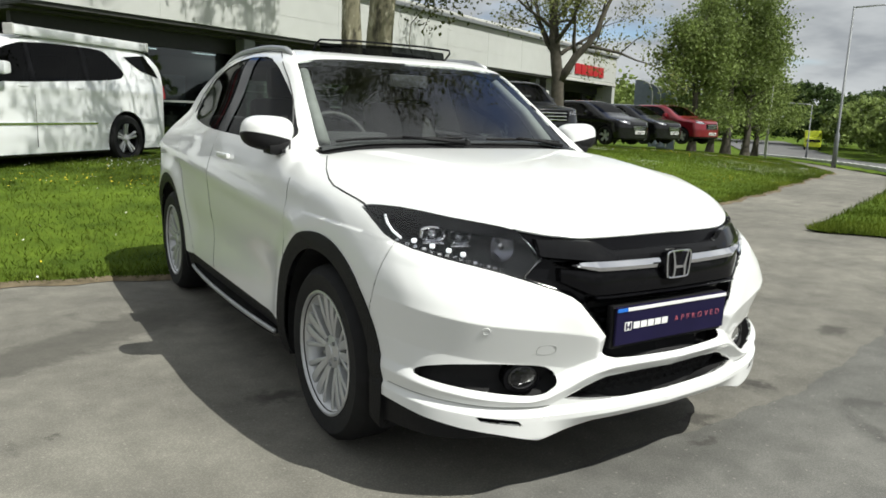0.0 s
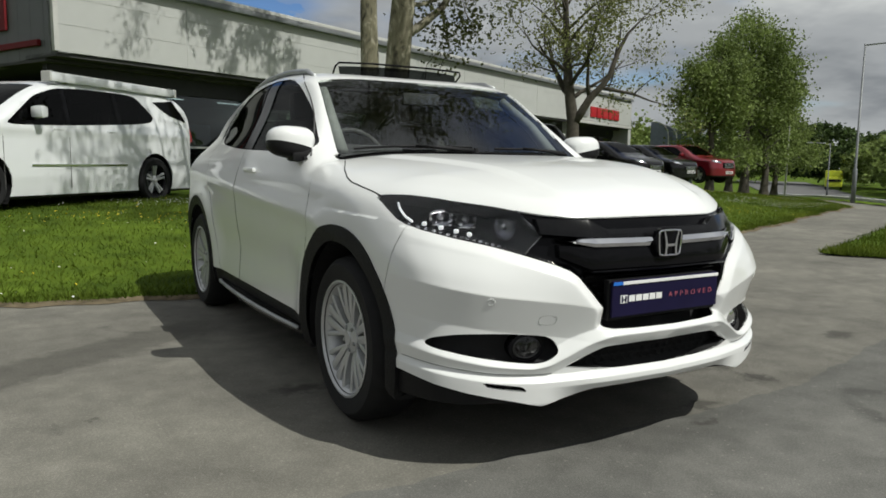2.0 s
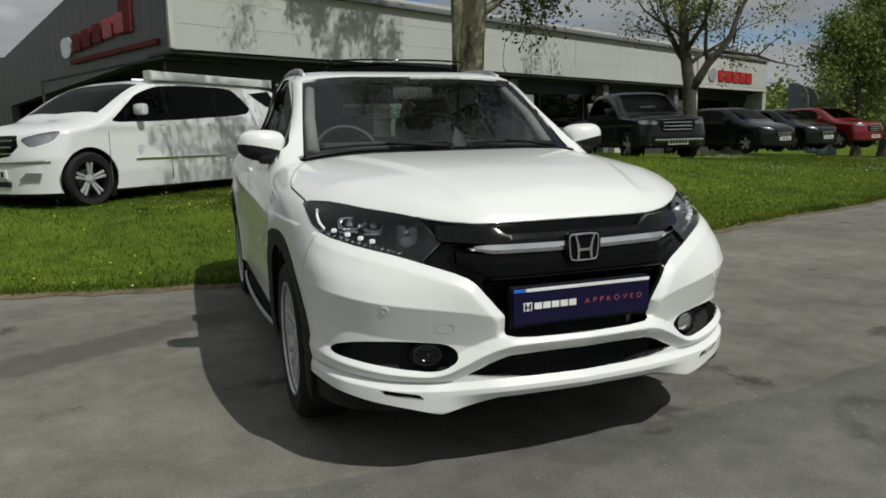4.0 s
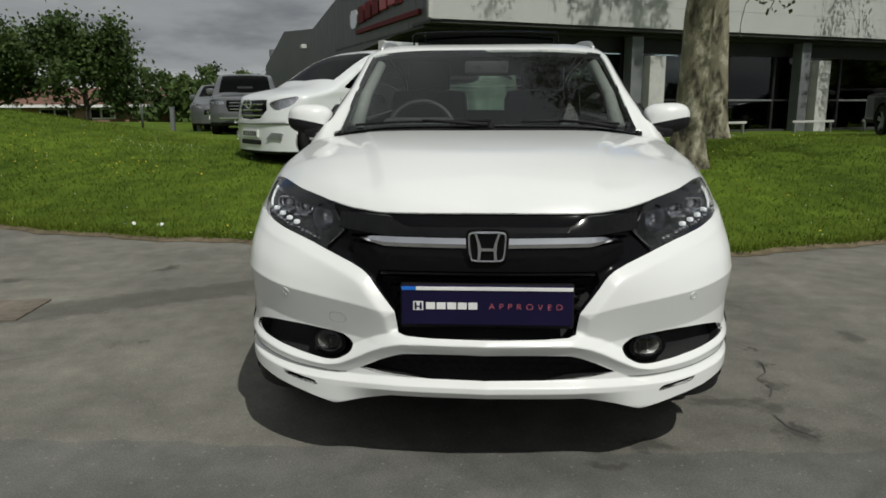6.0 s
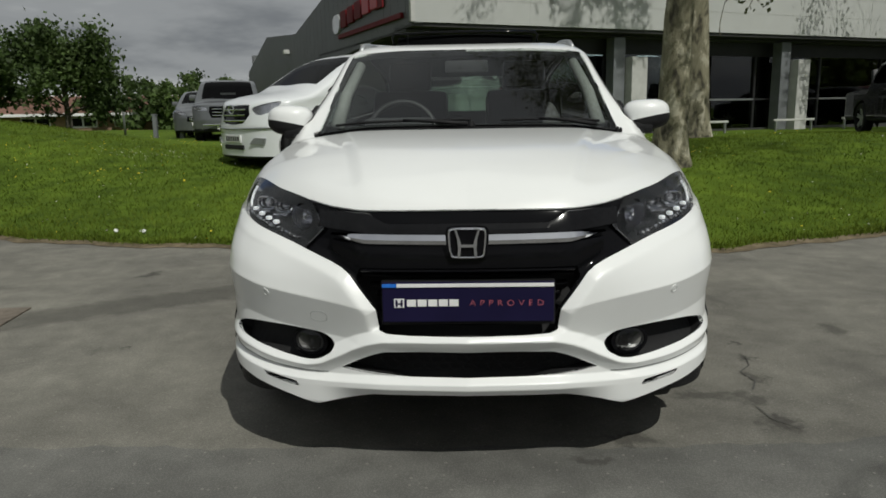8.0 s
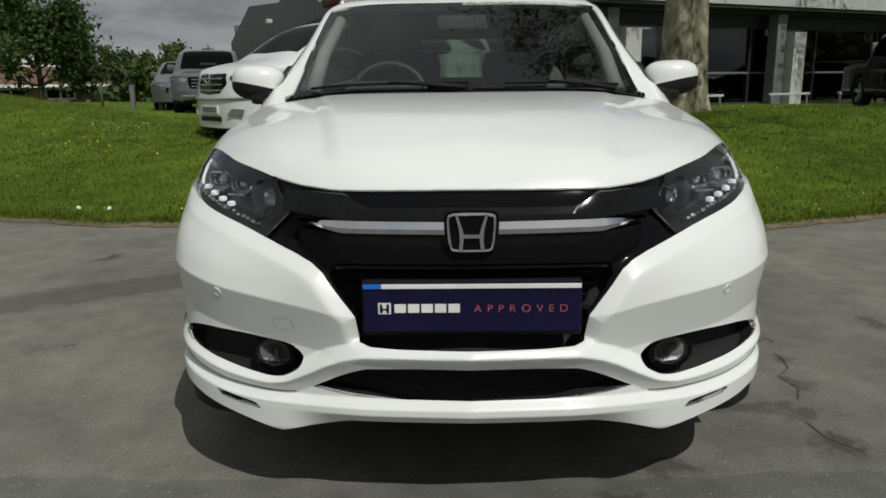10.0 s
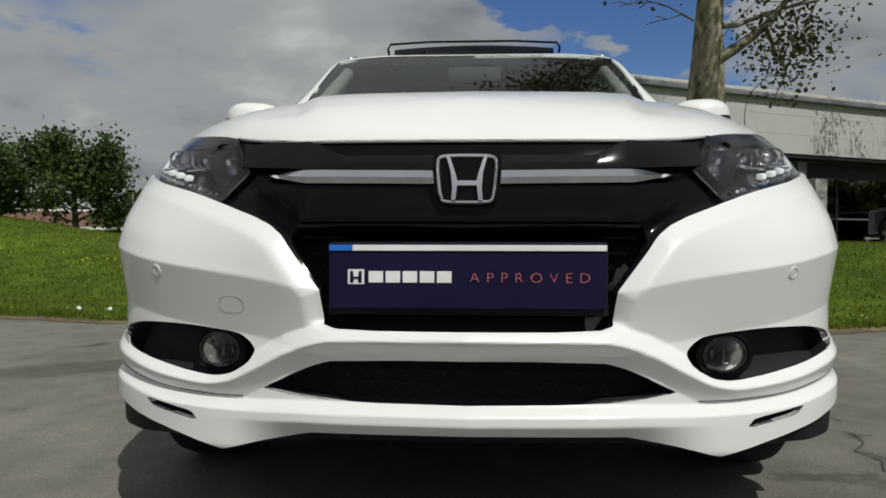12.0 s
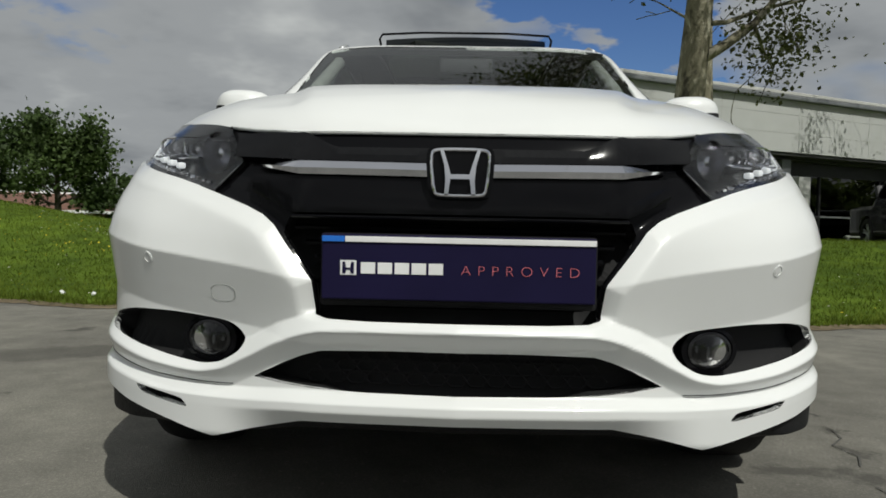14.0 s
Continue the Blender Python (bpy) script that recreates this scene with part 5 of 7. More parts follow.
# headlamps
for sgn in (-1, 1):
    left = sgn < 0
    Q = lamp[side_of(lamp) == left]
    hl = shell_part("headlamp", V, Q, N, M_LAMPIN, car, "clear headlamp with dark housing and round projector", depth=0.075)
    lens = shell_part("lens", V, Q, N, M_LENS, hl, "clear lamp lens", depth=0.001)
    lens.visible_shadow = False
    dn = lambda x, z, d: Vector((sgn * x, 0, z)) + Vector((0, skin_y(x, z) + d, 0))
    shell_part("lamp_brow", V, brow[side_of(brow) == left], N, M_BLACKGLOSS, hl, "smooth black brow inside the lens", depth=0.012)
    rl = random.Random(31)
    # two open-fronted modules, each a chrome frame round a dark lens
    for (cx, cy, cz), mw, mh in (((0.704, 0.407, 0.853), 0.074, 0.040), ((0.631, 0.362, 0.846), 0.068, 0.040)):
        turn = Matrix.Translation((sgn * cx, cy, cz)) @ Matrix.Rotation(sgn * radians(24), 4, "Z")
        ringp = smooth_poly([(-mw / 2, -mh / 2), (mw / 2, -mh / 2), (mw / 2, mh / 2), (-mw / 2, mh / 2)], 2, 0.2)
        bm = tube([(x, 0, z) for x, z in ringp], 0.0034, 6, closed=True)
        tube([(x * 0.86, 0.012, z * 0.80) for x, z in ringp], 0.0024, 6, bm, closed=True)
        bmesh.ops.transform(bm, matrix=turn, verts=bm.verts)
        f = part("module_frame", bm, M_CHROME, hl, "chrome module frame", smooth=True)
        bm = box((mw * 0.94, 0.03, mh * 0.92), (0, 0.03, 0), 0.006)
        bmesh.ops.transform(bm, matrix=turn, verts=bm.verts)
        part("module_lens", bm, M_BLACKGLOSS, f)
        part("module_dome", lathe([(0.0, 0.010), (0.007, 0.0085), (0.013, 0.003), (0.0155, -0.006)], 18, turn @ Matrix.Translation((0, 0.012, 0)) @ Matrix.Rotation(radians(90), 4, "X")), M_LAMPGLASS, f, smooth=True)
        bm = box((mw * 0.9, 0.03, 0.005), (0, -0.010, -mh / 2 - 0.006), 0.0015)
        bmesh.ops.transform(bm, matrix=turn, verts=bm.verts)
        part("module_shelf", bm, M_CHROMESOFT, f)
    # reflector bowl with flutes, and its bulb
    turn = Matrix.Translation((sgn * 0.537, 0.272, 0.824)) @ Matrix.Rotation(sgn * radians(20), 4, "Z") @ Matrix.Rotation(radians(90), 4, "X") @ Matrix.Diagonal((0.92, 1.12, 1, 1))
    bowl = part("reflector_bowl", lathe([(0.012, -0.03), (0.020, -0.026), (0.028, -0.018), (0.034, -0.006), (0.038, 0.008), (0.041, 0.020)], 44, turn), M_CHROMESOFT, hl, "silver reflector bowl", smooth=True)
    part("bulb", lathe([(0.0, 0.012), (0.010, 0.008), (0.013, -0.01), (0.012, -0.03)], 20, turn), M_CHROME, bowl, smooth=True)
    # bright moulding along the inner edge of the lens
    part("lens_edge", tube([dn(x, z, 0.003) for x, z in ((0.505, 0.876), (0.482, 0.838), (0.4585, 0.799), (0.466, 0.790), (0.517, 0.7415))], 0.0016, 6), M_CHROMESOFT, hl, smooth=True)
    # light guide down the outer edge, then stepped blocks along the lower edge
    part("light_guide", tube([dn(x, z, 0.020) for x, z in ((0.783, 0.893), (0.789, 0.872), (0.788, 0.850), (0.779, 0.834))], 0.0044, 8), M_DRL, hl, "lit white daytime light", smooth=True)
    for cx, cz in ((0.752, 0.829), (0.716, 0.818), (0.681, 0.808), (0.648, 0.799)):
        b = box((0.017, 0.018, 0.014), (0, 0, 0), 0.005)
        bmesh.ops.transform(b, matrix=Matrix.Translation(dn(cx, cz, 0.026)) @ Matrix.Rotation(sgn * radians(35), 4, "Z"), verts=b.verts)
        part("light_block", b, M_DRL, hl)
    # a row of small cut facets under them
    for k in range(15):
        x = 0.785 - 0.0165 * k
        z = float(np.interp(x, [0.518, 0.61, 0.71, 0.775, 0.80], [0.736, 0.763, 0.788, 0.809, 0.823])) + 0.010
        b = box((0.013, 0.008, 0.009), (0, 0, 0), 0.002, Matrix.Rotation(rl.uniform(-0.5, 0.3), 4, "X") @ Matrix.Rotation(rl.uniform(-0.5, 0.5), 4, "Z"))
        bmesh.ops.transform(b, matrix=Matrix.Translation(dn(x, z, 0.036)) @ Matrix.Rotation(sgn * radians(30), 4, "Z"), verts=b.verts)
        part("lamp_facet", b, M_CHROME if k % 3 else M_LAMPGLASS, hl)

    # fog lamp pocket
    Qf = fog[side_of(fog) == left]
    pocket = shell_part("fog_pocket", V, Qf, N, M_VOID, car, "black fog lamp pocket", depth=0.05)
    turn = Matrix.Translation(dn(0.515, 0.427, 0.028)) @ Matrix.Rotation(sgn * radians(14), 4, "Z") @ Matrix.Rotation(radians(90), 4, "X") @ Matrix.Diagonal((1.05, 0.82, 1, 1))
    fl = part("fog_lamp", lathe([(0.036, -0.02), (0.044, 0.0), (0.047, 0.012), (0.041, 0.014), (0.038, 0.008), (0.026, -0.006), (0.0, -0.012)], 32, turn), M_FOGBOWL, pocket, "round clear fog lamp", smooth=True)
    part("bezel", lathe([(0.046, 0.004), (0.050, 0.013), (0.060, 0.011), (0.063, 0.0), (0.060, -0.03)], 32, turn), M_BLACKGLOSS, fl, smooth=True)
    bm = lathe([(0.0, 0.016), (0.02, 0.0145), (0.040, 0.010)], 32, turn)
    cover = part("fog_glass", bm, M_FOGLENS, fl, smooth=True)
    cover.visible_shadow = False
    for a, b, c in ((-0.022, 0.002, 0.020), (-0.010, 0.006, 0.034), (0.003, -0.004, 0.026), (0.014, 0.005, 0.032), (0.024, 0.0, 0.018)):
        bm = box((0.007, c, 0.006), (a, b, 0.0), 0.002, Matrix.Rotation(30 * a, 4, "Y"))
        bmesh.ops.transform(bm, matrix=turn, verts=bm.verts)
        part("facet", bm, M_FOGBOWL if b > 0.004 else M_CHROMESOFT, fl)
    Qs = slot[side_of(slot) == left]
    shell_part("lip_slot", V, Qs, N, M_VOID, car, depth=0.03)
    # parking sensor and tow cover
    at = dn(0.655, 0.593, 0.0)
    nrm = Vector(shell_normals(np.array([tuple(at)]))[0])
    turn = Matrix.Translation(at) @ nrm.to_track_quat("Z", "Y").to_matrix().to_4x4()
    sen = part("parking_sensor", lathe([(0.0, 0.0012), (0.0078, 0.0012), (0.0083, -0.002), (0.0097, -0.002), (0.0102, 0.002), (0.0132, 0.0014), (0.014, -0.004)], 28, turn), M_WHITE, car, "white round parking sensor", smooth=True)

shell_part("lower_intake", V, intake, N, M_VOID, car, "dark lower intake", depth=0.06)
for r in range(3):
    for k in range(15):
        x = -0.28 + 0.04 * k + (0.02 if r % 2 else 0)
        z = 0.365 + r * 0.0235
        if abs(x) > 0.37 - 3.3 * max(z - 0.36, 0) * 0.9:
            continue
        hexa = [(0.021 * math.cos(math.pi / 3 * j), 0.0125 * math.sin(math.pi / 3 * j), 0) for j in range(6)]
        bm = tube(hexa, 0.0028, 5, closed=True)
        bmesh.ops.transform(bm, matrix=Matrix.Translation(front_at(x, z, -0.05)) @ up, verts=bm.verts)
        part("mesh_cell", bm, M_VOID, car)
tow = [(x, z) for x, z in smooth_poly([(-0.028, -0.017), (0.028, -0.017), (0.028, 0.017), (-0.028, 0.017)], 2, 0.22)]
bm = tube([front_at(-0.473 + x, 0.527 + z, 0.0002) for x, z in tow], 0.0009, 6, closed=True)
part("tow_cover_seam", bm, M_TRIMGREY, car)

for sgn in (-1, 1):
    pts = [Vector((sgn * x, skin_y(x, float(spl(x, LEDGE)) + 0.013) - 0.0005, float(spl(x, LEDGE)) + 0.013)) for x in np.linspace(0.45, 0.845, 24)]
    part("lip_seam", tube(pts, 0.0014, 5), M_TRIM, car)

def skin_x(y, z):
    """How far out the flank lies at a length and height."""
    xs = np.linspace(1.1, 0.3, 801)
    f = body_f(xs, np.full(801, float(y)), np.full(801, float(z)))
    return float(xs[int(np.argmax(f < 0))])


for sgn in (-1, 1):
    line = [(1.40, 1.06), (1.47, 1.115), (1.54, 1.172), (1.66, 1.265), (1.80, 1.360), (1.94, 1.440), (2.05, 1.484), (2.17, 1.512), (2.31, 1.524), (2.45, 1.526), (2.70, 1.513), (3.04, 1.473), (3.43, 1.404), (3.68, 1.295), (3.63, 1.185)]
    part("door_frame_seam", tube([(sgn * (skin_x(y, z) - 0.001), y, z) for y, z in line], 0.0045, 6), M_GAP, car, smooth=True)

# mirrors, wheels, rails, wipers, deflector
for sgn in (-1, 1):
    bm = bmesh.new()
    bmesh.ops.create_uvsphere(bm, u_segments=36, v_segments=24, radius=1)
    for v in bm.verts:
        x, y, z = v.co
        p = lambda q, e: math.copysign(abs(q) ** e, q)
        x, y, z = p(x, 0.62), p(y, 0.7), p(z, 0.72)
        x *= 1 - 0.12 * y
        z = z * (1 + 0.10 * x * -1)
        v.co = (0.108 * x, 0.085 * y + 0.03 * x * x, 0.074 * z)
    for f in bm.faces:
        f.smooth = True
    bmesh.ops.transform(bm, matrix=Matrix.Translation((sgn * 0.87, 1.50, 1.122)) @ Matrix.Diagonal((sgn, 1, 1, 1)) @ Matrix.Rotation(radians(-6), 4, "Y"), verts=bm.verts)
    if sgn < 0:
        bmesh.ops.reverse_faces(bm, faces=bm.faces)
    lowb = bm.copy()
    for b, drop in ((bm, lambda z: z < 1.106), (lowb, lambda z: z >= 1.106)):
        bmesh.ops.bisect_plane(b, geom=b.verts[:] + b.edges[:] + b.faces[:], plane_co=(sgn * 0.87, 1.5, 1.106), plane_no=(-0.2 * sgn, 0.12, 1))
        bmesh.ops.delete(b, geom=[f for f in b.faces if drop(f.calc_center_median().z + 0.12 * (f.calc_center_median().y - 1.5) - 0.2 * (abs(f.calc_center_median().x) - 0.87))], context="FACES")
    mir = part("door_mirror", bm, M_WHITE, car, "white door mirror with a black lower half")
    part("mirror_base", lowb, M_CLAD, mir)
    arm = box((0.21, 0.105, 0.058), (sgn * 0.785, 1.475, 1.064), 0.020)
    part("mirror_arm", arm, M_CLAD, mir, smooth=True)
    tri = prism([(1.40, 1.045), (1.62, 1.06), (1.625, 1.195)], 0.03, Matrix(((0, -0.5 * sgn, sgn, sgn * (0.80 + 0.5 * 1.07)), (1, 0, 0, 0), (0, 1, 0, 0), (0, 0, 0, 1))))
    part("mirror_foot", tri, M_CLAD, mir)
    # roof rail
    pts = []
    for y in np.linspace(1.98, 3.55, 15):
        x = 0.575 - 0.02 * (y - 1.98) - 0.08 * float(sstep(2.5, 3.9, np.array(y)))
        z = float(top_z(np.array([x]), np.array([y]))[0])
        lift = 0.026 * min(1, (y - 1.95) / 0.12, (3.62 - y) / 0.12)
        pts.append((sgn * x, y, z - 0.012 + lift))
    part("roof_rail", tube(pts, 0.015, 8), M_STEEL, car, "satin silver roof rail", smooth=True)
    # side skirt tube under the doors
    outer = [(sgn * (0.845 + 0.055 * math.sin(math.pi * k / 18) ** 0.5), 1.34 + 1.70 * k / 18) for k in range(19)]
    plan = outer + [(sgn * 0.70, 3.04), (sgn * 0.70, 1.34)]
    step = part("side_step", prism(plan if sgn > 0 else plan[::-1], 0.036, Matrix.Translation((0, 0, 0.245)), bevel=0.008), M_BLACKGLOSS, car, "gloss black side step", smooth=True)
    # silver tube added to imitate the glint along the step's outer edge
    part("step_glint", tube([(x + sgn * 0.002, y, 0.268) for x, y in outer[1:-1]], 0.011, 8), M_STEEL, step, "silver line standing for the glint on the step's edge", smooth=True)
    # door handles
    for y in (2.20, 2.98):
        if y < 2.5:
            x = float(side_x(np.array([y]), np.array([0.985]))[0]) + 0.012
            part("door_handle", box((0.022, 0.19, 0.026), (sgn * x, y, 0.985), 0.009), M_WHITE, car, smooth=True)


def make_wheel(rim, tyre_r, width, rim_paint=None):
    """A wheel with its face towards -x, centred on its hub."""
    t = Matrix.Rotation(radians(-90), 4, "Y")
    w = new("wheel")
    half = width / 2
    part("tyre", lathe([(rim - 0.012, -half + 0.01), (rim + 0.006, -half), (tyre_r - 0.035, -half - 0.006), (tyre_r - 0.008, -half + 0.018), (tyre_r, -half + 0.05), (tyre_r, half - 0.05),
                        (tyre_r - 0.008, half - 0.018), (tyre_r - 0.035, half + 0.006), (rim + 0.006, half), (rim - 0.012, half - 0.01)], 64, t), M_RUBBER, w, "black road tyre", smooth=True)
    r = part("rim", lathe([(rim - 0.004, -half + 0.02), (rim - 0.03, -half + 0.05), (rim - 0.03, half - 0.035), (rim - 0.012, half - 0.012), (rim, half - 0.004), (rim + 0.004, half + 0.002), (rim - 0.004, half + 0.004), (rim - 0.010, half - 0.006)], 64, t), rim_paint or M_ALLOY, w, "multi-spoke alloy rim", smooth=True)
    part("wheel_dark", lathe([(0.0, -0.02), (rim - 0.02, -0.02)], 48, t), M_VOID, w)
    for k in range(5):
        a0 = 2 * math.pi * k / 5 + math.pi / 2
        for off, spread, wid in ((-0.26, -0.135, 0.0140), (0.26, 0.135, 0.0140), (-0.20, -0.44, 0.0080), (0.20, 0.44, 0.0080))[:2 if rim_paint else 4]:
            bm = bmesh.new()
            a1, a2 = a0 + off, a0 + spread
            p0 = Vector((0, 0.055 * math.cos(a1), 0.055 * math.sin(a1)))
            p1 = Vector((0, (rim - 0.008) * math.cos(a2), (rim - 0.008) * math.sin(a2)))
            d = (p1 - p0).normalized()
            s = d.cross(Vector((1, 0, 0)))
            rows = []
            for u in (0, 0.3, 0.6, 0.85, 1):
                c = p0.lerp(p1, u)
                dep = -half + 0.012 + 0.022 * (1 - u) ** 2 + 0.004
                ww = wid * (1.0 + 0.5 * u)
                rows.append([bm.verts.new(c + s * q * ww + Vector((dep + e, 0, 0))) for q, e in ((-1, 0.028), (-0.9, 0.003), (-0.45, 0.0), (0.45, 0.0), (0.9, 0.003), (1, 0.028))])
            for ra, rb in zip(rows, rows[1:]):
                for q in range(5):
                    bm.faces.new((ra[q], ra[q + 1], rb[q + 1], rb[q]))
            bmesh.ops.recalc_face_normals(bm, faces=bm.faces)
            part("spoke", bm, M_ALLOY, w, smooth=True, angle=50)
    part("hub", lathe([(0.0, half - 0.018), (0.028, half - 0.019), (0.031, half - 0.024), (0.062, half - 0.034), (0.066, half - 0.06)], 32, t), M_ALLOY, w, smooth=True)
    for k in range(5):
        a = 2 * math.pi * k / 5 + math.pi / 2 + math.pi / 5
        part("wheel_nut", cyl(0.009, 0.008, 0.02, Matrix.Translation((-half + 0.032, 0.048 * math.cos(a), 0.048 * math.sin(a))) @ t, 6), M_STEEL, w)
    part("brake_disc", lathe([(0.05, 0.0), (0.14, 0.0), (0.14, -0.02)], 40, t), M_GUTTER, w)
    return w


first = make_wheel(0.232, TYRE_R, 0.215)
first.parent = car
first.matrix_basis = Matrix.Translation((-0.76, WHEEL_Y[0], WHEEL_Z))
for x, y in ((-0.76, WHEEL_Y[1]), (0.76, WHEEL_Y[0]), (0.76, WHEEL_Y[1])):
    w = copy_thing(first, Matrix.Translation((x, y, WHEEL_Z)) @ Matrix.Rotation(0 if x < 0 else math.pi, 4, "Z"))
for y in WHEEL_Y:
    for sgn in (-1, 1):
        liner = lathe([(0.0, -0.17), (0.405, -0.17), (0.405, 0.14)], 40, Matrix.Translation((sgn * 0.72, y, WHEEL_Z)) @ Matrix.Rotation(sgn * radians(90), 4, "Y"))
        bmesh.ops.delete(liner, geom=[f for f in liner.faces if f.calc_center_median().z < 0.30 and abs(f.calc_center_median().x) < 0.6 or f.calc_center_median().z < 0.20], context="FACES")
        part("wheel_well", liner, M_VOID, car, "black wheel well liner")
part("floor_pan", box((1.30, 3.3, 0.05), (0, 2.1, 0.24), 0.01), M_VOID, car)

# wind deflector on the roof edge
dz = float(top_z(np.array([0.0]), np.array([2.06]))[0])
pts = [(x - 0.008, y, dz + z) for x, y, z in ((-0.40, 2.16, -0.005), (-0.405, 2.09, 0.045), (-0.39, 2.075, 0.062), (-0.2, 2.06, 0.068), (0.2, 2.06, 0.068), (0.39, 2.075, 0.062), (0.405, 2.09, 0.045), (0.40, 2.16, -0.005))]
defl = part("wind_deflector", tube(pts, 0.0055, 8), M_BLACKGLOSS, car, "raised dark sunroof wind deflector", smooth=True)
bm = bmesh.new()
rows = [[bm.verts.new((x, 2.072 + 0.03 * (x / 0.41) ** 2 + (0.02 if z else 0), dz - 0.012 + (0.070 - 0.012 * (x / 0.41) ** 2 if z else 0))) for x in np.linspace(-0.385, 0.37, 17)] for z in (0, 1)]
for k in range(16):
    bm.faces.new((rows[0][k], rows[0][k + 1], rows[1][k + 1], rows[1][k]))
part("deflector_mesh", bm, M_DARKGLASS, defl)

# wipers
def screen_pt(x, y, up=0.012):
    return Vector((x, y, float(top_z(np.array([x]), np.array([y]))[0]) + up))


for name, pts in (("wiper_arm", [(0.02, 1.315), (-0.12, 1.335), (-0.30, 1.352)]), ("wiper_arm", [(0.60, 1.315), (0.48, 1.338), (0.34, 1.35)])):
    arm = part(name, tube([screen_pt(x, y, 0.02) for x, y in pts], [0.011, 0.008, 0.006], 8), M_CLAD, car, "black wiper arm", smooth=True)
    x0, x1 = (-0.62, 0.02) if pts[0][0] < 0.3 else (0.16, 0.62)
    part("wiper_blade", tube([screen_pt(x, 1.355 + 0.012 * abs(x - x0), 0.011) for x in np.linspace(x0, x1, 9)], 0.006, 6), M_CLAD, arm)
part("wiper_pivot", cyl(0.02, 0.014, 0.03, Matrix.Translation(screen_pt(0.02, 1.315, 0.02)), 16, bevel=0.004), M_CLAD, car)

# cabin
part("dashboard", box((1.36, 0.42, 0.20), (0, 1.66, 0.985), 0.06), M_TRIM, car, "dark dashboard", smooth=True)
part("binnacle", box((0.36, 0.14, 0.07), (-0.36, 1.78, 1.09), 0.03), M_TRIM, car, smooth=True)
sw = Matrix.Translation((-0.36, 1.95, 1.04)) @ Matrix.Rotation(radians(66), 4, "X")
ringp = [sw @ Vector((0.185 * math.cos(a), 0.185 * math.sin(a), 0)) for a in np.linspace(0, 2 * math.pi, 33)[:-1]]
swo = part("steering_wheel", tube(ringp, 0.016, 8, closed=True), M_SEAT, car, "dark steering wheel", smooth=True)
part("steering_hub", cyl(0.07, 0.06, 0.05, sw, 20, bevel=0.01), M_SEAT, swo)
for a in (0.1, math.pi - 0.1, -math.pi / 2):
    part("steering_spoke", tube([sw @ Vector((0.05 * math.cos(a), 0.05 * math.sin(a), 0)), sw @ Vector((0.18 * math.cos(a), 0.18 * math.sin(a), 0))], 0.012, 6), M_STEEL, swo)
for x in (-0.36, 0.36):
    seat = new("front_seat")
    seat.parent = car
    part("seat_cushion", box((0.48, 0.50, 0.16), (x, 2.30, 0.66), 0.05), M_SEAT, seat, smooth=True)
    part("seat_back", box((0.48, 0.14, 0.66), (x, 2.56, 0.96), 0.06, Matrix.Rotation(radians(-14), 4, "X")), M_SEAT, seat, smooth=True)
    part("headrest", box((0.27, 0.10, 0.18), (x, 2.63, 1.37), 0.04, Matrix.Rotation(radians(-10), 4, "X")), M_SEAT, seat, smooth=True)
    part("headrest_post", tube([(x, 2.62, 1.2), (x, 2.63, 1.32)], 0.012, 6), M_CHROME, seat)
part("rear_seat", box((1.2, 0.16, 0.62), (0, 3.40, 0.85), 0.06, Matrix.Rotation(radians(-18), 4, "X")), M_SEAT, car, smooth=True)
part("cabin_floor", box((1.4, 2.4, 0.06), (0, 2.5, 0.42), 0.01), M_TRIM, car)
part("rear_view_mirror", box((0.23, 0.03, 0.065), (0, 1.86, 1.385), 0.012), M_TRIM, car, smooth=True)
for sgn in (-1, 1):
    part("pillar_trim", tube([(sgn * 0.635, 1.47, 1.08), (sgn * 0.612, 1.65, 1.24), (sgn * 0.565, 1.88, 1.40)], [0.035, 0.03, 0.026], 10), M_TRIMGREY, car, "light grey pillar trim", smooth=True)



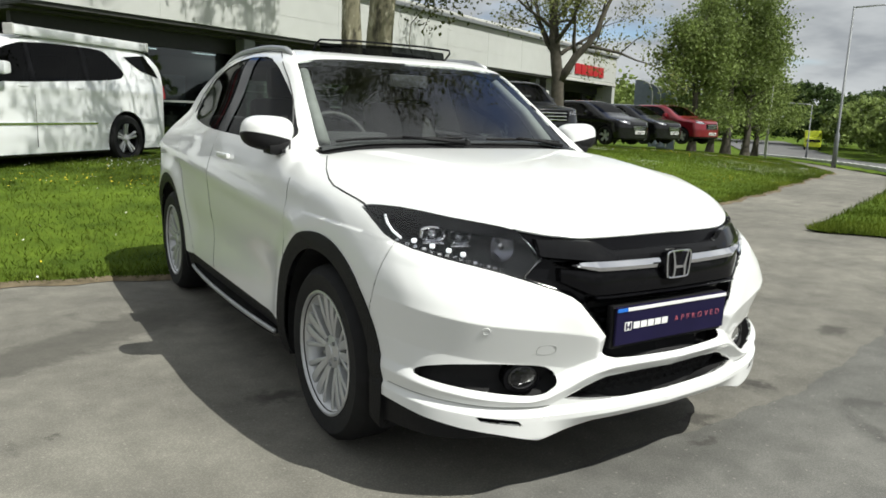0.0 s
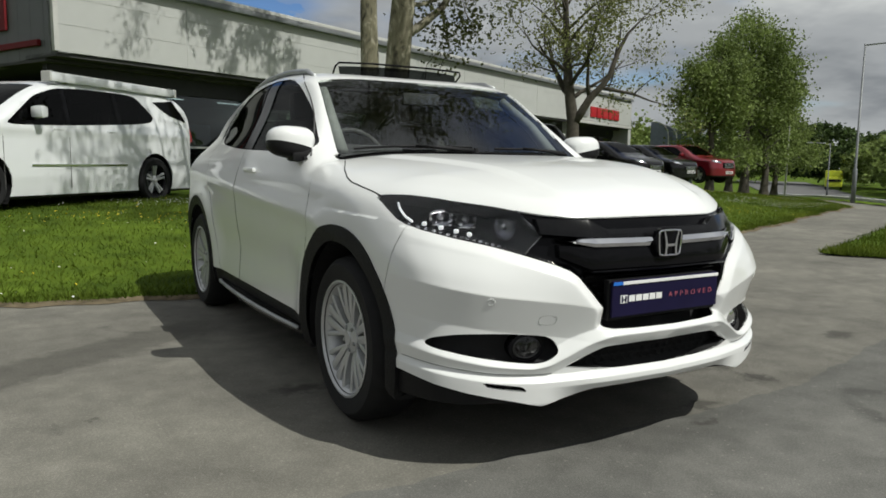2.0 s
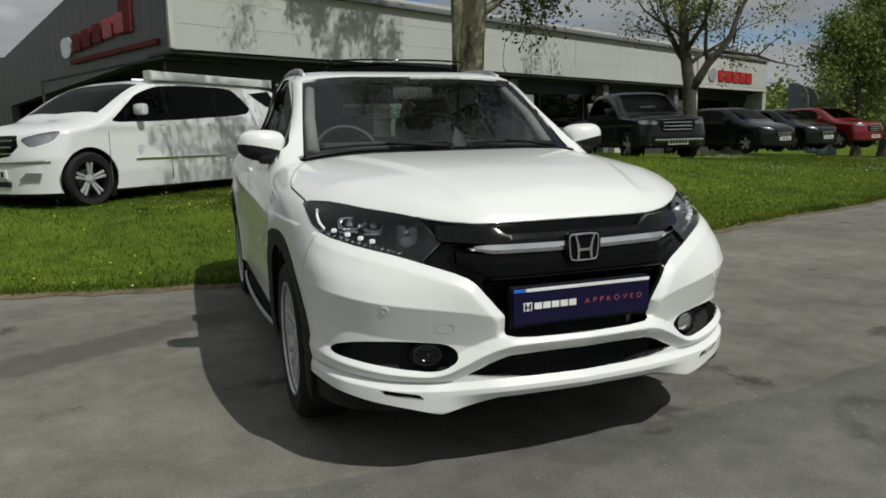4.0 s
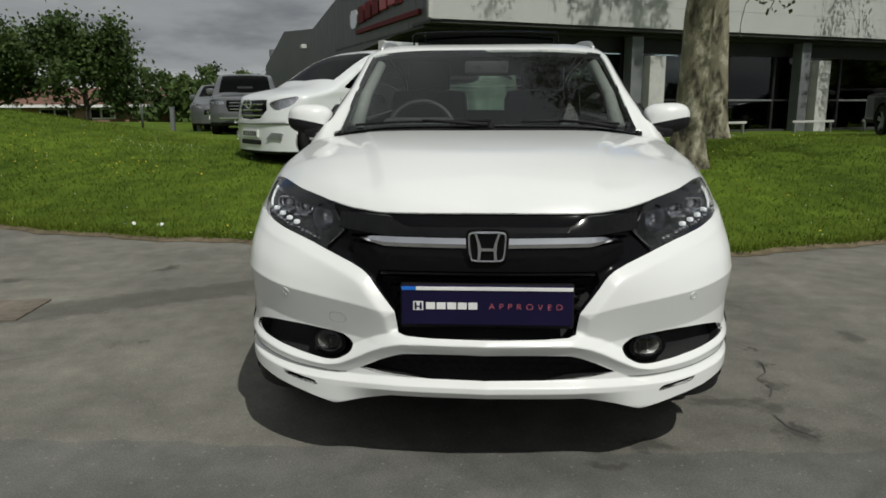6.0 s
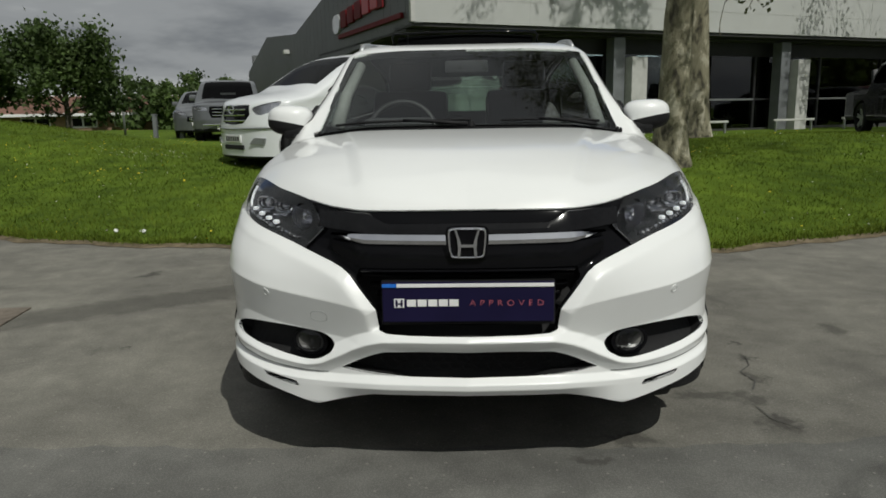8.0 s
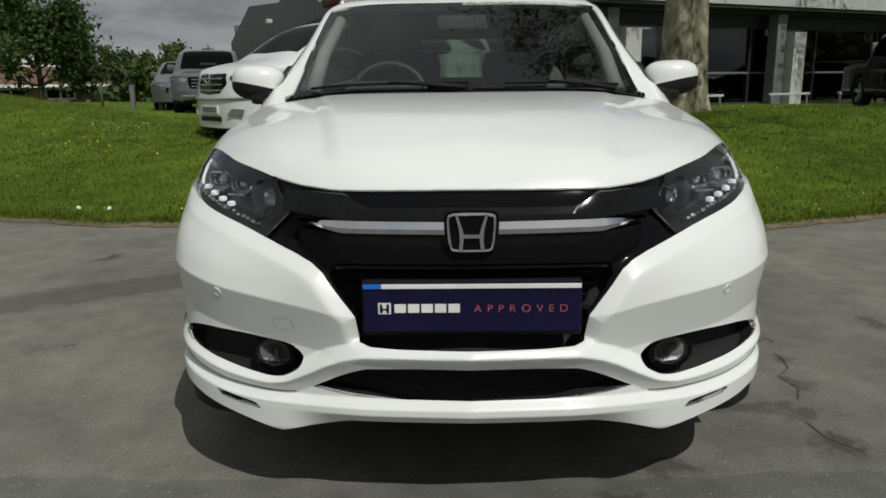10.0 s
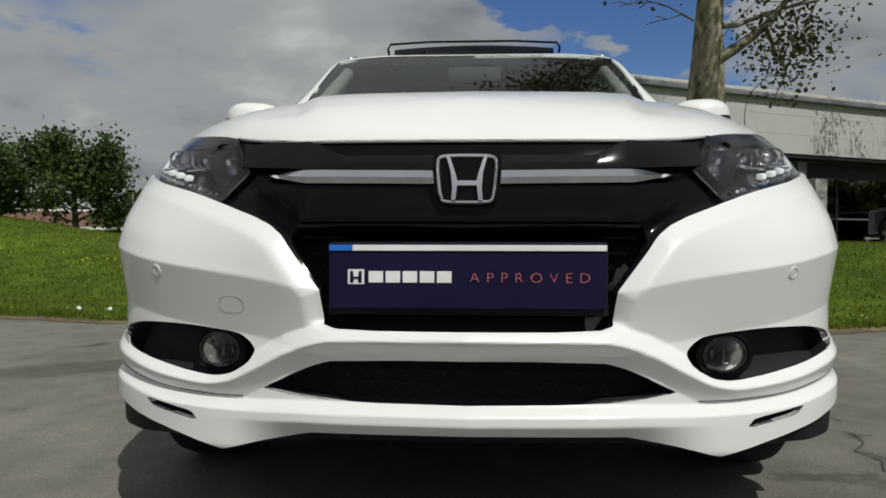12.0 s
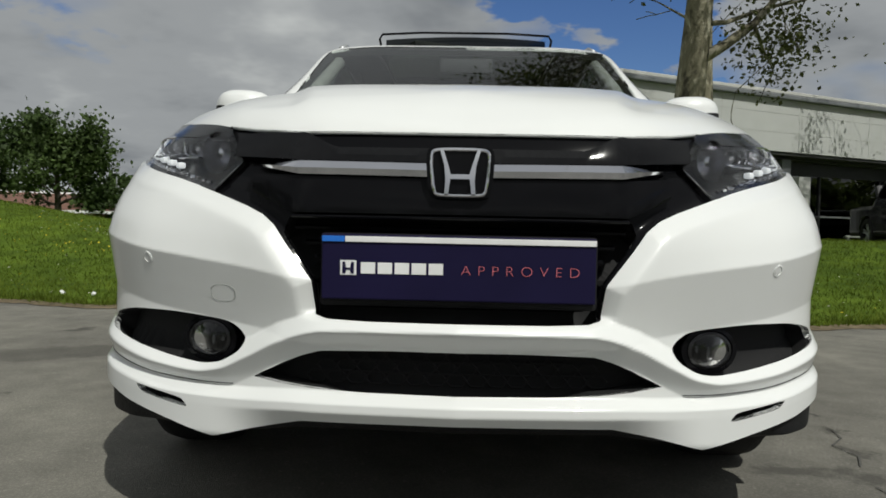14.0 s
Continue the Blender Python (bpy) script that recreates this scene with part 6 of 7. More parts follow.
# ---- other vehicles ----
def build_vehicle(name, label, m, prof, half_w, paint, wheels, wheel_r, belt, screen, glass_poly, pillars, lamps, grille, tumble=0.16, clad=0.3, category="car", bed=None, res=(64, 96, 56), split=0.0):
    """A vehicle, its front at y = 0 and its length along +y. prof: roof line (y, z); screen: (y0, y1); glass_poly: side window outline (y, z);
    pillars: y of the posts; lamps, grille: outlines (|x|, z) on the nose."""
    root = thing(name, label, category, m)
    L = prof[-1][0]
    top = max(z for _, z in prof)

    def f(x, y, z):
        a = np.abs(x)
        fr = 0.30 * (a / half_w) ** 3 + 0.10 * np.maximum(z - 0.65, 0) * (1 + 2 * a) - y
        sx = half_w - tumble * np.maximum(z - belt, 0) / max(top - belt, 0.1) * 1.0 - 0.10 * np.maximum(0.45 - z, 0) + 0.012 * np.exp(-(((z - belt + 0.12) / 0.06) ** 2))
        sd = a - sx
        tp = (z - spl(y, prof) + 0.10 * (a / half_w) ** 4) * 0.8
        rr = y - (L - 0.14 * (a / half_w) ** 4)
        return smax(smax(smax(fr, sd, 0.10), tp, 0.045), smax(rr, clad * 0.75 - z, 0.03), 0.06)

    V, T = box_shell(f, (-half_w - 0.25, -0.3, -0.05), (half_w + 0.25, L + 0.3, top + 0.35), *res, (0.8, L - 0.9, 0.65))
    hub = np.where(np.abs(V[:, 0]) > half_w * 0.55, np.min([np.hypot(V[:, 1] - y, V[:, 2] - wheel_r) for y in wheels], axis=0), FAR)
    V, _, T = cut(V, T, hub - wheel_r * 1.17)
    V, low, T = cut(V, T, V[:, 2] - clad)
    V, scr, T = cut(V, T, np.where((V[:, 1] > screen[0] - 0.15) & (V[:, 1] < screen[1] + 0.2) & (V[:, 2] > belt - 0.1),
                                   poly_sdf(V[:, 0], V[:, 1], mirrored([(0, screen[0]), (half_w * 0.80, screen[0] + 0.06), (half_w - tumble * 0.95 - 0.12, screen[1]), (0, screen[1])])), FAR))
    V, win, T = cut(V, T, np.where(np.abs(V[:, 0]) > half_w - tumble - 0.12, poly_sdf(V[:, 1], V[:, 2], smooth_poly(glass_poly, 2, 0.15)), FAR))
    V, lp, T = cut(V, T, np.where(V[:, 1] < 0.7, poly_sdf(np.abs(V[:, 0]), V[:, 2], smooth_poly(lamps, 1, 0.2)), FAR))
    V, gr, T = cut(V, T, np.where(V[:, 1] < 0.5, poly_sdf(V[:, 0], V[:, 2], mirrored(grille)), FAR))
    N = normals_of(V, np.concatenate([T, scr, win, lp, gr, low]))
    my, left = (lambda Q: V[Q].mean(1)[:, 1]), (lambda Q: V[Q].mean(1)[:, 0] < 0)
    shell_part("body", V, T, N, paint, root, wall=0.012)
    shell_part("lower_trim", V, low, N, M_CLAD, root, depth=0.01)
    shell_part("windscreen", V, scr, N, M_DARKGLASS, root, depth=0.005).visible_shadow = False
    cuts = [0] + pillars + [99]
    for a, b in zip(cuts, cuts[1:]):
        for s in (True, False):
            Q = win[(left(win) == s) & (my(win) > a + 0.045) & (my(win) < b - 0.045)]
            if len(Q):
                shell_part("side_window", V, Q, N, M_DARKGLASS, root, depth=0.006).visible_shadow = False
    for p in pillars:
        for s in (True, False):
            Q = win[(left(win) == s) & (np.abs(my(win) - p) <= 0.05)]
            if len(Q):
                shell_part("window_post", V, Q, N, M_BLACKGLOSS, root, depth=0.002)
    for s in (True, False):
        Q = lp[left(lp) == s]
        if len(Q):
            h = shell_part("headlamp", V, Q, N, M_LAMPGLASS, root, depth=0.02)
            shell_part("lamp_glass", V, Q, N, M_LENS, h, depth=0.001).visible_shadow = False
    if len(gr):
        shell_part("grille", V, gr, N, M_BLACKGLOSS, root, depth=0.02)
        zs = [z for _, z in grille]
        for k in range(3):
            z = min(zs) + (max(zs) - min(zs)) * (k + 0.75) / 3.6
            hw = max(x for x, q in grille) * 0.8
            part("grille_bar", box((hw * 2, 0.02, 0.022), (0, 0.012 + 0.1 * max(z - 0.65, 0), z), 0.006), M_CHROME, root)
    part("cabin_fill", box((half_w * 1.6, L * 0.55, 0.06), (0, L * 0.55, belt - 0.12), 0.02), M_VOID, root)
    for y in np.linspace(screen[1] + 0.35, L - 1.3, 2):
        for x in (-0.4, 0.4):
            part("seat", box((0.46, 0.14, 0.62), (x, y + 0.2, belt + 0.1), 0.05, Matrix.Rotation(radians(-14), 4, "X")), M_SEAT, root, smooth=True)
    # bumper intake, plate, fogs, mirrors, handles
    part("number_plate", box((0.52, 0.02, 0.11), (0, -0.012, 0.46), 0.003), M_PLATEWHITE, root, "pale number plate with plain bars")
    for k in range(6):
        part("plate_bar", box((0.045, 0.004, 0.07), (-0.19 + 0.075 * k, -0.024, 0.46)), M_CLAD, root)
    for s in (-1, 1):
        part("fog_lamp", cyl(0.05, 0.045, 0.05, Matrix.Translation((s * half_w * 0.68, 0.14, 0.42)) @ Matrix.Rotation(radians(90), 4, "X"), 16, bevel=0.008), M_LAMPGLASS, root)
        part("door_mirror", box((0.20, 0.12, 0.16), (s * (half_w + 0.08), screen[0] + 0.55, belt + 0.10), 0.05), paint, root, smooth=True)
        part("mirror_stalk", box((0.12, 0.06, 0.06), (s * (half_w - 0.02), screen[0] + 0.56, belt + 0.03), 0.015), M_CLAD, root)
        for p in pillars[:2]:
            part("door_handle", box((0.03, 0.18, 0.03), (s * (half_w + 0.005), p - 0.18, belt - 0.10), 0.01), paint, root, smooth=True)
        part("side_strip", box((0.014, L * 0.36, 0.03), (s * (half_w + 0.004), L * 0.47, 0.60), 0.005), M_CHROME if split else paint, root)
        for q in pillars[:1] + [pillars[0] - 1.05]:
            part("door_seam", box((0.006, 0.008, belt - clad - 0.18), (s * (half_w - 0.001), q, (belt + clad) / 2)), M_GAP, root)
    w0 = None
    for y in wheels:
        for s in (-1, 1):
            mm = Matrix.Translation((s * (half_w - 0.115), y, wheel_r)) @ Matrix.Rotation(0 if s < 0 else math.pi, 4, "Z")
            if w0 is None:
                w0 = make_wheel(wheel_r * 0.68, wheel_r, 0.215, M_BLACKGLOSS)
                w0.parent = root
                w0.matrix_basis = mm
            else:
                copy_thing(w0, mm)
            lin = lathe([(0.0, -0.17), (wheel_r * 1.2, -0.17), (wheel_r * 1.2, 0.09)], 32, Matrix.Translation((s * (half_w - 0.13), y, wheel_r)) @ Matrix.Rotation(s * radians(90), 4, "Y"))
            bmesh.ops.delete(lin, geom=[q for q in lin.faces if q.calc_center_median().z < clad * 0.6], context="FACES")
            part("wheel_well", lin, M_VOID, root)
    return root


def set_at(x, y, z, turn):
    return Matrix.Translation((x, y, z)) @ Matrix.Rotation(radians(turn), 4, "Z")


VAN_M = set_at(-3.494, 8.667, 0.335, -46.9)
van = build_vehicle("people_carrier", "white people carrier with a roof awning parked on the lawn", VAN_M,
                    [(0, 0.80), (0.08, 0.95), (0.25, 1.05), (0.80, 1.17), (0.92, 1.23), (1.70, 1.66), (2.0, 1.735), (2.7, 1.78), (3.7, 1.78), (4.4, 1.73), (4.66, 1.58), (4.85, 1.05)], 0.95, M_VANWHITE,
                    (0.69, 3.80), 0.36, 1.18, (0.94, 1.75), [(1.02, 1.10), (1.22, 1.25), (1.55, 1.50), (1.92, 1.62), (2.4, 1.655), (3.2, 1.66), (3.48, 1.635), (3.68, 1.48), (3.82, 1.34), (3.74, 1.26), (3.4, 1.215), (2.0, 1.13)], [2.05, 3.02],
                    [(0.44, 0.90), (0.60, 0.78), (0.84, 0.86), (0.90, 1.0), (0.72, 0.97)], [(0, 0.66), (0.30, 0.68), (0.44, 0.80), (0.40, 0.95), (0, 0.95)], tumble=0.14, clad=0.21, category="van", split=1)
ring = [(0.085 * math.cos(a), -0.012, 0.885 + 0.06 * math.sin(a)) for a in np.linspace(0, 2 * math.pi, 25)[:-1]]
part("front_badge", tube(ring, 0.012, 6, closed=True), M_CHROME, van, "chrome oval badge", smooth=True)
part("bumper_strip", tube([(x, 0.30 * (abs(x) / 0.95) ** 3 - 0.006, 0.60 + 0.02 * abs(x)) for x in np.linspace(-0.84, 0.84, 19)], 0.016, 6), M_STEEL, van, "satin strip across the bumper", smooth=True)
part("bumper_intake", box((0.62, 0.04, 0.07), (0, 0.006, 0.335), 0.02), M_VOID, van)
for s in (-1, 1):
    part("bumper_scoop", prism([(-0.15, -0.045), (0.13, -0.045), (0.16, 0.04), (-0.04, 0.05)] if s > 0 else [(0.04, 0.05), (-0.16, 0.04), (-0.13, -0.045), (0.15, -0.045)], 0.03, Matrix.Translation((s * 0.60, 0.085, 0.43)) @ Matrix.Rotation(s * radians(20), 4, "Z") @ Matrix.Rotation(radians(90), 4, "X")), M_STEEL, van, "pale grey bumper scoop")
aw = part("awning_case", box((0.15, 2.55, 0.13), (0.80, 3.15, 1.775), 0.03), M_VANWHITE, van, "white rolled awning case", smooth=True)
for y in (1.86, 4.44):
    part("awning_end", box((0.16, 0.03, 0.14), (0.80, y, 1.775), 0.012), M_PILLAR, aw)
for y in (2.2, 4.0):
    part("awning_bracket", box((0.16, 0.05, 0.10), (0.72, y, 1.70), 0.01), M_CLAD, aw)
for s in (-1, 1):
    part("tail_lamp", prism([(4.52, 1.20), (4.80, 1.20), (4.83, 1.00), (4.76, 0.98)], 0.05, Matrix(((0, -0.1 * s, s, s * 0.945), (1, 0, 0, 0), (0, 1, 0, 0), (0, 0, 0, 1)))), M_RED, van, "red tail lamp", smooth=True)
part("rear_quarter_window", prism([(3.88, 1.59), (4.02, 1.50), (4.22, 1.40), (4.60, 1.31), (4.52, 1.45), (4.34, 1.64)], 0.012, Matrix(((0, -0.233, 1, 1.224), (1, 0, 0, 0), (0, 1, 0, 0), (0, 0, 0, 1)))), M_DARKGLASS, van)

PICKUP = [(0, 0.85), (0.08, 1.02), (0.35, 1.10), (1.25, 1.18), (1.35, 1.24), (2.0, 1.70), (2.3, 1.76), (3.0, 1.75), (3.25, 1.70), (3.6, 1.14), (3.8, 1.10), (5.2, 1.10)]
PICKGLASS = [(1.75, 1.20), (2.2, 1.56), (2.5, 1.64), (3.0, 1.63), (3.2, 1.50), (3.35, 1.20)]
PLAMP, PGRILLE = [(0.48, 0.88), (0.86, 0.90), (0.88, 1.03), (0.5, 0.98)], [(0, 0.70), (0.40, 0.70), (0.46, 0.85), (0.44, 1.0), (0, 1.0)]
def pickup(name, label, m, paint):
    p = build_vehicle(name, label, m, PICKUP, 0.90, paint, (0.95, 3.95), 0.38, 1.16, (1.3, 2.05), PICKGLASS, [2.6], PLAMP, PGRILLE, tumble=0.17, clad=0.42, category="pickup", res=(52, 90, 48))
    part("bull_bar", box((1.25, 0.05, 0.05), (0, -0.05, 0.52), 0.015), M_CHROME, p, "chrome lower bar")
    part("roll_hoop", tube([(-0.75, 3.5, 1.1), (-0.70, 3.45, 1.62), (0.70, 3.45, 1.62), (0.75, 3.5, 1.1)], 0.035, 8), M_BLACKGLOSS, p)
    part("windscreen_card", box((0.42, 0.01, 0.09), (0.0, 1.62, 1.36), 0.002, Matrix.Rotation(radians(-50), 4, "X")), M_PLATEWHITE, p, "pale price card")
    return p


pickup("pickup_truck", "black double cab pickup with chrome grille", set_at(10.0, 12.4, 0.40, -9), M_BLACKCAR)
pickup("pickup_truck", "silver grey double cab pickup facing the lawn", set_at(-6.35, 17.0, 0.36, 16), M_SILVERCAR)
HATCH = [(0, 0.62), (0.06, 0.80), (0.3, 0.92), (0.9, 1.03), (1.1, 1.12), (1.8, 1.46), (2.1, 1.53), (2.9, 1.54), (3.5, 1.45), (3.85, 1.2), (4.0, 0.8)]
HGLASS = [(1.5, 1.03), (1.95, 1.38), (2.3, 1.45), (3.0, 1.43), (3.4, 1.28), (3.5, 1.08)]
HLAMP, HGRILLE = [(0.40, 0.72), (0.78, 0.80), (0.80, 0.93), (0.5, 0.85)], [(0, 0.52), (0.42, 0.54), (0.40, 0.70), (0, 0.70)]
def hatch(name, label, m, paint, category="car"):
    return build_vehicle(name, label, m, HATCH, 0.87, paint, (0.85, 3.35), 0.32, 1.0, (1.08, 1.92), HGLASS, [2.5], HLAMP, HGRILLE, tumble=0.19, clad=0.27, category=category, res=(44, 70, 40))


hatch("family_car", "black compact people carrier parked behind the lawn", set_at(17.3, 16.4, 0.33, 8), M_BLACKCAR)
hatch("small_car", "black small car in the parking row", set_at(20.7, 17.8, 0.30, 8), M_BLACKCAR)
SUV = [(0, 0.72), (0.06, 0.92), (0.3, 1.03), (1.0, 1.12), (1.2, 1.2), (1.9, 1.58), (2.2, 1.64), (3.2, 1.64), (3.8, 1.55), (4.2, 1.3), (4.4, 0.9)]
SGLASS = [(1.6, 1.13), (2.05, 1.48), (2.4, 1.56), (3.2, 1.55), (3.8, 1.40), (3.85, 1.18)]
build_vehicle("red_crossover", "deep red crossover car at the row's end", set_at(23.85, 18.5, 0.27, 7), SUV, 0.9, M_REDCAR, (0.9, 3.55), 0.34, 1.1, (1.15, 2.0), SGLASS, [2.6],
              [(0.44, 0.84), (0.80, 0.88), (0.83, 1.0), (0.5, 0.95)], [(0, 0.62), (0.42, 0.64), (0.42, 0.86), (0, 0.88)], tumble=0.18, clad=0.34, res=(44, 70, 40))
hatch("dark_car", "dark grey car parked beside the fence", set_at(-8.4, 20.6, 0.40, 14), M_SILVERCAR)
hatch("display_car", "silver car on show inside the glass front", FRAME_M @ set_at(14.2, 3.2, ZG + 0.11, 60), M_SILVERCAR)

# emergency van on the road
amb = thing("emergency_van", "bright yellow high-roofed van far along the road", "van", set_at(91.2, 54.8, float(dip(92)) + 0.05, -58))
part("cab", box((2.0, 1.6, 1.3), (0, 0.9, 1.05), 0.18), M_YELLOW, amb, smooth=True)
part("box_body", box((2.1, 3.6, 2.1), (0, 3.4, 1.5), 0.08), M_YELLOW, amb, smooth=True)
part("cab_glass", box((1.7, 0.05, 0.65), (0, 0.12, 1.38), 0.02, Matrix.Rotation(radians(-18), 4, "X")), M_BLACKGLOSS, amb)
part("cab_front", box((1.9, 0.2, 0.45), (0, 0.1, 0.65), 0.05), M_YELLOW, amb)
for y in (0.95, 4.2):
    for s in (-1, 1):
        part("wheel", lathe([(0, 0.1), (0.36, 0.1), (0.36, -0.1), (0, -0.1)], 24, Matrix.Translation((s * 0.92, y, 0.36)) @ Matrix.Rotation(radians(90), 4, "Y")), M_RUBBER, amb)


# ---- trees ----
def leaf_cloud(points, size, rnd, spread, per, up=0.5):
    """Many small folded leaves strewn round the given points."""
    P = np.repeat(np.array(points, float), per, 0)
    n = len(P)
    P = P + rnd.normal(0, spread, (n, 3)) * (1, 1, 0.8)
    d = rnd.normal(0, 1, (n, 3))
    d /= np.linalg.norm(d, axis=1)[:, None]
    w = np.cross(d, rnd.normal(0, 1, (n, 3)) + (0, 0, up))
    w /= np.maximum(np.linalg.norm(w, axis=1), 1e-6)[:, None]
    s = size * rnd.uniform(0.55, 1.3, n)[:, None]
    nrm = np.cross(d, w)
    verts = np.stack([P - d * s * 0.5, P + w * s * 0.36 + nrm * s * 0.10, P + d * s * 0.5, P - w * s * 0.36 + nrm * s * 0.10], 1).reshape(-1, 3)
    i = np.arange(n) * 4
    faces = np.concatenate([np.stack([i, i + 1, i + 2], 1), np.stack([i, i + 2, i + 3], 1)])
    return verts, faces


def limb(bm, p, d, length, r, depth, rnd, tips, droop, n=6):
    """A bending branch with side branches; the ends collect in tips."""
    pts, rad = [p.copy()], [r]
    steps = max(4, int(length / 0.45))
    for k in range(steps):
        d = (d + Vector(rnd.normal(0, 0.13, 3)) + Vector((0, 0, 0.05 if depth > 1 else -droop))).normalized()
        p = p + d * length / steps
        pts.append(p.copy())
        rad.append(max(r * (1 - 0.8 * (k + 1) / steps), 0.006))
        if depth <= 1 and k > 1:
            tips.append(tuple(p))
        if depth > 0 and k >= 1 and rnd.random() < 0.75:
            side = (d + Vector(rnd.normal(0, 0.75, 3))).normalized()
            limb(bm, p, side, length * rnd.uniform(0.35, 0.6), rad[-1] * 0.6, depth - 1, rnd, tips, droop, 5 if depth > 1 else 4)
    tube(pts, rad, n, bm)
    tips.append(tuple(p))


def build_tree(name, label, base, spine, r0, limbs, leaf, per, spread, bark, leafmat, seed, depth=2, droop=0.03, size_limb=(2.2, 4.0), low=(), keep=None):
    """spine: points of the trunk above its foot (offsets); limbs: how many leave the upper trunk; low: limbs given by hand (start height, direction, length, radius)."""
    rnd = np.random.default_rng(seed)
    root = thing(name, label, "tree", Matrix.Translation(base))
    dense = []
    pts = [Vector(p) for p in spine]
    for a, b in zip(pts, pts[1:]):
        for k in range(6):
            dense.append(a.lerp(b, k / 6))
    dense.append(pts[-1])
    hmax = pts[-1].z
    bm = bmesh.new()
    n = 20
    rings = []
    for p in dense:
        u = max(p.z, 0) / hmax
        r = r0 * (1 - 0.72 * u) + r0 * 0.55 * math.exp(-max(p.z, 0) / 0.28)
        rings.append([bm.verts.new(p + Vector((math.cos(2 * math.pi * k / n), math.sin(2 * math.pi * k / n), 0)) * r * (1 + 0.10 * noise.noise(Vector((k * 0.9 + seed, p.z * 1.3, 0))) + 0.07 * math.sin(3 * 2 * math.pi * k / n + seed))) for k in range(n)])
    for a, b in zip(rings, rings[1:]):
        for k in range(n):
            bm.faces.new((a[k], a[(k + 1) % n], b[(k + 1) % n], b[k]))
    part("trunk", bm, bark, root, smooth=True, angle=80)
    tips, bm = [], bmesh.new()
    for z, d, ln, r in low:
        q = min(dense, key=lambda c: abs(c.z - z))
        limb(bm, q.copy(), Vector(d).normalized(), ln, r, depth, rnd, tips, droop)
    for k in range(limbs):
        u = 0.42 + 0.58 * (k + 0.5) / limbs
        q = min(dense, key=lambda c: abs(c.z - u * hmax))
        a = 2.4 * k + rnd.uniform(-0.4, 0.4)
        d = Vector((math.cos(a), math.sin(a), rnd.uniform(0.35, 0.9))).normalized()
        limb(bm, q.copy(), d, rnd.uniform(*size_limb) * (1.15 - 0.5 * (u - 0.42)), r0 * 0.38 * (1.3 - u), depth, rnd, tips, droop)
    part("branch_work", bm, bark, root, smooth=True, angle=80)
    tips = [t for t in tips if keep is None or keep(t)]
    verts, faces = leaf_cloud(tips, leaf, rnd, spread, per)
    crown = link_mesh("crown", verts, faces, leafmat, root, smooth=False)
    return root


def gz(x, y):
    return (x, y, ground_at(x, y) - 0.03)


build_tree("plane_tree", "tall mottled plane tree with sparse spring leaves on the lawn", gz(2.68, 7.65), [(0, 0, -0.1), (0.02, -0.03, 0.8), (0.03, -0.08, 1.9), (0.10, -0.22, 3.3), (0.18, -0.22, 5.5), (0.5, -0.2, 7.5), (0.9, -0.1, 9.0)], 0.205,
           7, 0.068, 46, 0.21, M_BARK, M_LEAFPLANE, 11, low=((5.0, (-0.38, -1.0, 0.36), 3.0, 0.07), (5.2, (0.02, -1.0, 0.26), 4.0, 0.08), (5.5, (-0.22, -1.0, 0.26), 3.2, 0.07), (2.30, (0.80, -0.1, 0.52), 2.4, 0.080), (5.4, (-0.12, -1.0, 0.2), 4.0, 0.08), (5.4, (0.4, -1.0, 0.4), 3.2, 0.08), (5.9, (-0.45, -1.0, 0.25), 3.2, 0.08), (6.2, (-0.25, -1.0, 0.2), 3.5, 0.08), (5.6, (0.7, -0.9, 0.35), 3.4, 0.08), (3.4, (1.0, -0.15, 0.30), 2.4, 0.05), (2.9, (1.0, 0.25, 0.22), 2.7, 0.035), (3.8, (1.0, 0.1, 0.18), 3.2, 0.05), (3.3, (0.9, 0.5, 0.1), 2.2, 0.03), (4.2, (0.9, -0.3, 0.5), 3.0, 0.08), (3.3, (-0.5, 0.1, 0.1), 0.8, 0.025), (3.7, (-0.5, -0.1, -0.15), 0.8, 0.025), (2.9, (-0.5, 0.0, 0.3), 0.7, 0.02)),
           keep=lambda t: t[2] > 2.45 and not (t[2] - 0.27 < 0.40 * (t[1] + 8.97) and t[0] + 2.66 < 0.245 * (t[1] + 8.97)) and not (t[2] < 4.3 and -0.28 < t[0] < 0.50) and t[1] > -4.6 - 0.5 * min(max(t[0] + 1.92, 0), 1.2) + 0.42 * (t[2] - 5))
build_tree("plane_tree", "pale mottled plane tree standing close to another trunk", gz(4.30, 11.9), [(0, 0, -0.1), (0.0, -0.03, 1.0), (-0.06, -0.05, 2.4), (-0.12, -0.1, 4.5), (0.0, -0.1, 6.6), (0.05, 0.0, 8.6)], 0.23,
           0, 0.10, 44, 0.15, M_BARK, M_LEAFPLANE, 23, low=((8.6, (0.2, 0.0, 1.0), 1.3, 0.016), (8.6, (0.6, 0.0, 0.9), 1.9, 0.018), (8.6, (0.9, 0.05, 0.60), 2.3, 0.020), (8.5, (1.0, -0.05, 0.62), 2.7, 0.020)))
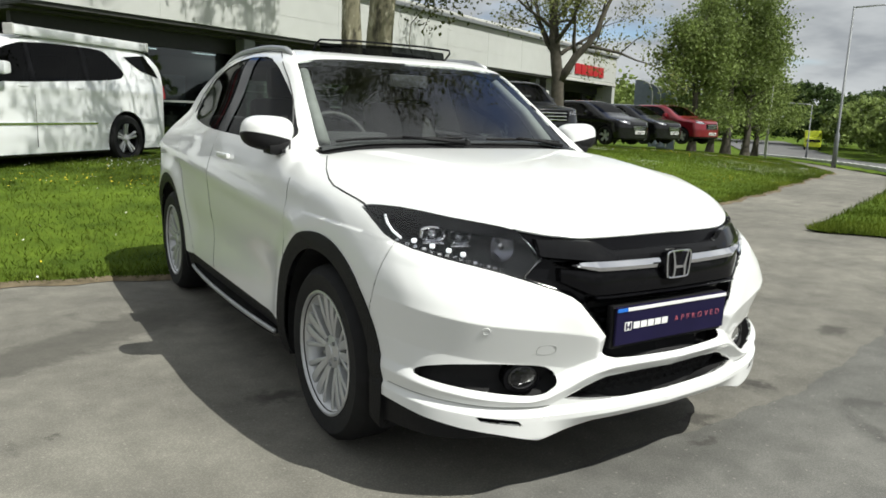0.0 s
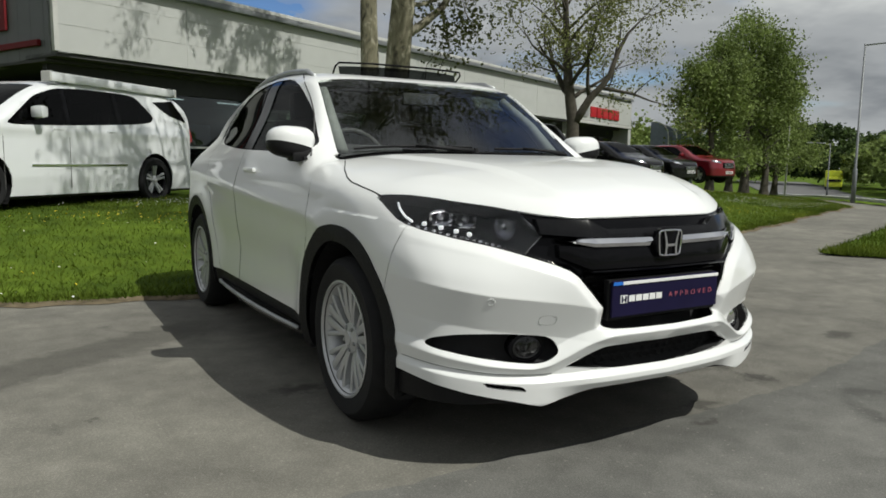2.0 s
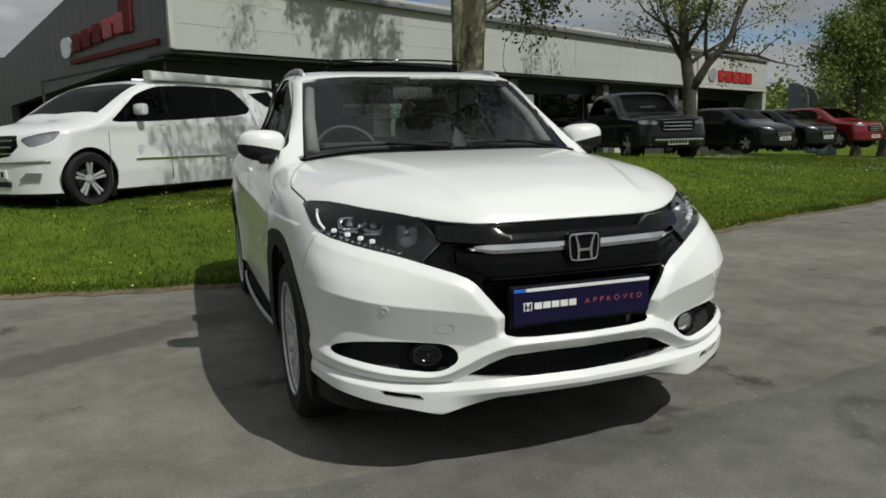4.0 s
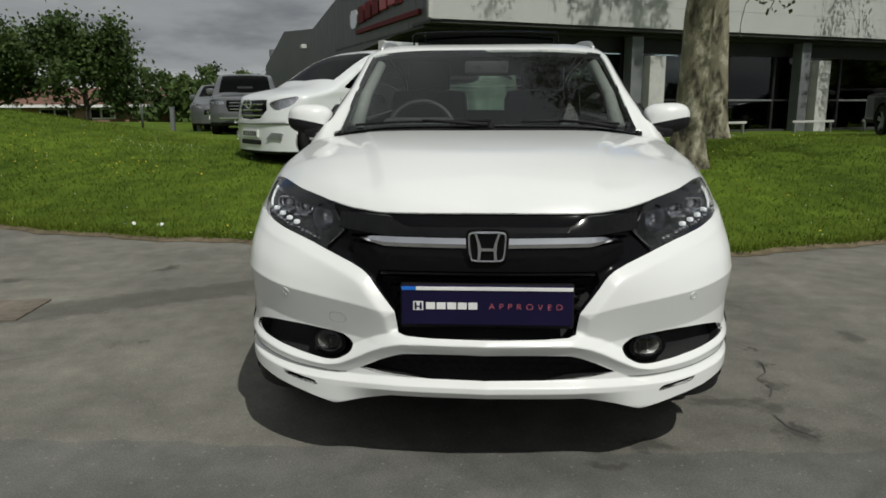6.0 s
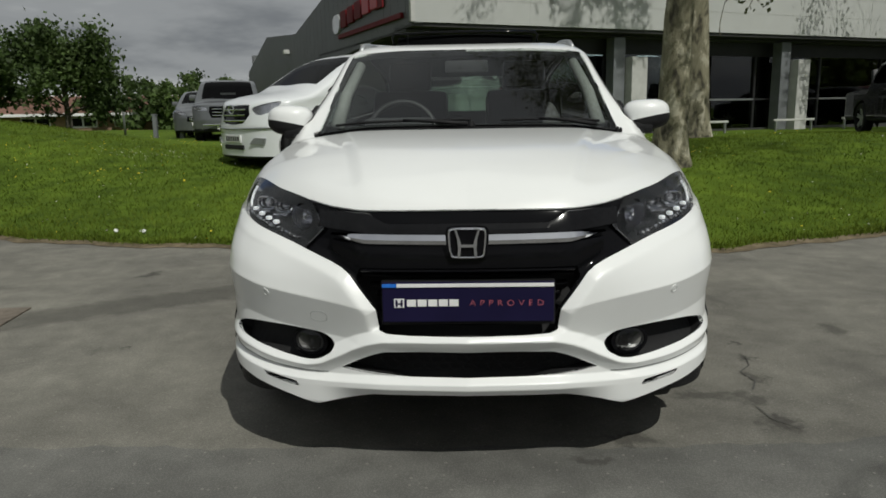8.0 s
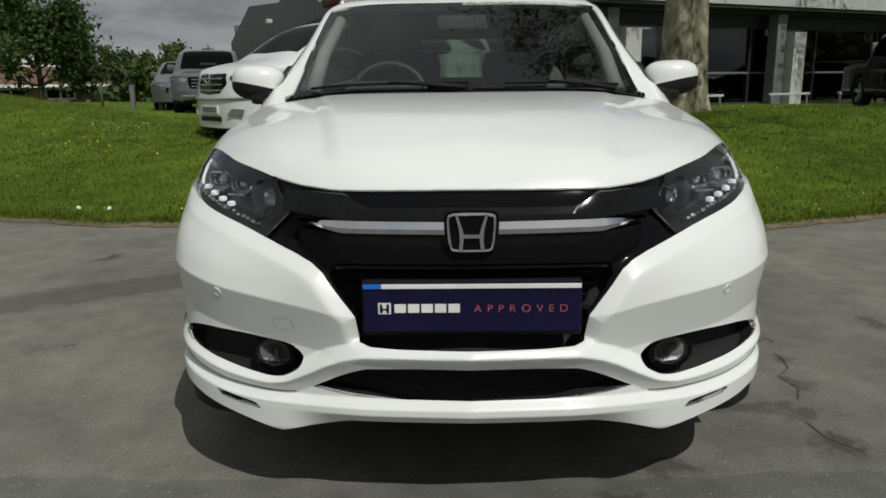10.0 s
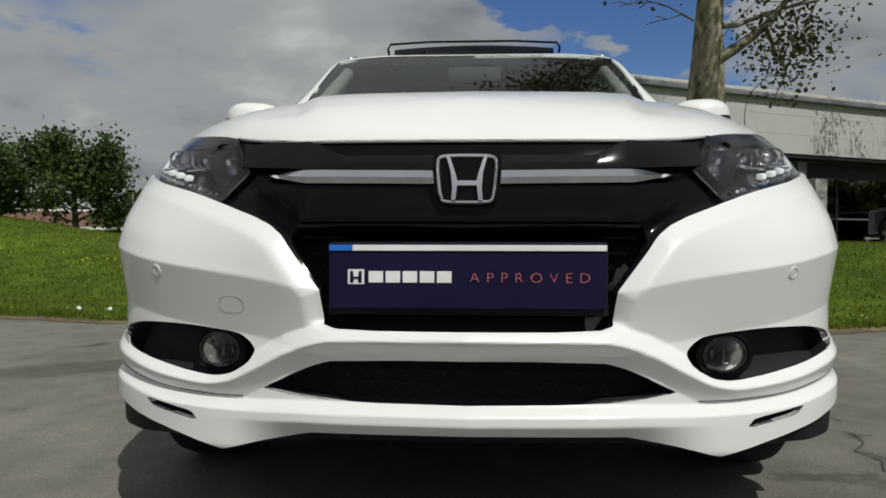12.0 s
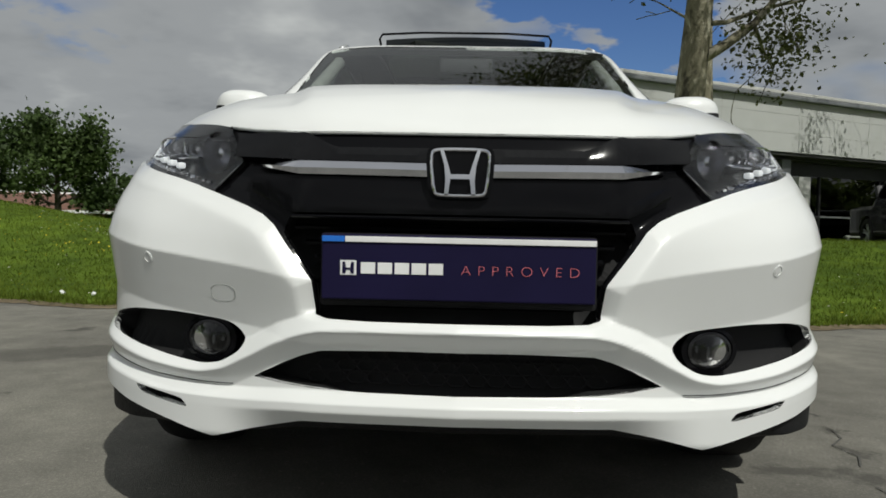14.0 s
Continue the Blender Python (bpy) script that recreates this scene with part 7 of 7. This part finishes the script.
build_tree("forked_tree", "forked tree with young olive leaves before the showroom", gz(13.95, 17.0), [(0, 0, -0.1), (0.05, 0, 1.0), (0.0, 0, 2.2), (-0.15, 0.1, 3.4), (-0.3, 0.1, 5.0), (-0.5, 0.0, 6.5)], 0.25,
           17, 0.10, 18, 0.28, M_BARKDARK, M_LEAFSPRING, 5, keep=lambda t: t[2] + 1.458 * t[1] < 8.8, size_limb=(1.6, 2.6), low=((2.0, (0.52, -0.42, 1.0), 3.9, 0.17), (2.9, (-0.6, 0.4, 0.8), 2.6, 0.09), (3.3, (0.2, -0.5, 0.7), 2.8, 0.09)))
for k, (x, y, h, s) in enumerate([(28.6, 23.4, 7.0, 0.9), (32.9, 24.6, 8.8, 1.1), (36.6, 26.0, 7.6, 1.0), (41.0, 28.4, 5.8, 0.9), (37.5, 29.2, 7.8, 1.0)]):
    build_tree("roadside_tree", "full green roadside tree with drooping crown", gz(x, y), [(0, 0, -0.1), (0.1, 0, 0.2 * h), (0, 0.1, 0.5 * h), (0.1, 0, 0.92 * h)], 0.22 * s,
               17, 0.16, 40, 0.40, M_BARKDARK, M_LEAFMID, 40 + k, depth=2, size_limb=(0.11 * h, 0.20 * h) if k == 0 else (0.16 * h, 0.27 * h), keep=lambda t, h=h: t[2] > 0.22 * h, low=((0.2 * h, (0.6, -0.5, 0.4), 0.25 * h, 0.05), (0.22 * h, (-0.5, 0.5, 0.4), 0.22 * h, 0.05), (0.2 * h, (-0.6, -0.6, 0.3), 0.2 * h, 0.05)))
for k, (x, y, h) in enumerate([(-12.5, 20.3, 2.85), (-15.9, 20.6, 2.7)]):
    build_tree("rounded_tree", "dark green leafy tree behind the grass mound", (x, y, 0.3), [(0, 0, -0.1), (0.05, 0, 0.25 * h), (0, 0, 0.6 * h), (0.05, 0, 0.85 * h)], 0.12, 15, 0.15, 30, 0.24, M_BARKDARK, M_LEAFDARK, 70 + k, depth=2, size_limb=(0.9, 1.6), keep=lambda t: t[2] > 0.95,
               low=((0.33 * h, (0.9, 0.2, 0.35), 1.1, 0.05), (0.33 * h, (-0.9, -0.2, 0.3), 1.1, 0.05)))


def far_wood(name, label, spots, leafmat, seed, leaf=0.9, per=34):
    """Distant woodland as clumps with an uneven top."""
    rnd = np.random.default_rng(seed)
    pts = []
    for x, y, h, w in spots:
        for _ in range(24):
            a, r = rnd.uniform(0, 6.28), math.sqrt(rnd.uniform(0, 1))
            z = h * (0.15 + 0.8 * rnd.uniform(0, 1) ** 0.8)
            k = math.sqrt(max(0.05, 1 - ((z / h - 0.5) / 0.55) ** 2))
            pts.append((x + w * r * k * math.cos(a), y + w * r * k * math.sin(a), z + float(dip(x))))
    verts, faces = leaf_cloud(pts, leaf, rnd, leaf * 0.75, per)
    return tagged(link_mesh(name, verts, faces, leafmat, smooth=False), label, "trees", kind="stuff")


rw = np.random.default_rng(3)
spots = []
for k in range(30):
    u = k / 29
    spots.append((104 + 22 * u + rw.uniform(-3, 3), 42 + 76 * u * rw.uniform(0.97, 1.03), rw.uniform(7.2, 10.8), rw.uniform(3.5, 5)))
far_wood("far_woods", "distant dark green woods along the road", spots, M_LEAFDARK, 8, 0.55, 110)
spots = []
for k in range(26):
    u = k / 25
    spots.append((44 + 80 * u + rw.uniform(-2, 2), 13 + 58 * u + rw.uniform(-3, 3), rw.uniform(4.6, 6.2) * (1 + 0.45 * u), rw.uniform(2.5, 3.8)))
far_wood("roadside_woods", "olive green woods along the road", spots, M_LEAFMID, 28, 0.5, 110)
spots = [(-60 + 4.2 * k + rw.uniform(-2, 2), 66 + rw.uniform(-4, 4), rw.uniform(3.8, 6.5), rw.uniform(2.4, 4)) for k in range(18)]
spots += [(-24, 65, 5.0, 3.5), (-20.0, 40, 3.4, 2.4), (-17, 40.5, 3.0, 2.0)]
far_wood("far_trees", "distant green trees behind low houses", spots, M_LEAFDARK, 9, 0.38, 48)
far_wood("hedge_woods", "green trees behind the parking row", [(24 + 3.4 * k + rw.uniform(-1, 1), 30 + 2.1 * k + rw.uniform(-1, 1), rw.uniform(4, 6), 2.4) for k in range(9)], M_LEAFMID, 12, 0.5, 26)
rb = np.random.default_rng(17)
spots = [(30 * math.cos(a) * 3 + rb.uniform(-4, 4), -20 + 70 * math.sin(a), rb.uniform(6, 11), 5) for a in np.linspace(math.pi * 1.05, math.pi * 1.95, 22)]
far_wood("side_trees", "line of green trees beside the forecourt", [(-24 - 1.2 * abs(k - 4), -16 + 4.2 * k, rb.uniform(7, 10), 3.2) for k in range(9)], M_LEAFDARK, 21, 0.7, 22)
far_wood("opposite_trees", "line of green trees across the road", spots, M_LEAFMID, 18, 1.2, 14)

# ---- far buildings and posts ----
for k, (x, y, turn, ln) in enumerate([(-25.0, 42, 28, 15), (-14.5, 51, 20, 16)]):
    house = thing("low_house", "low brick building with a brown tiled roof", "building", set_at(x, y, 0.0, turn))
    part("wall", box((ln, 7, 1.5), (0, 0, 0.6)), M_BRICK, house)
    part("roof", prism([(-4.0, 0), (4.0, 0), (0.3, 1.15), (-0.3, 1.15)], ln + 0.8, Matrix(((0, 0, 1, -ln / 2 - 0.4), (1, 0, 0, 0), (0, 1, 0, 1.25), (0, 0, 0, 1)))), M_TILE, house, "brown tiled roof")
    part("fascia_board", box((ln + 0.9, 0.08, 0.16), (0, -4.02, 1.26)), M_PLATEWHITE, house)
    part("ridge_flashing", box((ln, 0.8, 0.12), (0, 0, 2.42)), M_PLATEWHITE, house)
    for j in range(int(ln // 2.4)):
        w = part("window", box((1.5, 0.06, 0.62), (-ln / 2 + 1.5 + 2.4 * j, -3.52, 0.82), 0.01), M_PLATEWHITE, house)
        part("pane", box((0.62, 0.03, 0.46), (-ln / 2 + 1.14 + 2.4 * j, -3.56, 0.82)), M_BLACKGLOSS, w)
        part("pane", box((0.62, 0.03, 0.46), (-ln / 2 + 1.86 + 2.4 * j, -3.56, 0.82)), M_BLACKGLOSS, w)


def lamp_post(x, y, z, h, arm, turn, thin=1.0):
    lp = thing("street_lamp", "tall grey street lamp post with a side arm", "street lamp", set_at(x, y, z, turn), group="street lamps")
    part("post", tube([(0, 0, 0), (0, 0, 1.2), (0, 0, 1.25), (0, 0, h)], [0.08 * thin, 0.075 * thin, 0.045 * thin, 0.03 * thin], 12), M_GUTTER, lp, smooth=True)
    part("arm", tube([(0, 0, h - 0.05), (arm * 0.5, 0, h + 0.02), (arm, 0, h + 0.06)], 0.028, 8), M_STEEL, lp, smooth=True)
    part("lantern", box((0.5 * thin * thin, 0.18 * thin, 0.09), (arm + 0.22 * thin * thin, 0, h + 0.06), 0.03), M_STEEL if thin == 1 else M_GUTTER, lp, smooth=True)
    return lp


lamp_post(23.9, 13.2, float(dip(23.9)), 5.6, 1.6, -50)
lamp_post(52, 31.5, float(dip(52)), 4.2, 1.2, 130)
lamp_post(-12.95, 25.0, 0.3, 3.0, 0.1, 30, 0.6)
for k in range(5):
    fp = thing("flag_pole", "thin pale pole among the roadside trees", "pole", set_at(38.0 + 3.2 * k, 25.5 + 2.2 * k, float(dip(38 + 3.2 * k)), 0), group="thin poles")
    part("pole_shaft", tube([(0, 0, 0), (0, 0, 4.2 - 0.2 * (k % 2))], [0.05, 0.035], 8), M_PILLAR, fp)
    part("pole_cap", cyl(0.06, 0.03, 0.06, Matrix.Translation((0, 0, 4.2 - 0.2 * (k % 2)))), M_PILLAR, fp)
for k in range(4):
    fl = thing("feather_banner", "tall grey-blue banner panel with a curved white top", "banner", set_at(28.0 + 0.62 * k, 27.0 - 0.05 * k, 0.0, -48), group="banner panels")
    outline = [(0, 0.1), (0.95, 0.1), (0.95, 2.5), (0.90, 2.85), (0.72, 3.15), (0.42, 3.32), (0.12, 3.36), (0, 3.36)]
    part("banner_cloth", prism([(x, z - 0.16 * k) for x, z in outline], 0.04, Matrix.Rotation(radians(90), 4, "X")), M_BANNER, fl)
    part("banner_edge", tube([(x, -0.02, z - 0.16 * k) for x, z in outline[1:]], 0.035, 6), M_PLATEWHITE, fl, "white banner edge", smooth=True)

# fence and posts near the grey pickup
for k in range(4):
    po = thing("fence_post", "grey timber fence post beside the parked cars", "post", set_at(-9.6 + 0.5 * k, 20.0 + 0.8 * k, 0.15, 0), group="fence posts")
    part("post_shaft", box((0.12, 0.12, 1.0), (0, 0, 0.5), 0.015), M_GUTTER, po)
    part("post_top", box((0.14, 0.14, 0.04), (0, 0, 1.02), 0.012), M_GUTTER, po)

# ---- grass and flowers ----
rg = np.random.default_rng(2)


def strew(name, label, n, x0, x1, depth, build, material, category, clump=0.0):
    x = rg.uniform(x0, x1, n)
    d = rg.uniform(0, 1, n) ** 1.35 * depth
    if clump:
        c = rg.integers(0, 26, n)
        cx, cd = rg.uniform(x0, x1, 26), rg.uniform(0.1, 1, 26) * depth
        pick = rg.uniform(0, 1, n) < clump
        x = np.where(pick, cx[c] + rg.normal(0, 0.55, n), x)
        d = np.where(pick, np.abs(cd[c] + rg.normal(0, 0.3, n)), d)
    y = edge_y(x) + wobble(x) + d
    z = lawn_h(x, y)
    verts, faces = build(x, y, z, n)
    return tagged(link_mesh(name, verts, faces, material, smooth=False), label, category, kind="stuff")


def blades(x, y, z, n, h0=0.03, h1=0.085):
    a, h, w = rg.uniform(0, 6.28, n), rg.uniform(h0, h1, n), rg.uniform(0.004, 0.009, n)
    lx, ly = rg.normal(0, 0.03, n), rg.normal(0, 0.03, n)
    v = np.stack([np.stack([x - w * np.cos(a), y - w * np.sin(a), z - 0.01], 1), np.stack([x + w * np.cos(a), y + w * np.sin(a), z - 0.01], 1), np.stack([x + lx, y + ly, z + h], 1)], 1).reshape(-1, 3)
    return v, np.arange(3 * n).reshape(n, 3)


def heads(r, h):
    def make(x, y, z, n):
        a = np.linspace(0, 2 * math.pi, 7)[:-1]
        rr = r * rg.uniform(0.6, 1.3, n)
        tilt = rg.normal(0, 0.35, (n, 2))
        ring = np.stack([np.stack([x + rr * np.cos(t), y + rr * np.sin(t), z + h + rr * (np.cos(t) * tilt[:, 0] + np.sin(t) * tilt[:, 1])], 1) for t in a], 1)
        mid = np.stack([x, y, z + h + r * 0.5], 1)[:, None]
        v = np.concatenate([ring, mid], 1).reshape(-1, 3)
        i = np.arange(n)[:, None] * 7
        f = np.concatenate([np.concatenate([i + k, i + (k + 1) % 6, i + 6], 1) for k in range(6)])
        return v, f
    return make


strew("grass_blades", "short green lawn grass", 110000, -10, 13, 7.0, lambda x, y, z, n: blades(x, y, z, n, 0.018, 0.055), M_GRASSBLADE, "grass")
strew("far_grass", "short grass on the lawn by the parking row", 60000, 13, 30, 9.0, lambda x, y, z, n: blades(x, y, z, n, 0.03, 0.08), M_GRASSBLADE, "grass")
vx = rg.uniform(6.25, 20, 30000)
vlo = np.interp(vx, [6.2, 6.9, 12.8, 20, 30, 62], [3.2, 2.2, -1.5, 4.0, 15.0, 45])
vhi = np.interp(vx, [6.2, 6.6, 12.8, 19.9, 29.8, 62], [3.3, 3.4, 5.75, 9.3, 18.6, 47])
vy = vlo - 0.03 + (vhi - vlo + 0.06) * rg.uniform(0, 1, 30000)
tagged(link_mesh("verge_grass", *blades(vx, vy, 0.025 + 0 * vx, 30000, 0.03, 0.09), M_GRASSBLADE, smooth=False), "short grass on the small verge", "grass", kind="stuff")
strew("lawn_edge_tufts", "longer ragged grass along the asphalt edge", 11000, -9, 16, 0.20, lambda x, y, z, n: blades(x, y, z, n, 0.02, 0.075), M_GRASSBLADE, "grass")
strew("daisies", "scattered white daisies in the lawn", 3000, -9, 26, 8.5, heads(0.0075, 0.045), M_DAISY, "flowers", 0.8)
strew("dandelions", "scattered yellow dandelions in the lawn", 900, -9, 22, 8.5, heads(0.0105, 0.045), M_DANDELION, "flowers", 0.8)
for k, (x, y) in enumerate([(-3.45, 4.75), (-3.15, 4.70)]):
    lt = thing("litter_scrap", "crumpled white paper scrap on the grass", "litter", set_at(x, y, ground_at(x, y) + 0.03, 30 * k))
    bm = bmesh.new()
    bmesh.ops.create_icosphere(bm, subdivisions=2, radius=0.019)
    for v in bm.verts:
        v.co *= 1 + 0.5 * noise.noise(v.co * 60 + Vector((k, 0, 0)))
    part("paper", bm, M_PLATEWHITE, lt)
